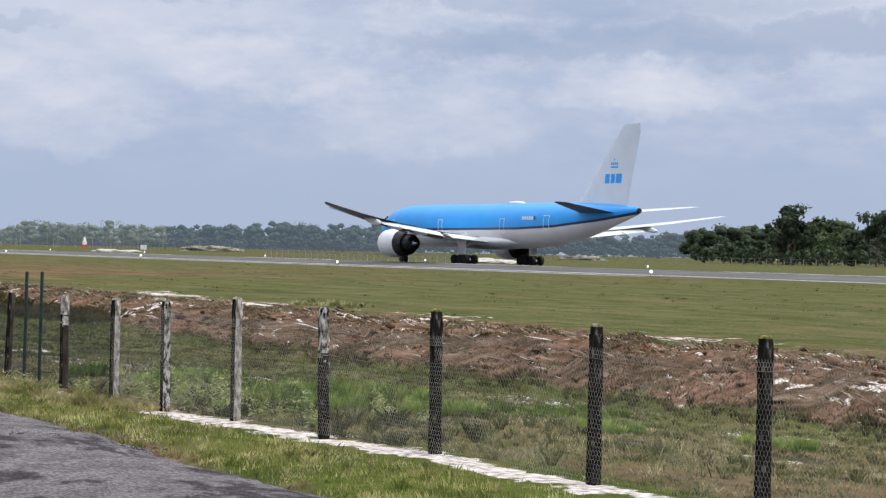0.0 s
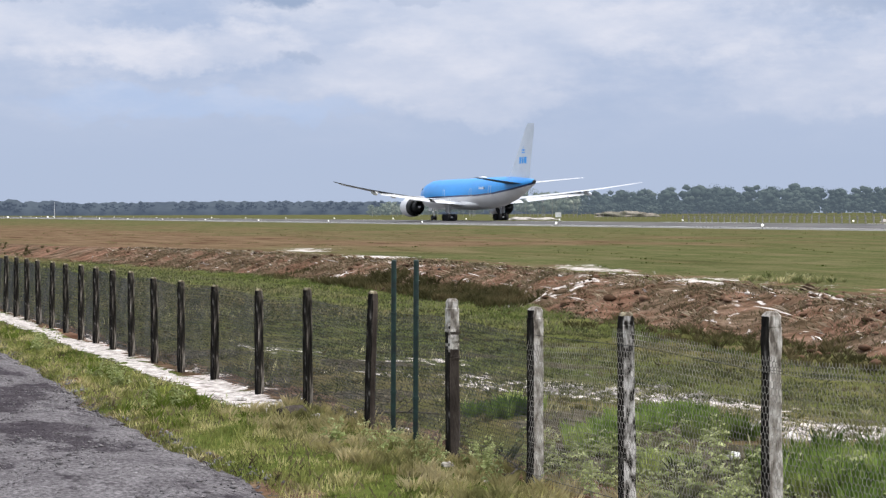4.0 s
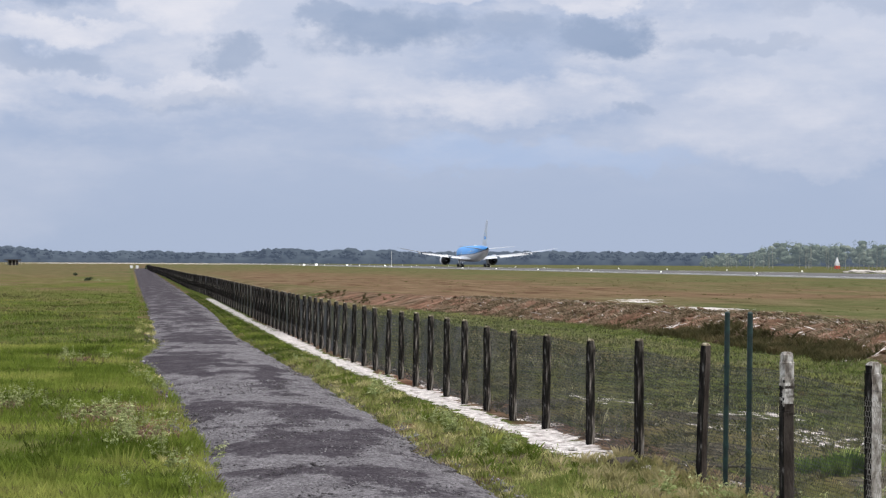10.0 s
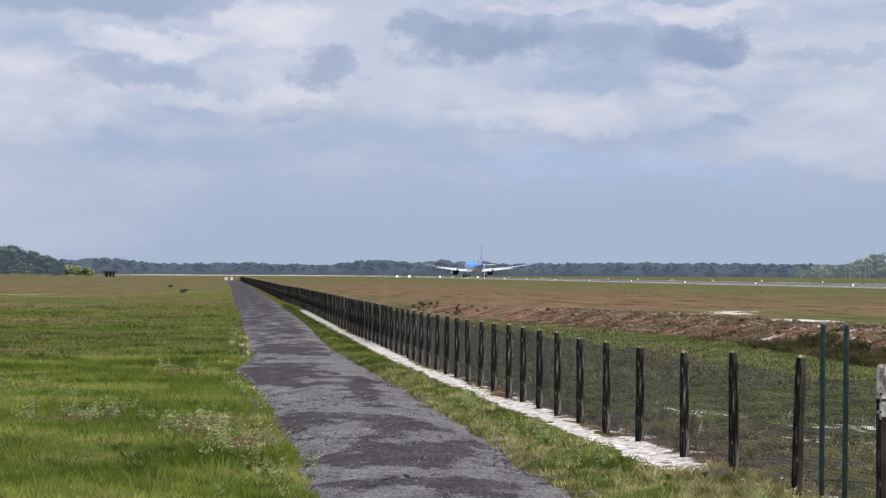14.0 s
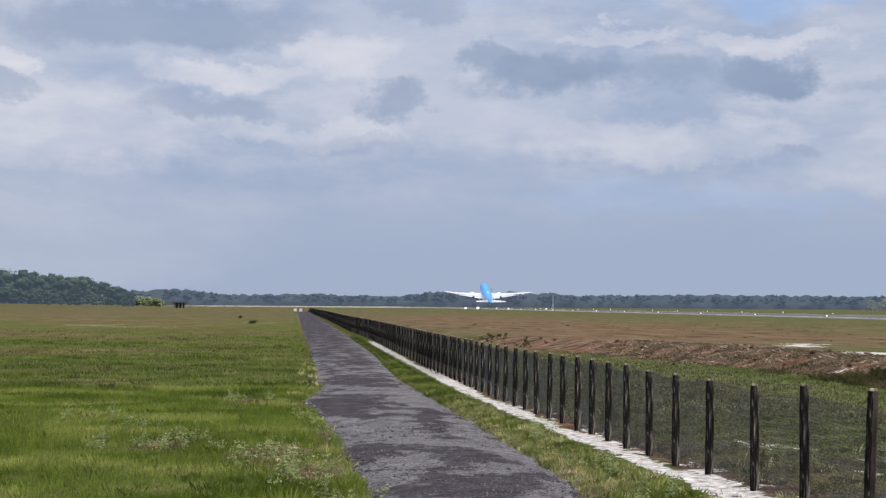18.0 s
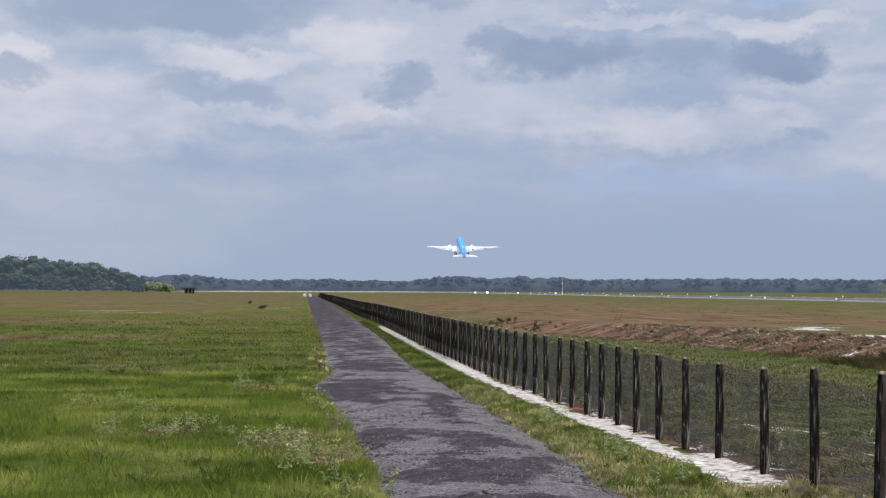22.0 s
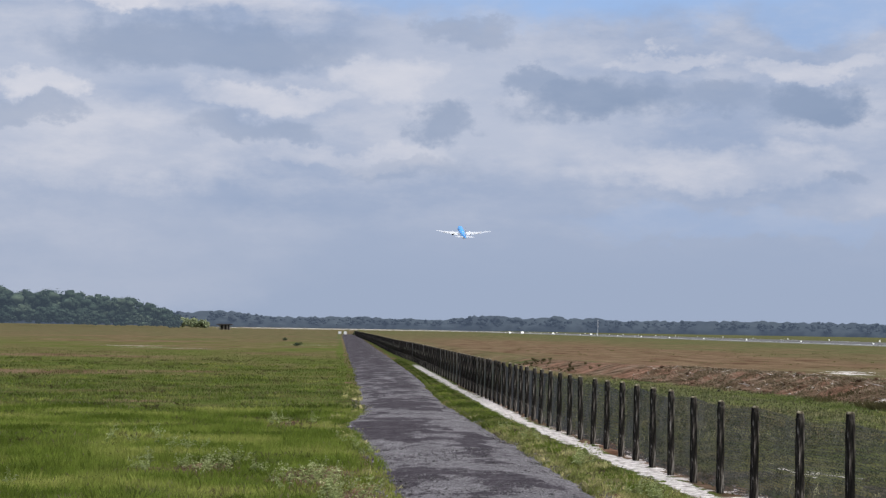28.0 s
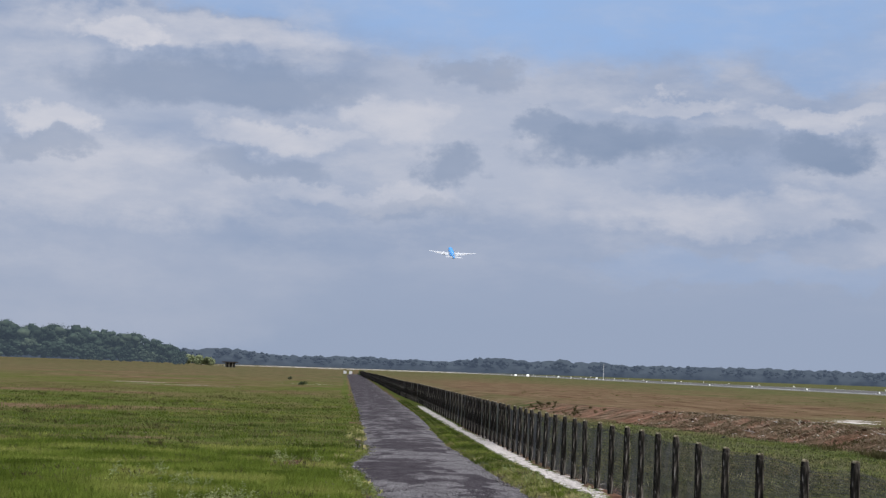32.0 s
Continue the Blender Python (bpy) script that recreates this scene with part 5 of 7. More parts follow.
def gravel(name, x, y, size, seed, material, label):
    """Loose stones: squashed octahedra of uneven shape, in one mesh."""
    rnd = np.random.RandomState(seed)
    n = len(x)
    base = np.array([(1, 0, 0), (0, 1, 0), (-1, 0, 0), (0, -1, 0), (0, 0, 0.5), (0, 0, -0.5)], float)
    tri = np.array([(0, 1, 4), (1, 2, 4), (2, 3, 4), (3, 0, 4), (1, 0, 5), (2, 1, 5), (3, 2, 5), (0, 3, 5)])
    s = size * np.exp(rnd.normal(0, 0.45, (n, 1, 1)))
    crown = np.clip((x - rl(y)) / (rr(y) - rl(y)), 0, 1)
    on_track = (crown > 0) & (crown < 1)
    z = np.where(on_track, np.maximum(ground_z(x, y), -0.045 + 0.085 * (1 - np.abs(2 * crown - 1) ** 3)), ground_z(x, y))
    V = base[None] * rnd.uniform(0.6, 1.35, (n, 6, 3)) * s + np.stack([x, y, z + 0.1 * size], 1)[:, None]
    F = tri[None] + (np.arange(n) * 6)[:, None, None]
    tagged(np_mesh(name, V.reshape(-1, 3), F.reshape(-1, 3), material), label, "gravel", kind="stuff")


def build_gravel():
    stone = mat("grey_stones", [(0.075, 0.068, 0.070), (0.17, 0.16, 0.165), (0.30, 0.285, 0.285)], 0.95, 2.0, 40, jitter=0.6, spec=0.05)
    x, y = scatter(9000, lambda v: rl(v) + 0.05, lambda v: rr(v) - 0.02, 8, 30, 81)
    gravel("gravel", x, y, 0.0085, 81, stone, "loose grey stones strewn over the worn track")
    x, y = scatter(7000, lambda v: rr(v) - 0.22, lambda v: rr(v) + 0.16, 6, 45, 82, clump=0.8)
    gravel("gravel", x, y, 0.013, 82, stone, "loose grey stones along the track edge")
    x, y = scatter(6000, lambda v: rl(v) - 0.2, lambda v: rl(v) + 0.25, 9, 50, 83, clump=0.8)
    gravel("gravel", x, y, 0.013, 83, stone, "loose grey stones along the track edge")
    # arcs of white chips washed out behind the fence
    rnd = np.random.RandomState(84)
    chip = mat("white_stone_chips", [(0.20, 0.18, 0.16), (0.40, 0.37, 0.35), (0.56, 0.53, 0.51)], 0.95, 3.0, 40, jitter=0.7, spec=0.05)
    for line, n in ((((8.0, 14.4), (8.5, 15.2), (9.3, 15.6), (10.1, 15.9), (10.3, 15.0), (10.0, 14.6), (10.7, 14.5), (11.0, 13.8), (10.4, 12.8), (9.4, 11.8)), 6000), (((7.4, 18.8), (8.2, 19.3), (9.0, 19.8), (9.7, 19.4), (10.1, 20.2), (10.0, 21.4)), 1900), (((13.0, 15.2), (13.6, 15.8), (14.0, 16.6)), 700)):
        p = np.array(line)
        q = rnd.uniform(0, len(p) - 1, n)
        x = np.interp(q, np.arange(len(p)), p[:, 0]) + rnd.normal(0, 0.24, n)
        y = np.interp(q, np.arange(len(p)), p[:, 1]) + rnd.normal(0, 0.42, n)
        keep = hills(x, y, 2.6, 1.0) > -0.1
        gravel("white_chips", x[keep], y[keep], 0.019, 84, chip, "white stone chips strewn in the meadow behind the fence")


def build_litter():
    """Scraps lying by the fence: a broken concrete lump, a dead branch, a crumpled paper bag."""
    rnd = random.Random(8)
    lumps = ((4.27, 16.54, 0.11), (4.42, 16.3, 0.06), (4.15, 16.9, 0.05), (4.5, 15.9, 0.05), (4.33, 17.2, 0.045), (4.46, 17.8, 0.04), (4.2, 18.3, 0.035), (4.55, 13.1, 0.05))
    for x, y, r in lumps:
        bm = bmesh.new()
        bmesh.ops.create_icosphere(bm, subdivisions=2, radius=r)
        for v in bm.verts:
            v.co = Vector((v.co.x * 1.5, v.co.y, v.co.z * 0.6)) * rnd.uniform(0.82, 1.15)
        ob = tagged(part("rubble_lump", bm, CONCRETE_PALE if r < 0.1 else CONCRETE_BROWN, None), "weathered lump of broken concrete beside the fence", "rubble", "rubble by the fence")
        ob.matrix_basis = pose(x, y, float(ground_z(x, y)) + 0.35 * r, 0, 0, rnd.uniform(0, 180))
    for x, y, turn in ((4.8, 14.44, 20), (5.09, 16.21, -35), (4.9, 12.6, 60)):
        bm = bmesh.new()
        pts = [Vector((-0.45 + 0.15 * k, rnd.uniform(-0.08, 0.08), 0.015 + rnd.uniform(0, 0.05))) for k in range(7)]
        for p, q in zip(pts, pts[1:]):
            bm_rod(bm, p, q, 0.009, 0.007, 6)
        bm_rod(bm, pts[3], pts[3] + Vector((0.12, 0.16, 0.09)), 0.009, 0.004, 5)
        bm_rod(bm, pts[4], pts[4] + Vector((0.1, -0.14, 0.07)), 0.008, 0.004, 5)
        ob = tagged(part("branch", bm, BARK, None), "dead grey branch lying at the foot of the fence", "branch", "dead branches")
        ob.matrix_basis = pose(x, y, float(ground_z(x, y)), 0, 0, turn)
    bm = bmesh.new()
    bmesh.ops.create_icosphere(bm, subdivisions=3, radius=0.045)
    for v in bm.verts:
        v.co = Vector((v.co.x * 1.3, v.co.y, v.co.z * 0.8)) * rnd.uniform(0.72, 1.12)
    ob = tagged(part("paper_bag", bm, WHITE_PAINT, None), "crumpled white paper bag in the rank grass", "litter")
    ob.matrix_basis = pose(6.8, 12.9, float(ground_z(6.8, 12.9)) + 0.03)


def clods(name, n, seed, lo, hi, spread, material, label, size):
    """Lumps of earth: squashed eight-sided stones of uneven shape, in one mesh."""
    rnd = np.random.RandomState(seed)
    y = rnd.uniform(-8, 98, n)
    x = lerp_line(CREST, y) + rnd.uniform(lo, hi, n)
    if spread:
        keep = hills(x, y, spread, seed) > -0.1
        x, y = x[keep], y[keep]
    n = len(x)
    z = ground_z(x, y)
    base = np.array([(1, 0, 0), (0, 1, 0), (-1, 0, 0), (0, -1, 0), (0, 0, 1), (0, 0, -0.6), (0.6, 0.6, 0.55), (-0.6, 0.6, 0.55), (-0.6, -0.6, 0.55), (0.6, -0.6, 0.55)], float)
    tri = np.array([(0, 1, 6), (1, 2, 7), (2, 3, 8), (3, 0, 9), (6, 1, 7), (7, 2, 8), (8, 3, 9), (9, 0, 6), (4, 6, 7), (4, 7, 8), (4, 8, 9), (4, 9, 6), (5, 1, 0), (5, 2, 1), (5, 3, 2), (5, 0, 3)])
    s = size * np.exp(rnd.normal(0, 0.5, (n, 1, 1)))
    V = base[None] * rnd.uniform(0.6, 1.3, (n, 10, 3)) * s * np.array([1.2, 1.6, 0.8])
    V = V + np.stack([x, y, z + 0.15 * size], 1)[:, None]
    F = tri[None] + (np.arange(n) * 10)[:, None, None]
    ob = np_mesh(name, V.reshape(-1, 3), F.reshape(-1, 3), material)
    return tagged(ob, label, "earth", kind="stuff")


# ---------------------------------------------------------------- trees
def crown_arrays(rnd, height, radius, n, leaf, base=0.35):
    """Leaf clumps: small quads round several limb ends, uneven outline with gaps."""
    k = rnd.randint(6, 11)
    cz = rnd.uniform(base + 0.1, 0.92, k) * height
    ca = rnd.uniform(0, 6.283, k)
    cr = radius * rnd.uniform(0.15, 0.8, k) * np.sqrt(np.clip(1.15 - (cz / height - 0.55) ** 2 * 3, 0.1, 1))
    rad = radius * rnd.uniform(0.32, 0.6, k)
    pick = rnd.randint(0, k, n)
    d = rnd.normal(0, 1, (n, 3))
    d /= np.linalg.norm(d, axis=1, keepdims=True)
    rr_ = rad[pick] * rnd.uniform(0.55, 1.05, n)
    C = np.stack([np.cos(ca[pick]) * cr[pick] + d[:, 0] * rr_, np.sin(ca[pick]) * cr[pick] + d[:, 1] * rr_, cz[pick] + d[:, 2] * rr_ * 0.7], 1)
    C[:, 2] = np.maximum(C[:, 2], height * 0.08)
    u = rnd.normal(0, 1, (n, 3))
    u /= np.linalg.norm(u, axis=1, keepdims=True)
    v = np.cross(u, d)
    s = leaf * rnd.uniform(0.6, 1.3, (n, 1))
    V = np.concatenate([C - u * s, C + v * s * 0.8, C + u * s, C - v * s * 0.8])
    i = np.arange(n)
    return V, np.stack([i, i + n, i + 2 * n, i + 3 * n], 1), (cz, ca, cr, rad)


def make_tree(seed, height, radius, leaves, n=620, base=0.35):
    rnd = np.random.RandomState(seed)
    V, F, (cz, ca, cr, _) = crown_arrays(rnd, height, radius, n, radius * 0.13, base)
    tree = new("tree")
    np_mesh("crown", V, F, leaves, tree)
    bm = bmesh.new()
    bm_rod(bm, (0, 0, -0.5), (0.2, 0.1, height * 0.55), height * 0.022, height * 0.010, 8)
    for z, a, r in zip(cz, ca, cr):
        bm_rod(bm, (0.1, 0.05, height * 0.4 * min(1, z / height + 0.2)), (math.cos(a) * r, math.sin(a) * r, z), height * 0.008, height * 0.003, 5)
    part("trunk", bm, BARK, tree)
    return tree


def along(line):
    """Points (bearing, distance, height) as arrays of x, y, height and the length along."""
    p = np.array(line, float)
    x, y = p[:, 1] * np.sin(np.radians(p[:, 0])), p[:, 1] * np.cos(np.radians(p[:, 0]))
    return x, y, p[:, 2], np.concatenate([[0], np.cumsum(np.hypot(np.diff(x), np.diff(y)))])


def ball():
    bm = bmesh.new()
    bmesh.ops.create_icosphere(bm, subdivisions=2, radius=1.0)
    V, F = np.array([v.co[:] for v in bm.verts]), np.array([[v.index for v in f.verts] for f in bm.faces])
    bm.free()
    return V, F


BALL_V, BALL_F = ball()


def wood(name, line, count, depth, n, leaf, material, label, seed, lo=0.72, hi=1.04, lumps=0):
    """A far wood along a line: many trees in one mesh."""
    rnd = np.random.RandomState(seed)
    X, Y, H, seg = along(line)
    VV, FF, BV, BF, off = [], [], [], [], 0
    for k in range(count):
        s = rnd.uniform(0, seg[-1])
        px, py, ph = np.interp(s, seg, X), np.interp(s, seg, Y), np.interp(s, seg, H)
        q = np.array([px, py]) * (1 + rnd.uniform(0, depth) / np.hypot(px, py))
        hgt = ph * rnd.uniform(lo, hi)
        V, F, limbs = crown_arrays(rnd, hgt, hgt * rnd.uniform(0.30, 0.46), n, leaf, 0.15)
        VV.append(V + np.array([q[0], q[1], -0.3]))
        FF.append(F + off)
        off += len(V)
        if lumps:
            # the dense inside of the crown, lump by lump
            cz, ca, cr, rad = limbs
            for j in range(min(lumps, len(cz))):
                size = rad[j] * 0.74
                B = BALL_V * rnd.uniform(0.68, 1.18, (len(BALL_V), 1)) * size * np.array([1.0, 1.0, 0.72])
                BF.append(BALL_F + len(BALL_V) * len(BV))
                BV.append(B + np.array([q[0] + math.cos(ca[j]) * cr[j], q[1] + math.sin(ca[j]) * cr[j], cz[j] - 0.3]))
    if lumps:
        inner = np_mesh(name + "_canopy", np.concatenate(BV), np.concatenate(BF), material)
        tagged(inner, label, "trees", kind="stuff")
    ob = np_mesh(name, np.concatenate(VV), np.concatenate(FF), material)
    return tagged(ob, label, "trees", kind="stuff")


def ridge(name, line, depth, material, label, seed, step=5.0):
    """The closed canopy of a far wood: a rounded, lumpy ridge that follows a line."""
    X, Y, H, seg = along(line)
    ss = np.arange(0, seg[-1], step)
    px, py, hh = np.interp(ss, seg, X), np.interp(ss, seg, Y), np.interp(ss, seg, H) * 0.9
    r = np.hypot(px, py)
    rnd = np.random.RandomState(seed)
    prof = [(0.0, -0.1), (0.0, 0.3), (0.03, 0.5), (0.07, 0.65), (0.12, 0.78), (0.2, 0.9), (0.32, 0.98), (0.5, 1.0), (0.75, 0.95), (1.0, 0.8)]
    ends = smooth01(np.minimum(ss, seg[-1] - ss) / (step * 8))
    V = []
    for d, f in prof:
        lump = rnd.uniform(0.84, 1.10, len(ss)) + 0.06 * np.sin(ss * 0.5 + 9 * d + seed) * np.sin(ss * 0.23 + 5 * f)
        jut = (rnd.uniform(-0.5, 0.5, len(ss)) * step * 0.9) / r
        V.append(np.stack([px * (1 + d * depth / r + jut), py * (1 + d * depth / r + jut), np.where(f > 0, hh * f * lump * (0.35 + 0.65 * ends), -1.0)], 1))
    n = len(ss)
    V = np.concatenate(V)
    i = np.arange(n - 1)
    F = np.concatenate([np.stack([i + k * n, i + 1 + k * n, i + 1 + (k + 1) * n, i + (k + 1) * n], 1) for k in range(len(prof) - 1)])
    ob = np_mesh(name, V, F, material)
    return tagged(ob, label, "trees", kind="stuff")


def build_shrubs():
    """Low dark shrubs: in the field by the track, and by the far end of the fence."""
    for k, (x, y, h, r, lab) in enumerate(((-5.3, 180.0, 0.32, 0.42, "low dark shrub standing alone in the field"), (-8.6, 240.0, 0.34, 0.36, "low dark shrub standing alone in the field"), (0.9, 462.0, 0.9, 1.3, "dark bush at the far end of the fence"))):
        rnd = np.random.RandomState(90 + k)
        V, F, _ = crown_arrays(rnd, h, r, 420, 0.10 * r, 0.05)
        shrub = tagged(new("shrub"), lab, "shrub")
        np_mesh("crown", V, F, LEAF_NEAR, shrub)
        part("stem", bm_rod(bmesh.new(), (0, 0, -0.1), (0, 0, h * 0.6), 0.04 * h, 0.02 * h, 6), BARK, shrub)
        shrub.matrix_basis = pose(x, y, float(ground_z(x, y)))


def build_trees():
    rnd = random.Random(12)
    kinds = [make_tree(40 + k, 1.0 * h, h * r, LEAF_NEAR if k % 4 else LEAF_PALE, 620, b)
             for k, (h, r, b) in enumerate([(15, 0.42, 0.3), (17, 0.36, 0.35), (13, 0.45, 0.25), (16, 0.4, 0.3), (12, 0.5, 0.15), (18, 0.33, 0.4)])]
    line = [(520, 60), (470, 150), (430, 250), (405, 330), (385, 400), (372, 450)]
    lx = [p[1] for p in line]
    lxx = [p[0] for p in line]
    for k in range(120):
        y = rnd.uniform(60, 452)
        x = float(np.interp(y, lx, lxx)) + rnd.uniform(0, 45)
        src = kinds[k % len(kinds)]
        s = rnd.uniform(0.75, 1.1)
        t = src if k < len(kinds) else copy_thing(src, pose(x, y, 0))
        t.matrix_basis = pose(x, y, -0.1, 0, 0, rnd.uniform(0, 360)) @ Matrix.Scale(s, 4)
        tagged(t, "broad-leaved tree with a dense dark crown in the forest edge", "tree", "forest edge trees")
    lab = "dense dark green tropical forest"
    l0 = [(39.3, 600, 15), (49.4, 735, 18), (66.8, 760, 18), (84.6, 640, 17), (99, 630, 17)]
    wood("forest", l0, 560, 80, 170, 0.6, LEAF_NEAR, lab, 5, 0.65, 1.04, 8)
    wood("forest_undergrowth", [(85.4, 502, 5), (71.8, 479, 5), (59, 485, 5), (50, 510, 5), (40.3, 564, 5)], 260, 12, 40, 0.6, LEAF_NEAR, "low bushes along the forest edge", 6)
    wood("forest_undergrowth", [(99, 600, 8), (84.6, 620, 8), (66.8, 735, 8), (49.4, 712, 8), (39.3, 580, 7)], 420, 14, 80, 0.8, LEAF_NEAR, "low bushes along the forest edge", 16)
    lab = "hazy green woodland beyond the runway"
    l1 = [(47, 1190, 18), (41, 1190, 19), (35, 1150, 16), (31.5, 1130, 17), (29.5, 1120, 18.5), (26, 1110, 18), (24, 1100, 15), (22.2, 1095, 13)]
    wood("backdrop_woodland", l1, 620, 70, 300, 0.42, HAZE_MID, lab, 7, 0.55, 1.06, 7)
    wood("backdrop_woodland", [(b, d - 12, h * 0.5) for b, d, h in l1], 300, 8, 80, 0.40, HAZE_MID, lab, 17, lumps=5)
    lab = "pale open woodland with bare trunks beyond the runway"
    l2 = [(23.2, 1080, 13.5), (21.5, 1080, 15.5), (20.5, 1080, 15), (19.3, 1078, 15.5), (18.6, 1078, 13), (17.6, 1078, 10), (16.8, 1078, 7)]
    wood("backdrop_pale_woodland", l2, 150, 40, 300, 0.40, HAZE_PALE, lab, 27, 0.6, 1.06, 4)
    X, Y, H, seg = along(l2)
    trunks, gen = bmesh.new(), random.Random(28)
    for k in range(40):
        q = gen.uniform(0, seg[-1])
        px, py, ph = (float(np.interp(q, seg, v)) for v in (X, Y, H))
        top = ph * gen.uniform(0.55, 0.85)
        bm_rod(trunks, (px * 0.997, py * 0.997, -0.3), (px * 0.997 + gen.uniform(-0.6, 0.6), py * 0.997, top), 0.16, 0.08, 5)
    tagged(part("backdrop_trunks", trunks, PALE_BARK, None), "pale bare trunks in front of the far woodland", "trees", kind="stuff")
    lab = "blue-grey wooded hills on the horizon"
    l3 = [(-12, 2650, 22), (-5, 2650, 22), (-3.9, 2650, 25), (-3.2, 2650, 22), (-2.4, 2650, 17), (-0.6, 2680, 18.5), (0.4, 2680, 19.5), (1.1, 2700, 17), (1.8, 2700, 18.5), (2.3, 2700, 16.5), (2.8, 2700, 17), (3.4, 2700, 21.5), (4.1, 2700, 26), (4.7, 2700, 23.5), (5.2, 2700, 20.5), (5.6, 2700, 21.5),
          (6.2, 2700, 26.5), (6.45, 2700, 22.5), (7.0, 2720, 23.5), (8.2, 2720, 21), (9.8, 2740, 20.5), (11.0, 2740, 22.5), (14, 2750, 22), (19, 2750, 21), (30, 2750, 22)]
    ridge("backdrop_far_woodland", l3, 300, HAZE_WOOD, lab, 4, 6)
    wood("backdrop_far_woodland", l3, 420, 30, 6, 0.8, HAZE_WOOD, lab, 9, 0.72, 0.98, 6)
    lab = "dark green forest beside the airfield"
    l5 = [(-20, 960, 22), (-12, 985, 22), (-10.3, 1000, 21.5), (-9.5, 1000, 21.5), (-9.1, 1000, 19.5), (-8.3, 1000, 20.5), (-7.95, 1000, 17.5), (-7.35, 1000, 19.5), (-6.9, 1000, 17.5), (-6.45, 1000, 16), (-6.1, 1000, 13), (-5.7, 1005, 10.5), (-5.2, 1010, 8.5)]
    wood("backdrop_forest", l5, 360, 50, 360, 0.46, HAZE_FOREST, lab, 10, 0.64, 1.0, 8)
    wood("backdrop_forest", [(b, d - 12, h * 0.5) for b, d, h in l5], 220, 8, 130, 0.36, HAZE_FOREST, lab, 18, lumps=6)
    wood("bushes", [(-5.6, 1020, 6.0), (-5.0, 1020, 6.5), (-4.4, 1030, 4.5)], 46, 8, 90, 0.5, LEAF_BRIGHT, "bright green bushes at the forest end", 11)


# ---------------------------------------------------------------- aeroplane
AIR_BLUE = mat("sky_blue_gloss_paint", [(0.012, 0.30, 0.78), (0.016, 0.33, 0.82)], 0.28, 0.4, 6.0, bump=0.0, spec=0.5, grain=0.12)
AIR_WHITE = mat("white_gloss_paint", [(0.72, 0.72, 0.73), (0.78, 0.78, 0.78)], 0.3, 0.4, 6.0, bump=0.0, spec=0.5, grain=0.12)
# The fin's white, with the blue-grey of its shade mixed into the colour.
AIR_FIN_SHADE = mat("blue_shaded_white_gloss_paint", [(0.56, 0.62, 0.70), (0.61, 0.67, 0.75)], 0.3, 0.4, 6.0, bump=0.0, spec=0.5, grain=0.12)
AIR_NAVY = mat("navy_paint", [(0.008, 0.018, 0.09), (0.012, 0.024, 0.11)], 0.35, 0.4, 6.0, bump=0.0, spec=0.5, grain=0.12)
AIR_GREY = mat("grey_wing_paint", [(0.55, 0.56, 0.57), (0.62, 0.63, 0.64)], 0.4, 0.5, 5.0, bump=0.0, spec=0.5, grain=0.12)
# Grey paint darkened further to carry the shade under wings and tailplane.
AIR_UNDER_SHADE = mat("shaded_grey_underwing_paint", [(0.040, 0.042, 0.047), (0.060, 0.063, 0.068)], 0.45, 0.5, 5.0, bump=0.0, spec=0.4, grain=0.12)
AIR_DARK = mat("dark_exhaust_metal", [(0.02, 0.02, 0.02), (0.05, 0.05, 0.05)], 0.5, 2.0, 10.0, metal=0.6, bump=0.05)
AIR_METAL = mat("polished_lip_metal", [(0.5, 0.5, 0.5), (0.6, 0.6, 0.6)], 0.25, 2.0, 10.0, metal=0.9, bump=0.0)
RUBBER = mat("tyre_rubber", [(0.012, 0.012, 0.012), (0.025, 0.024, 0.023)], 0.85, 4.0, 20.0)
GLASS_DARK = mat("dark_cockpit_glass", [(0.01, 0.012, 0.015), (0.015, 0.018, 0.02)], 0.1, 1.0, 5.0, bump=0, spec=0.6)

# y from the main wheels (nose at +31.7), radius, height of the centre line
BODY = [(31.7, 0.05, 4.75), (31.4, 0.55, 4.78), (30.7, 1.15, 4.85), (29.7, 1.72, 4.95), (28.2, 2.28, 5.12), (26.2, 2.72, 5.28), (23.7, 3.0, 5.38), (20.7, 3.1, 5.4), (8.0, 3.1, 5.4),
        (-3.0, 3.1, 5.4), (-9.0, 3.08, 5.42), (-15.0, 2.85, 5.65), (-20.0, 2.40, 6.05), (-24.0, 1.85, 6.45), (-27.5, 1.25, 6.85), (-30.0, 0.80, 7.1), (-31.6, 0.50, 7.25), (-31.9, 0.38, 7.27)]
EDGE = [(31.7, 4.3), (28.7, 4.35), (23.7, 4.75), (15.0, 5.0), (-9.0, 5.15), (-17.0, 5.45), (-25.0, 6.2), (-31.9, 7.15)]


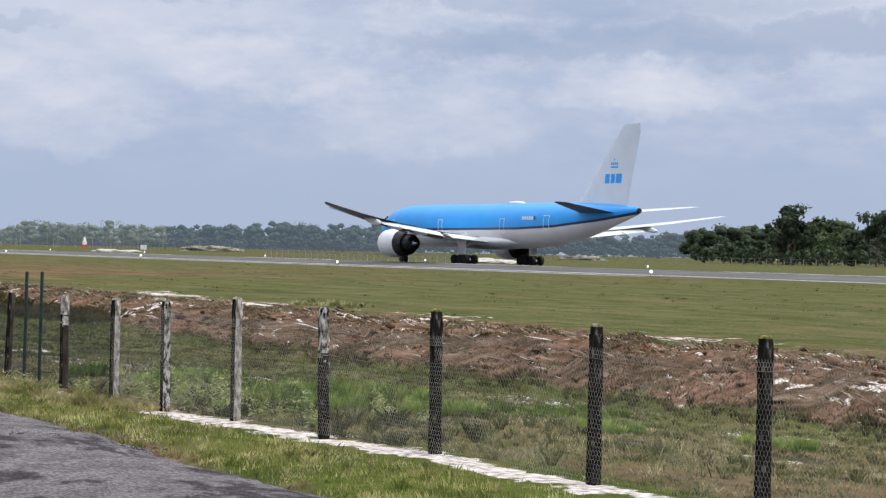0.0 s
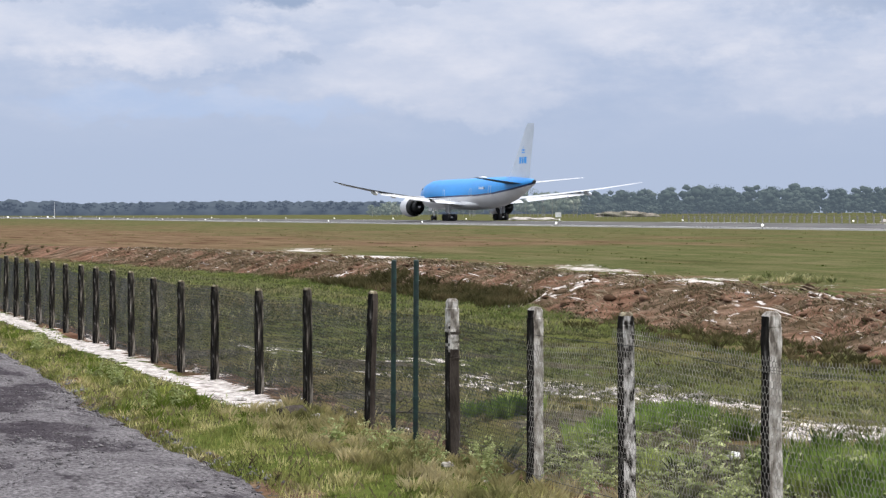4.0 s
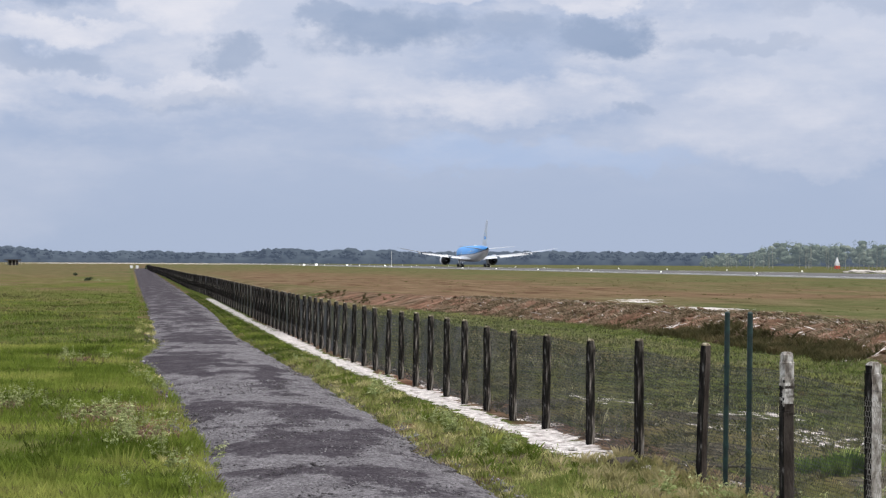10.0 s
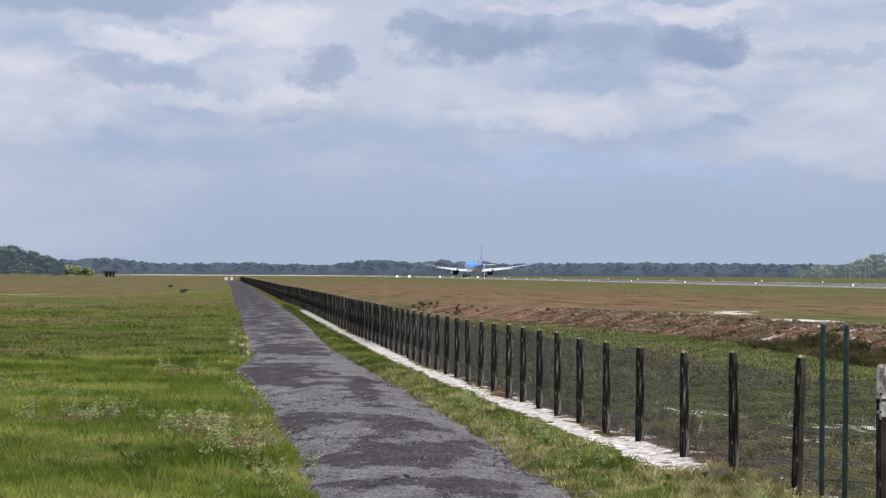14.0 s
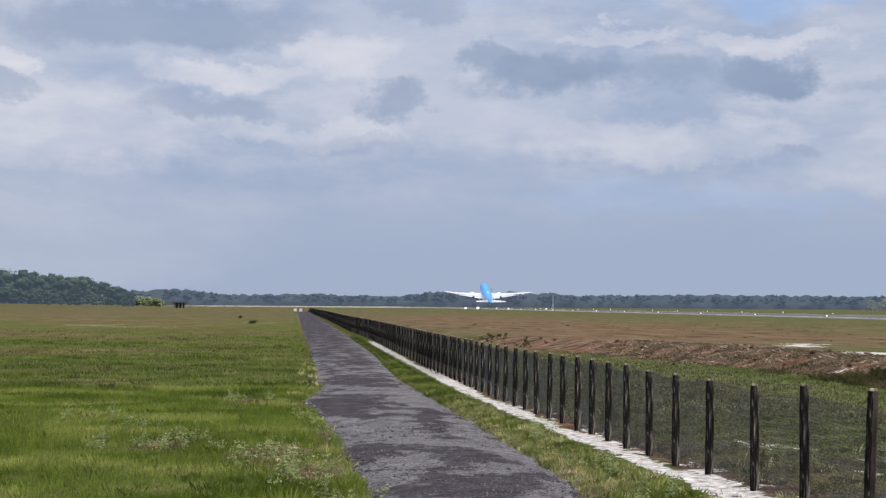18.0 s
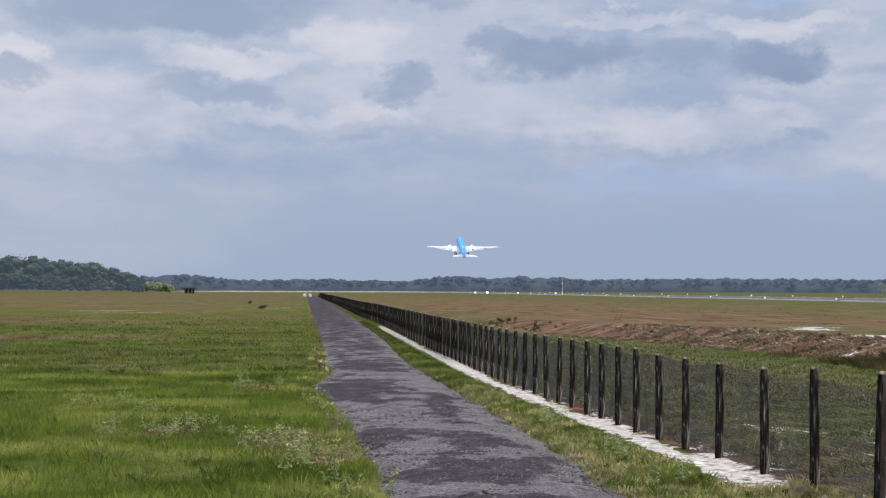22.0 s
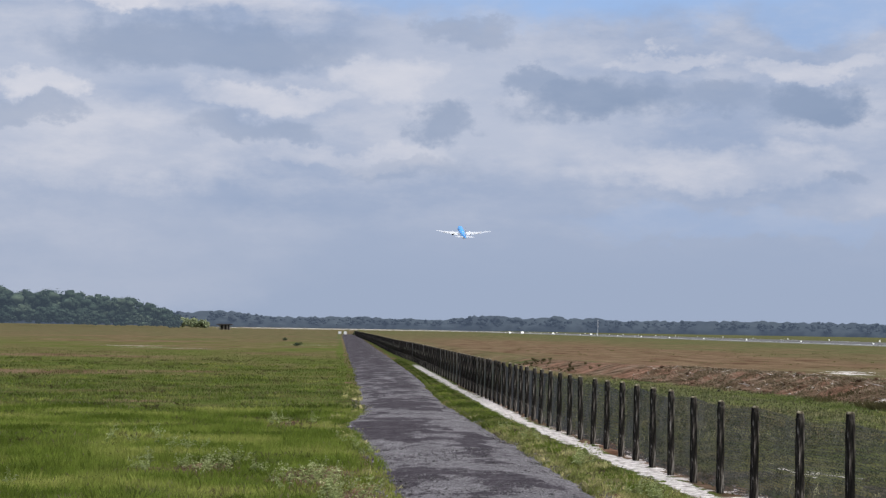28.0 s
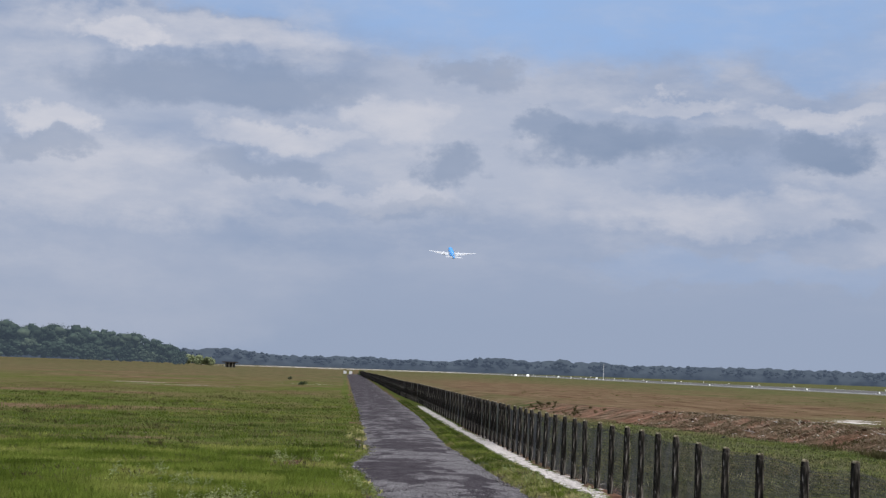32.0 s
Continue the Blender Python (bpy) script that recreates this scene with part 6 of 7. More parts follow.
def build_fuselage(plane):
    ys = sorted({*np.linspace(-31.9, 31.7, 64).tolist(), *[b[0] for b in BODY]})
    bys, bzs, ed = [(b[0], b[1]) for b in BODY][::-1], [(b[0], b[2]) for b in BODY][::-1], EDGE[::-1]

    def skin(arc, n):
        bm = bmesh.new()
        rows = []
        for y in ys:
            r, zc, ze = float(lerp_line(bys, y)), float(lerp_line(bzs, y)), float(lerp_line(ed, y))
            row = [bm.verts.new((r * math.cos(a), y, zc + r * math.sin(a))) for a in arc(r, zc, ze)]
            rows.append(row)
        for p, q in zip(rows, rows[1:]):
            for i in range(len(p) - 1):
                bm.faces.new((p[i], p[i + 1], q[i + 1], q[i]))
        return bm

    def ang(z, zc, r):
        return math.asin(max(-0.985, min(0.985, (z - zc) / r)))

    def upper(r, zc, ze):
        a = ang(ze, zc, r)
        return [a + (math.pi - 2 * a) * i / 28 for i in range(29)]

    def lower(r, zc, ze):
        a = ang(ze - 0.32, zc, r)
        return [math.pi - a + (math.pi + 2 * a) * i / 28 for i in range(29)]
    part("upper_fuselage", skin(upper, 28), AIR_BLUE, plane, "glossy sky-blue upper fuselage", True)
    part("lower_fuselage", skin(lower, 28), AIR_WHITE, plane, "white lower fuselage", True)
    for side in (0, 1):
        def stripe(r, zc, ze):
            a, b = ang(ze, zc, r), ang(ze - 0.32, zc, r)
            return [a + (b - a) * i / 3 for i in range(4)] if side == 0 else [math.pi - a + (a - b) * i / 3 for i in range(4)]
        part("cheatline", skin(stripe, 3), AIR_NAVY, plane, "navy stripe", True)
    # tail cone end, wing fairing, antenna hump
    part("exhaust_cone", bm_rod(bmesh.new(), (0, -31.85, 7.26), (0, -32.1, 7.27), 0.38, 0.28, 16), AIR_DARK, plane)
    bm = bmesh.new()
    bmesh.ops.create_uvsphere(bm, u_segments=24, v_segments=14, radius=1.0)
    bmesh.ops.transform(bm, matrix=Matrix.Translation((0, 1.5, 3.25)) @ Matrix.Diagonal((3.35, 11.5, 1.15, 1)), verts=bm.verts)
    part("wing_fairing", bm, AIR_WHITE, plane, smooth=True)
    bm = bmesh.new()
    bmesh.ops.create_uvsphere(bm, u_segments=16, v_segments=8, radius=1.0)
    bmesh.ops.transform(bm, matrix=Matrix.Translation((0, -4.5, 8.5)) @ Matrix.Diagonal((0.6, 2.0, 0.32, 1)), verts=bm.verts)
    part("antenna_dome", bm, AIR_WHITE, plane, smooth=True)
    # doors: thin proud frames, left and right
    for side in (-1, 1):
        for y, z, w, h in ((24.2, 5.3, 1.05, 1.9), (10.5, 5.3, 1.05, 1.9), (-5.5, 5.35, 1.05, 1.9), (-15.6, 5.75, 1.05, 1.9)):
            bm = bmesh.new()
            r = float(lerp_line(bys, y))
            zc = float(lerp_line(bzs, y))

            def out(yy, zz):
                return side * (math.sqrt(max(0.01, float(lerp_line(bys, yy)) ** 2 - (zz - float(lerp_line(bzs, yy))) ** 2)) + 0.015)
            for (ya, za, yb, zb) in ((y - w / 2, z - h / 2, y - w / 2, z + h / 2), (y + w / 2, z - h / 2, y + w / 2, z + h / 2), (y - w / 2, z + h / 2, y + w / 2, z + h / 2), (y - w / 2, z - h / 2, y + w / 2, z - h / 2)):
                for k in range(5):
                    y0, z0 = ya + (yb - ya) * k / 5, za + (zb - za) * k / 5
                    y1, z1 = ya + (yb - ya) * (k + 1) / 5, za + (zb - za) * (k + 1) / 5
                    bm_rod(bm, (out(y0, z0), y0, z0), (out(y1, z1), y1, z1), 0.035, n=4)
            part("door_outline", bm, AIR_WHITE, plane)
        # registration: plain bars
        for k in range(6):
            y0 = -10.4 - k * 0.55
            bm = bm_box(bmesh.new(), side * 3.04, y0 - 0.38, 6.15, side * 3.075, y0, 6.6)
            part("marking_bar", bm, AIR_WHITE if k < 5 else AIR_NAVY, plane)
    for side in (-1, 1):
        for k in range(3):
            bm = bmesh.new()
            y0 = 29.3 - k * 0.75
            r0, z0 = float(lerp_line(bys, y0)), float(lerp_line(bzs, y0))
            zz = z0 + r0 * 0.62
            xx = side * (math.sqrt(r0 * r0 - (zz - z0) ** 2) + 0.01)
            bmesh.ops.create_uvsphere(bm, u_segments=12, v_segments=6, radius=1.0)
            bmesh.ops.transform(bm, matrix=Matrix.Translation((xx, y0, zz)) @ Matrix.Diagonal((0.12, 0.32, 0.24, 1)), verts=bm.verts)
            part("cockpit_window", bm, GLASS_DARK, plane, smooth=True)


def half_depth(t, chord, thick):
    return thick * chord * (1.48 * math.sqrt(t) - 0.63 * t - 1.76 * t * t + 1.42 * t ** 3 - 0.5 * t ** 4)


def foil(chord, thick, n=10, upper=0.62):
    """The upper and the lower line of a section, y from 0 (leading) to -chord, and z."""
    up, dn = [], []
    for i in range(n + 1):
        t = (1 - math.cos(math.pi * i / n)) / 2
        th = half_depth(t, chord, thick)
        up.append((-t * chord, th * upper))
        dn.append((-t * chord, -th * (1 - upper)))
    return up, dn


def lofted_wing(name, stations, material, under, plane, side, label="", vertical=False):
    """stations: span, y of the leading edge, z, chord, thickness. The underside is a skin of its own."""
    made = None
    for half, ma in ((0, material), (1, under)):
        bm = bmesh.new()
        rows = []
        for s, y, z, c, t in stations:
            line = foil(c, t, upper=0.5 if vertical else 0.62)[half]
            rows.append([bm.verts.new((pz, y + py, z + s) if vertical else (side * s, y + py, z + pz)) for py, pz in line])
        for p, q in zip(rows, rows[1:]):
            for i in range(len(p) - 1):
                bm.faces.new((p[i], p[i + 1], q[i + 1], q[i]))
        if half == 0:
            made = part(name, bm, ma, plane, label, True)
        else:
            part("under_skin" if not vertical else "right_skin", bm, ma, made, "" if ma == material else "grey underside, darkened to carry its shade", True)
    return made


def nacelle(plane, side):
    cx, cz = side * 9.75, 2.75
    prof = [(13.6, 1.62), (13.75, 1.72), (13.5, 1.86), (12.6, 1.97), (11.0, 2.0), (9.5, 1.9), (8.2, 1.66), (7.9, 1.56)]

    def ring_set(pr, n=28):
        return [[Vector((cx + r * math.cos(6.28319 * i / n), y, cz + r * math.sin(6.28319 * i / n))) for i in range(n)] for y, r in pr]
    cowl = part("engine_cowling", bm_loft(bmesh.new(), ring_set(prof), False), AIR_WHITE, plane, "white engine cowling", True)
    part("inlet_lip", bm_loft(bmesh.new(), ring_set([(13.55, 1.56), (13.74, 1.64), (13.78, 1.70), (13.7, 1.78)]), False), AIR_METAL, cowl, smooth=True)
    part("bypass_duct", bm_loft(bmesh.new(), ring_set([(7.92, 1.54), (8.6, 1.50), (9.0, 1.46)]), False), AIR_DARK, cowl, smooth=True)
    part("exhaust_sleeve", bm_loft(bmesh.new(), ring_set([(9.4, 1.905), (8.3, 1.70), (7.85, 1.57), (7.8, 1.50)]), False), AIR_DARK, cowl, "dark exhaust sleeve", True)
    part("fan_disc", bm_rod(bmesh.new(), (cx, 12.4, cz), (cx, 12.6, cz), 1.6, n=24), AIR_DARK, cowl)
    part("core_nozzle", bm_loft(bmesh.new(), ring_set([(9.2, 1.40), (8.0, 1.32), (6.9, 1.06), (6.4, 0.96)]), True), AIR_DARK, cowl, "dark exhaust nozzle", True)
    part("exhaust_plug", bm_rod(bmesh.new(), (cx, 6.7, cz), (cx, 5.6, cz), 0.55, 0.08, 16), AIR_METAL, cowl)
    bm = bmesh.new()
    rings = [[Vector((cx + sx * w, y, z)) for sx, y, z in ((-1, y0, z0), (1, y0, z0), (1, y0, z1), (-1, y0, z1))] for y0, z0, z1, w in ((11.8, 4.3, 4.6, 0.12), (9.5, 4.2, 5.0, 0.22), (6.0, 3.9, 5.0, 0.22), (3.2, 4.4, 4.8, 0.1))]
    bm_loft(bm, rings)
    part("pylon", bm, AIR_WHITE, plane)


def wheel(bm, x, y, z, r, w):
    bm_rod(bm, (x - w / 2, y, z), (x + w / 2, y, z), r * 0.93, n=18)
    bm_rod(bm, (x - w * 0.34, y, z), (x + w * 0.34, y, z), r, n=18)


def main_gear(plane, side):
    """A six-wheel bogie on an oleo leg, with its door; pivots at the wing root. Built in its own space."""
    piv = Vector((side * 5.48, 0.0, 4.1))
    leg = part("main_gear_leg", bm_rod(bm_rod(bmesh.new(), (0, 0, 0.2), (0, 0, -1.9), 0.24, n=12), (0, 0, -1.8), (0, 0, -3.42), 0.16, n=12), AIR_GREY, plane)
    leg.matrix_basis = Matrix.Translation(piv)
    part("side_brace", bm_rod(bmesh.new(), (-side * 1.9, 0, -0.1), (0, 0, -1.9), 0.10, n=8), AIR_GREY, leg)
    part("drag_brace", bm_rod(bmesh.new(), (0, 1.9, -0.1), (0, 0, -1.9), 0.10, n=8), AIR_GREY, leg)
    part("bogie_beam", bm_box(bmesh.new(), -0.13, -1.6, -3.55, 0.13, 1.6, -3.28, 0.05), AIR_GREY, leg)
    part("gear_door", bm_box(bmesh.new(), side * 0.42, -1.0, -2.6, side * 0.48, 1.0, 0.0, 0.02), AIR_WHITE, leg)
    for y in (-1.45, 0, 1.45):
        for dx in (-0.7, 0.7):
            bm = bmesh.new()
            wheel(bm, dx, y, 0.67 - piv.z, 0.67, 0.5)
            part("tyre", bm, RUBBER, leg)
    return leg, piv


def nose_gear(plane):
    piv = Vector((0, 25.9, 3.0))
    leg = part("nose_gear_leg", bm_rod(bmesh.new(), (0, 0, 0.1), (0, 0, -2.4), 0.13, n=10), AIR_WHITE, plane)
    leg.matrix_basis = Matrix.Translation(piv)
    for dx in (-0.35, 0.35):
        bm = bmesh.new()
        wheel(bm, dx, 0, 0.54 - piv.z, 0.54, 0.38)
        part("tyre", bm, RUBBER, leg)
    for dx in (-0.7, 0.7):
        part("gear_door", bm_box(bmesh.new(), dx - 0.03, -0.9, -1.0, dx + 0.03, 1.3, 0.0, 0.015), AIR_WHITE, leg)
    part("landing_light", bm_rod(bmesh.new(), (0, 0.1, -1.2), (0, 0.3, -1.2), 0.14, n=12), LAMP_GLASS, leg)
    return leg, piv


# fin: height, y of the leading edge, z of its foot, chord, thickness
FIN = [(0, -18.0, 7.8, 11.6, 0.105), (1.6, -20.2, 7.8, 9.6, 0.10), (9.4, -27.4, 7.8, 4.5, 0.09), (10.4, -28.5, 7.8, 3.3, 0.08)]


def tail_badge(plane):
    """Blue badge on both sides of the fin, as plain shapes: a small crown of dots over three slanted blocks."""
    for side in (-1, 1):
        def fin_x(y, z):
            lead, chord, thick = (float(np.interp(z - 7.8, [f[0] for f in FIN], [f[k] for f in FIN])) for k in (1, 3, 4))
            return side * 0.5 * half_depth(min(0.98, max(0.02, (lead - y) / chord)), chord, thick)

        def slab(name, pts):
            bm = bmesh.new()
            lo = [bm.verts.new((fin_x(y, z) - side * 0.03, y, z)) for y, z in pts]
            hi = [bm.verts.new((fin_x(y, z) + side * 0.02, y, z)) for y, z in pts]
            n = len(pts)
            bm.faces.new(lo)
            bm.faces.new(hi[::-1])
            for i in range(n):
                bm.faces.new((lo[i], lo[(i + 1) % n], hi[(i + 1) % n], hi[i]))
            bmesh.ops.recalc_face_normals(bm, faces=bm.faces[:])
            part(name, bm, AIR_BLUE, plane, "plain blue badge shape")
        z0, z1 = 10.8, 12.0
        y = -24.9
        for w in (1.15, 0.95, 1.45):
            slab("tail_badge_block", [(y, z0), (y - w * 0.8, z0), (y - w * 0.8 - 0.12, z1), (y - 0.12, z1)])
            y -= w + 0.05
        slab("tail_badge_bar", [(-26.1, 12.75), (-27.5, 12.75), (-27.55, 12.95), (-26.15, 12.95)])
        for k in range(4):
            yy = -26.25 - 0.38 * k
            slab("tail_badge_dot", [(yy + 0.15 * math.cos(q * 0.785), 13.3 + 0.2 * math.sin(q * 0.785)) for q in range(8)])
        slab("tail_badge_dot", [(-26.85 + 0.13 * math.cos(q * 0.785), 13.8 + 0.16 * math.sin(q * 0.785)) for q in range(8)])


WINGS = []


def build_plane():
    plane = tagged(new("airliner"), "large twin-engined airliner, sky-blue above and white below, taking off", "aeroplane")
    build_fuselage(plane)
    for side in (-1, 1):
        wing = lofted_wing("wing", [(2.0, 14.2, 3.75, 13.8, 0.12), (5.0, 11.6, 3.95, 11.6, 0.12), (10.0, 7.4, 4.4, 8.0, 0.115), (18.0, 1.9, 5.35, 5.4, 0.10), (25.0, -2.9, 6.3, 3.8, 0.095), (30.0, -6.4, 7.15, 2.6, 0.09), (31.6, -8.0, 7.45, 1.7, 0.09), (32.4, -9.6, 7.62, 0.5, 0.09)], AIR_GREY, AIR_UNDER_SHADE, plane, side, "light grey swept wing")
        WINGS.append((wing, side))
        part("leading_edge_slat", bm_rod(bm_rod(bmesh.new(), (side * 10.6, 7.1, 4.40), (side * 18.0, 2.05, 5.28), 0.2, 0.14, 8), (side * 18.0, 2.05, 5.28), (side * 30.0, -6.25, 7.08), 0.14, 0.07, 8), AIR_METAL, wing)
        # flaps set for take-off
        for s0, s1, ya, yb, za, zb, c in ((3.2, 9.3, 0.3, -0.4, 3.75, 4.2, 2.6), (10.4, 21.5, -0.9, -3.7, 4.35, 5.7, 1.7)):
            bm = bmesh.new()
            bm_loft(bm, [[Vector((side * s, y, z + 0.05)), Vector((side * s, y - c * 0.5, z - 0.16)), Vector((side * s, y - c, z - 0.62)), Vector((side * s, y - c * 0.5, z - 0.32)), Vector((side * s, y, z - 0.22))] for s, y, z in ((s0, ya, za), (s1, yb, zb))])
            part("flap", bm, AIR_GREY, wing)
        for s, y, z in ((6.6, 2.0, 3.65), (13.6, -1.4, 4.35), (18.4, -3.0, 4.95), (22.6, -4.6, 5.5)):
            bm = bmesh.new()
            bmesh.ops.create_uvsphere(bm, u_segments=10, v_segments=8, radius=1.0)
            bmesh.ops.transform(bm, matrix=Matrix.Translation((side * s, y, z)) @ Euler((radians(8), 0, 0)).to_matrix().to_4x4() @ Matrix.Diagonal((0.27, 2.3, 0.42, 1)), verts=bm.verts)
            part("flap_track_fairing", bm, AIR_WHITE, wing, smooth=True)
        nacelle(plane, side)
        lofted_wing("tailplane", [(0.6, -20.6, 7.0, 7.4, 0.10), (3.0, -22.4, 7.25, 6.2, 0.10), (10.0, -27.9, 8.0, 2.9, 0.09), (10.75, -28.9, 8.08, 1.6, 0.08)], AIR_GREY, AIR_UNDER_SHADE, plane, side, "light grey tailplane")
    lofted_wing("tail_fin", FIN, AIR_FIN_SHADE, AIR_FIN_SHADE, plane, 1, "tall white tail fin", True)
    tail_badge(plane)
    gears = [main_gear(plane, -1), main_gear(plane, 1), nose_gear(plane)]
    return plane, gears


PLANE, GEARS = build_plane()


# ---------------------------------------------------------------- small things of the airfield
def build_bird():
    bird = tagged(new("bird"), "small dark bird darting low over the grass", "bird")
    feathers = mat("dark_feathers", [(0.02, 0.018, 0.016), (0.05, 0.045, 0.04)], 0.8, 20.0, 90)
    prof = [(-0.06, 0.004), (-0.04, 0.014), (0.0, 0.021), (0.03, 0.018), (0.045, 0.013), (0.06, 0.014), (0.07, 0.008), (0.082, 0.001)]
    part("body", bm_loft(bmesh.new(), [[Vector((r * math.cos(a * 0.7854), y, r * math.sin(a * 0.7854))) for a in range(8)] for y, r in prof]), feathers, bird, smooth=True)
    for side in (-1, 1):
        V = [(side * x, y, z) for x, y, z in ((0.012, 0.035, 0.012), (0.012, -0.012, 0.012), (0.07, -0.02, 0.045), (0.075, 0.03, 0.047), (0.14, -0.035, 0.03), (0.013, 0.03, 0.007), (0.072, 0.0, 0.041))]
        mesh_ob("wing", V, [(0, 1, 2, 3), (3, 2, 4), (0, 3, 6, 5), (5, 6, 2, 1)], feathers, bird)
    mesh_ob("tail", [(-0.008, -0.055, 0.003), (0.008, -0.055, 0.003), (0.022, -0.11, 0.004), (-0.022, -0.11, 0.004), (0, -0.08, 0.010)], [(0, 1, 4), (1, 2, 4), (2, 3, 4), (3, 0, 4)], feathers, bird)
    return bird


BIRD = build_bird()


def edge_light():
    ob = new("runway_light")
    part("stem", bm_rod(bmesh.new(), (0, 0, -0.2), (0, 0, 0.28), 0.05, n=8), GREY_METAL, ob)
    bm = bmesh.new()
    bmesh.ops.create_uvsphere(bm, u_segments=12, v_segments=8, radius=0.15)
    bmesh.ops.translate(bm, verts=bm.verts, vec=(0, 0, 0.45))
    part("lamp_head", bm, LAMP_GLASS, ob, "white lit lamp head", True)
    return tagged(ob, "white runway edge light on a short stem", "light", "runway edge lights")


def build_airfield_things():
    src = edge_light()
    src.matrix_basis = pose(102.2, 127, 0.0)
    for k in range(32):
        y = 60 * k - 53 + 0
        if y != 127:
            copy_thing(src, pose(102.2, y, float(ground_z(102.2, y)) + 0.02))
        copy_thing(src, pose(157.6, y + 12, float(ground_z(157.6, y)) + 0.02))
    fence = tagged(new("fence"), "row of pale posts beyond the runway", "fence")
    one = part("post", bm_box(bmesh.new(), -0.10, -0.10, -0.3, 0.10, 0.10, 1.2, 0.02), SHOULDER, fence)
    one.matrix_basis = pose(171, 272, float(ground_z(171, 272)))
    for k in range(1, 30):
        ob = new("post", one.data)
        ob.parent = fence
        ob.matrix_basis = pose(171, 272 + 2.55 * k, float(ground_z(171, 272 + 2.55 * k)))
    for z in (0.6, 1.1):
        part("rail", bm_box(bmesh.new(), 170.97, 272, z - 0.03, 171.03, 346, z + 0.03), GREY_METAL, fence)
    # red and white marker tower
    def at(az, dist):
        return dist * math.sin(radians(az)), dist * math.cos(radians(az))
    x, y = at(20.77, 980)
    ob = new("marker_tower")
    part("base_block", bm_box(bmesh.new(), -0.9, -0.9, -0.3, 0.9, 0.9, 1.3, 0.05), RED_PAINT, ob, "red base")
    part("mid_block", bm_box(bmesh.new(), -0.8, -0.8, 1.3, 0.8, 0.8, 2.6, 0.05), WHITE_PAINT, ob, "white band")
    part("top_cone", bm_rod(bmesh.new(), (0, 0, 2.6), (0, 0, 4.6), 0.75, 0.25, 12), WHITE_PAINT, ob)
    part("cross_arm", bm_box(bmesh.new(), -2.6, -0.08, 2.9, 2.6, 0.08, 3.05, 0.02), GREY_METAL, ob)
    ob.matrix_basis = pose(x, y, 0) @ Matrix.Scale(1.25, 4)
    tagged(ob, "small red and white marker tower beside the runway", "tower")
    x, y = at(22.54, 560)
    ob = new("airfield_sign")
    part("panel", bm_box(bmesh.new(), -0.9, -0.12, 0.6, 0.9, 0.12, 2.0, 0.03), WHITE_PAINT, ob)
    for dx in (-0.6, 0.6):
        part("leg", bm_rod(bmesh.new(), (dx, 0, -0.2), (dx, 0, 0.65), 0.05, n=8), GREY_METAL, ob)
    ob.matrix_basis = pose(x, y, 0, 0, 0, -20)
    tagged(ob, "white airfield sign board on two legs", "sign")
    x, y = at(-3.89, 820)
    ob = new("shelter")
    part("back_wall", bm_box(bmesh.new(), -2.2, 0.9, 0, 2.2, 1.05, 2.0), DARK_WOOD, ob)
    for sx in (-2.2, 2.1):
        part("side_wall", bm_box(bmesh.new(), sx, -0.9, 0, sx + 0.1, 0.9, 2.0), GREY_METAL, ob)
    for sx in (-2.1, -0.6, 0.9):
        part("front_panel", bm_box(bmesh.new(), sx, -0.95, 0, sx + 0.55, -0.9, 2.0), EARTH_PINK, ob)
    for sx in (-3.2, 3.1):
        part("roof_post", bm_box(bmesh.new(), sx, -1.2, 0, sx + 0.1, -1.1, 2.0), GREY_METAL, ob)
    part("roof", bm_box(bmesh.new(), -3.4, -1.4, 2.0, 3.4, 1.3, 2.45, 0.03), DARK_WOOD, ob)
    ob.matrix_basis = pose(x, y, 0)
    tagged(ob, "small dark open shelter in the far field", "shelter")
    for az, d in ((-0.42, 520), (-0.25, 524)):
        x, y = at(az, d)
        ob = tagged(part("barrier_block", bm_box(bmesh.new(), -0.4, -0.25, -0.1, 0.4, 0.25, 0.75, 0.06), WHITE_PAINT, None), "white concrete block at the end of the track", "barrier", "track end blocks")
        ob.matrix_basis = pose(x, y, 0)
    for az, d, s in ((5.12, 950, 0.62), (4.75, 960, 0.5), (6.05, 940, 0.4), (7.2, 930, 0.36)):
        x, y = at(az, d)
        ob = new("approach_light_box")
        part("box", bm_box(bmesh.new(), -s, -0.4, 0.3, s, 0.4, 0.3 + 1.5 * s, 0.06), LAMP_GLASS, ob, "white lit face")
        part("foot", bm_box(bmesh.new(), -s * 0.6, -0.3, -0.2, s * 0.6, 0.3, 0.32, 0.02), GREY_METAL, ob)
        ob.matrix_basis = pose(x, y, 0)
        tagged(ob, "white lit light box in the far airfield grass", "light", "approach lights")
    x, y = at(7.4, 930)
    tagged(part("mast", bm_rod(bmesh.new(), (x, y, -0.5), (x, y, 7.5), 0.14, 0.08, 8), WHITE_PAINT, None), "thin pale mast in the far airfield", "mast")
    # heaps of sand beyond the runway
    for az, d, w, h, ma, lab in ((21.4, 500, 3.6, 0.7, SAND, "white sand heap"), (22.1, 490, 3.4, 0.6, SAND, "white sand heap"), (33.0, 330, 5.2, 0.75, SAND, "white sand heap"), (33.8, 328, 3.5, 0.6, SAND, "white sand heap"),
                                 (24.6, 820, 13.0, 2.2, EARTH_PINK, "low pale scrubby earth mound"), (36.0, 640, 8, 1.6, EARTH_PINK, "low pale scrubby earth mound")):
        x, y = at(az, d)
        bm = bmesh.new()
        bmesh.ops.create_icosphere(bm, subdivisions=4, radius=1.0)
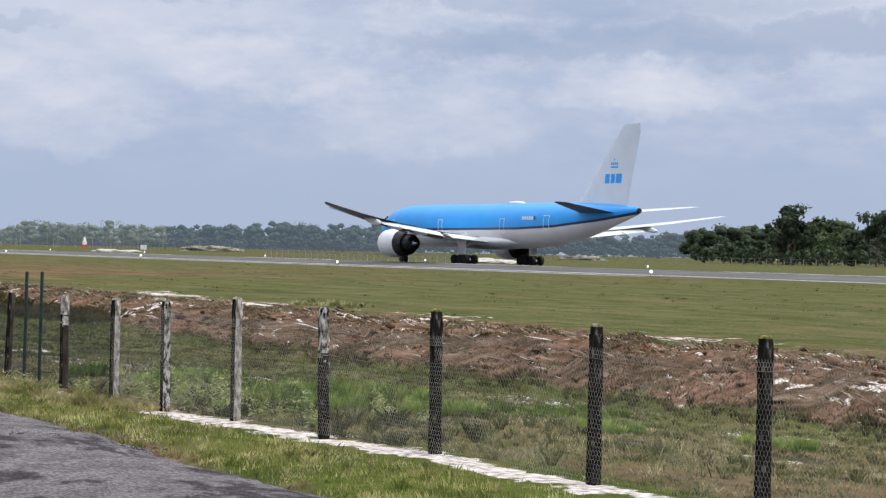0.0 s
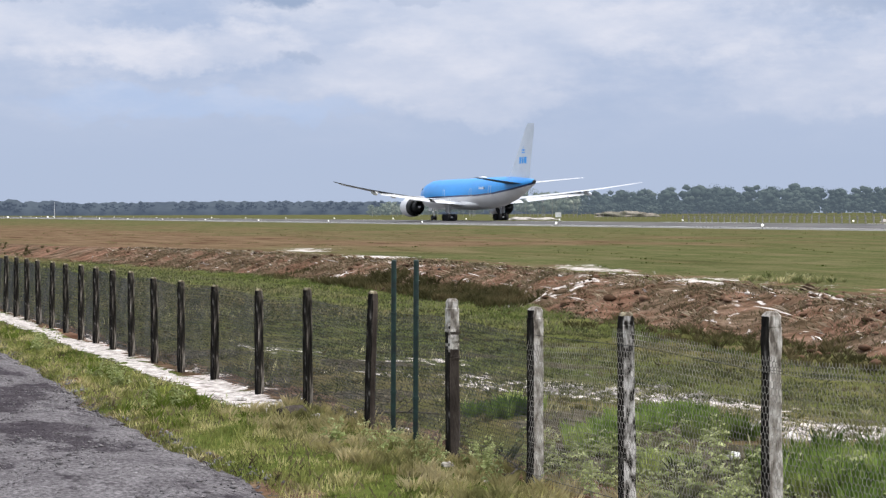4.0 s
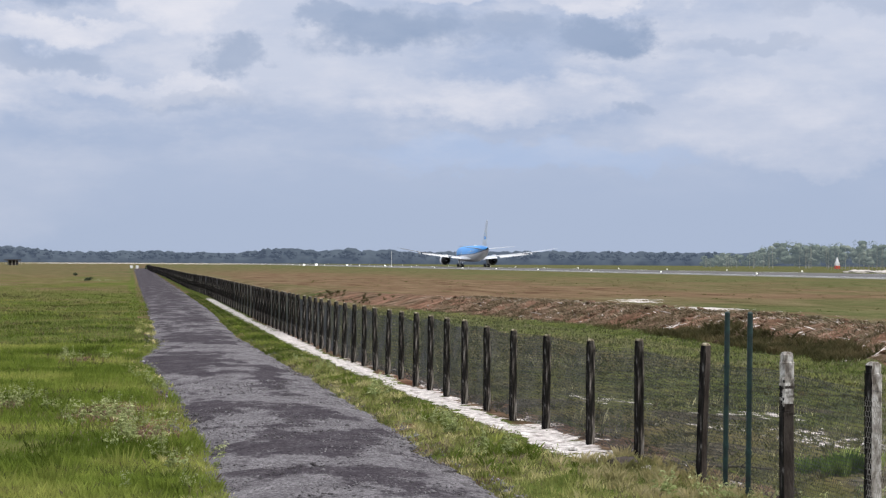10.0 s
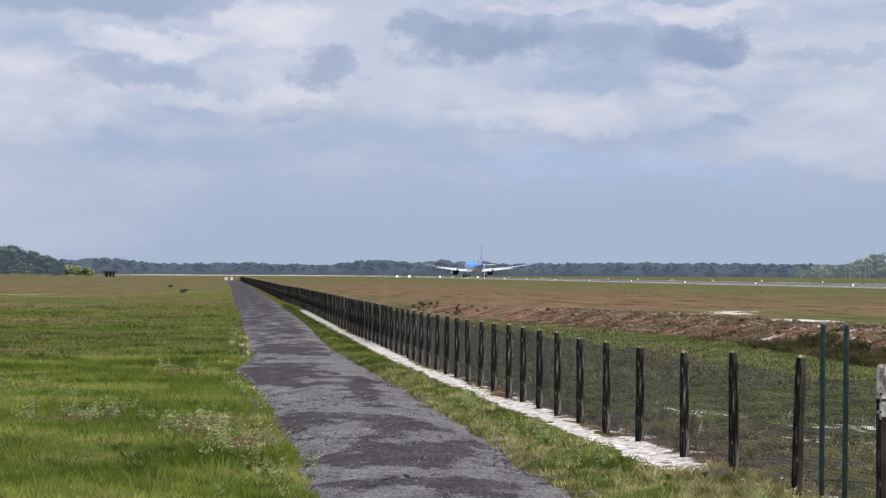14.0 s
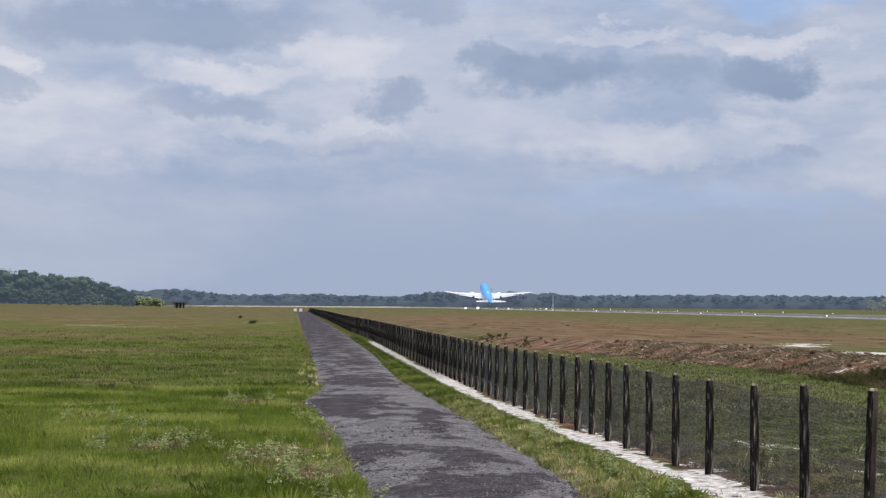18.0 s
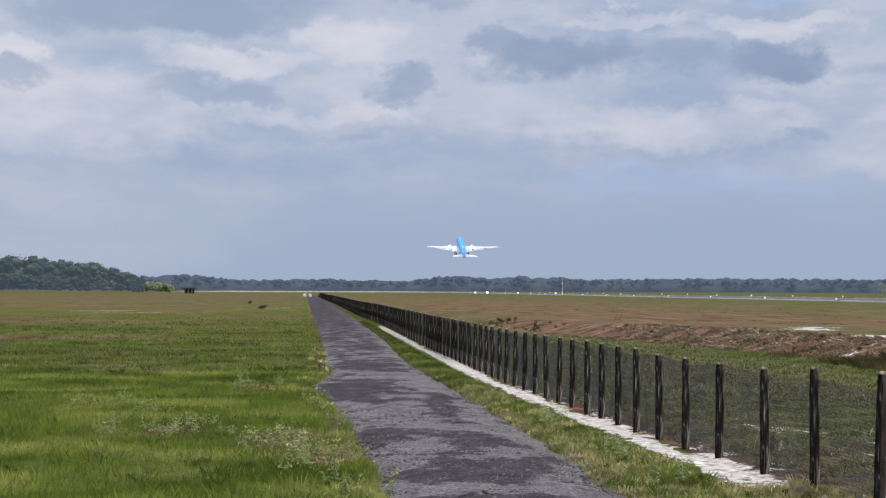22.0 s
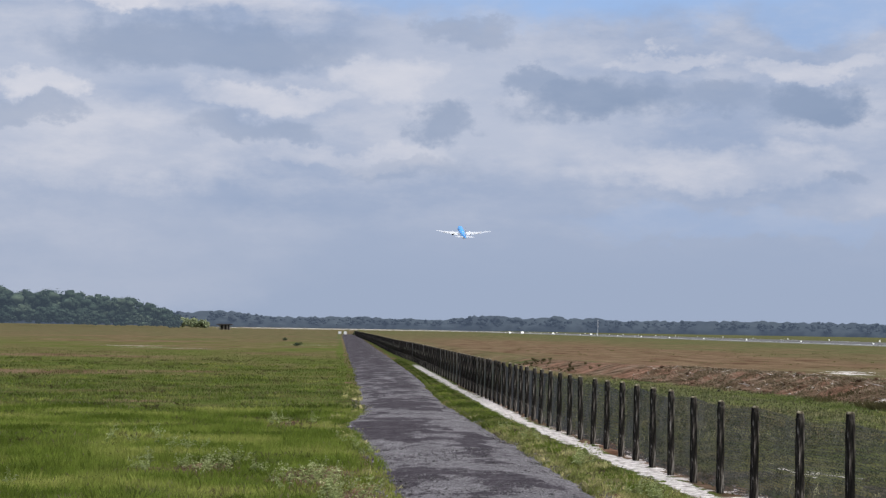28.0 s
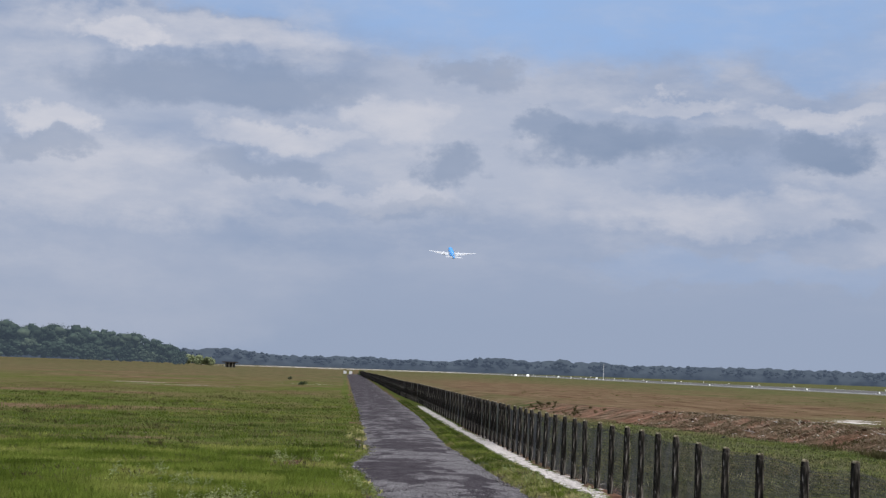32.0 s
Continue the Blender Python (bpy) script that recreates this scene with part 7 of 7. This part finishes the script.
        for v in bm.verts:
            k = noise.noise(v.co * 2.3 + Vector((az, 0, 0))) * 0.35 + noise.noise(v.co * 6 + Vector((0, az, 0))) * 0.15
            v.co = Vector((v.co.x * w * (1 + k), v.co.y * w * 0.5 * (1 + k), max(-0.2, v.co.z * h * (1 + 1.2 * k))))
        ob = tagged(part("earth_mound", bm, ma, None, smooth=True), lab + " beyond the runway", "heap", "heaps of earth")
        ob.matrix_basis = pose(x, y, 0, 0, 0, -az)
    # far perimeter fence
    far = tagged(new("far_fence"), "distant wire fence with many thin posts", "fence")
    bm = bmesh.new()
    bm_box(bm, -0.05, -0.05, -0.2, 0.05, 0.05, 1.9)
    src = part("far_post", bm, WIRE, far)
    src.matrix_basis = pose(250, 60, 0)
    for k in range(1, 170):
        ob = new("far_post", src.data)
        ob.parent = far
        ob.matrix_basis = pose(250, 60 + 3.6 * k, 0)
    for z in (0.6, 1.2, 1.85):
        part("strand_wire", bm_box(bmesh.new(), 249.98, 60, z, 250.02, 672, z + 0.03), WIRE, far)


build_airfield_things()
build_trees()
build_shrubs()
build_grass()
build_tufts()
clods("earth_clods", 4200, 31, -3.1, 2.0, 0.7, CLOD, "crumbled red-brown earth clods on the bank", 0.036)
clods("sandy_clods", 170, 32, -2.8, 1.5, 0.8, SAND, "pale sandy lumps on the bank", 0.026)
weeds()
build_litter()
build_clumps()
build_gravel()
build_green_posts()
build_fence()


# the start of the take-off run: seconds, metres along the runway
RUN_T, RUN_Y = (0, 0.5, 1, 1.5, 2, 2.5, 3), (210.2, 224.7, 239.3, 253.9, 267.7, 281.7, 299)


def motions():
    rows = []

    def track(t):
        if t < 3:
            return float(np.interp(t, RUN_T, RUN_Y))
        return 134 + 52 * t + 0.92 * t * t if t <= 15 else 134 + 780 + 207 + 80 * (t - 15)
    # seconds, side, height, pitch, heading (to the left), bank
    air = [(0, 140, 0.21, 0, 0, 0), (3, 130, 0.34, 0, 0, 0), (13.5, 130, 0.34, 0, 0, 0), (14.5, 130, 0.34, 2.5, 0, 0), (15.5, 129.8, 0.4, 7, 0, 0), (16.5, 129.3, 1.2, 11, 0, 0), (17.5, 128.7, 3.0, 13.3, 0, 0), (18, 128.5, 4.4, 14.0, 0, 0),
           (19, 128.7, 9.4, 14.5, 0, 0), (20, 128.3, 16.0, 16, 0.5, 0), (21, 127.8, 24.2, 18, 1.0, 0), (22, 127.6, 34.0, 19.5, 1.3, 0), (23, 126.8, 46.2, 19.5, 1.8, 0), (24, 127.4, 58.4, 19.0, 2.3, -1), (25, 127.7, 71.0, 18.2, 3.0, -1),
           (26.5, 126, 90, 17, 3.2, 0), (28, 122.5, 107.0, 16, 3.5, 0), (29, 120.2, 117.5, 16, 3.9, 0), (30, 118.6, 129.0, 17, 4.2, 1), (31, 117, 141.0, 17.5, 4.0, 1), (32, 116.5, 150.5, 17.5, 3.5, 1.4)]
    for t, x, z, pitch, left, bank in air:
        rows.append((t, pose(x, track(t), z, pitch, bank, left)))
    full = []
    for t in np.arange(0, 32.01, 0.5):
        a = [np.interp(t, [r[0] for r in air], [r[k] for r in air]) for k in range(1, 6)]
        full.append((float(t), pose(float(a[0]), track(float(t)), float(a[1]), float(a[2]), float(a[4]), float(a[3]))))
    walk(PLANE, full)
    # the wings bend upwards as they take the load
    for wing, side in WINGS:
        root = Vector((side * 3.0, 0, 4.0))
        walk(wing, [(t, Matrix.Translation(root) @ pose(0, 0, 0, 0, -side * up, 0) @ Matrix.Translation(-root)) for t, up in ((0, 0), (13, 0.3), (15.5, 2.4), (17.5, 5.2), (32, 5.4))])
    # a small bird darts up out of the grass and down again
    hop = [(7.7, 19.19, 56.85, 1.87), (7.8, 18.54, 57.06, 3.24), (7.9, 17.85, 57.28, 4.32), (8.0, 16.65, 57.64, 5.06), (8.1, 15.45, 57.98, 5.17), (8.2, 14.23, 58.29, 4.65), (8.3, 13.03, 58.57, 3.62), (8.4, 11.88, 58.81, 2.10)]
    rest = [(0, hop[0]), (7.6, hop[0])]
    rows = [(t, pose(p[1] + 0.3, p[2], 0.05, 0, 0, 95)) for t, p in rest]
    rows += [(t, pose(x, y, max(z, 0.06), 0, 0, 95)) for t, x, y, z in hop]
    rows += [(t, pose(hop[-1][1] - 0.4, hop[-1][2], 0.05, 0, 0, 95)) for t in (8.5, 32)]
    walk(BIRD, rows)
    for (leg, piv), side in zip(GEARS, (-1, 1, 0)):
        fold = []
        for t, f in ((0, 0), (22.2, 0), (23.2, 0.3), (24.2, 0.65), (25.4, 1), (32, 1)):
            if side:
                turn = pose(0, 0, 0, 0, side * 84 * f, 0)
            else:
                turn = pose(0, 0, 0, 85 * f, 0, 0)
            fold.append((t, Matrix.Translation(piv + Vector((0, 0, 0.4 * f))) @ turn))
        walk(leg, fold)


motions()
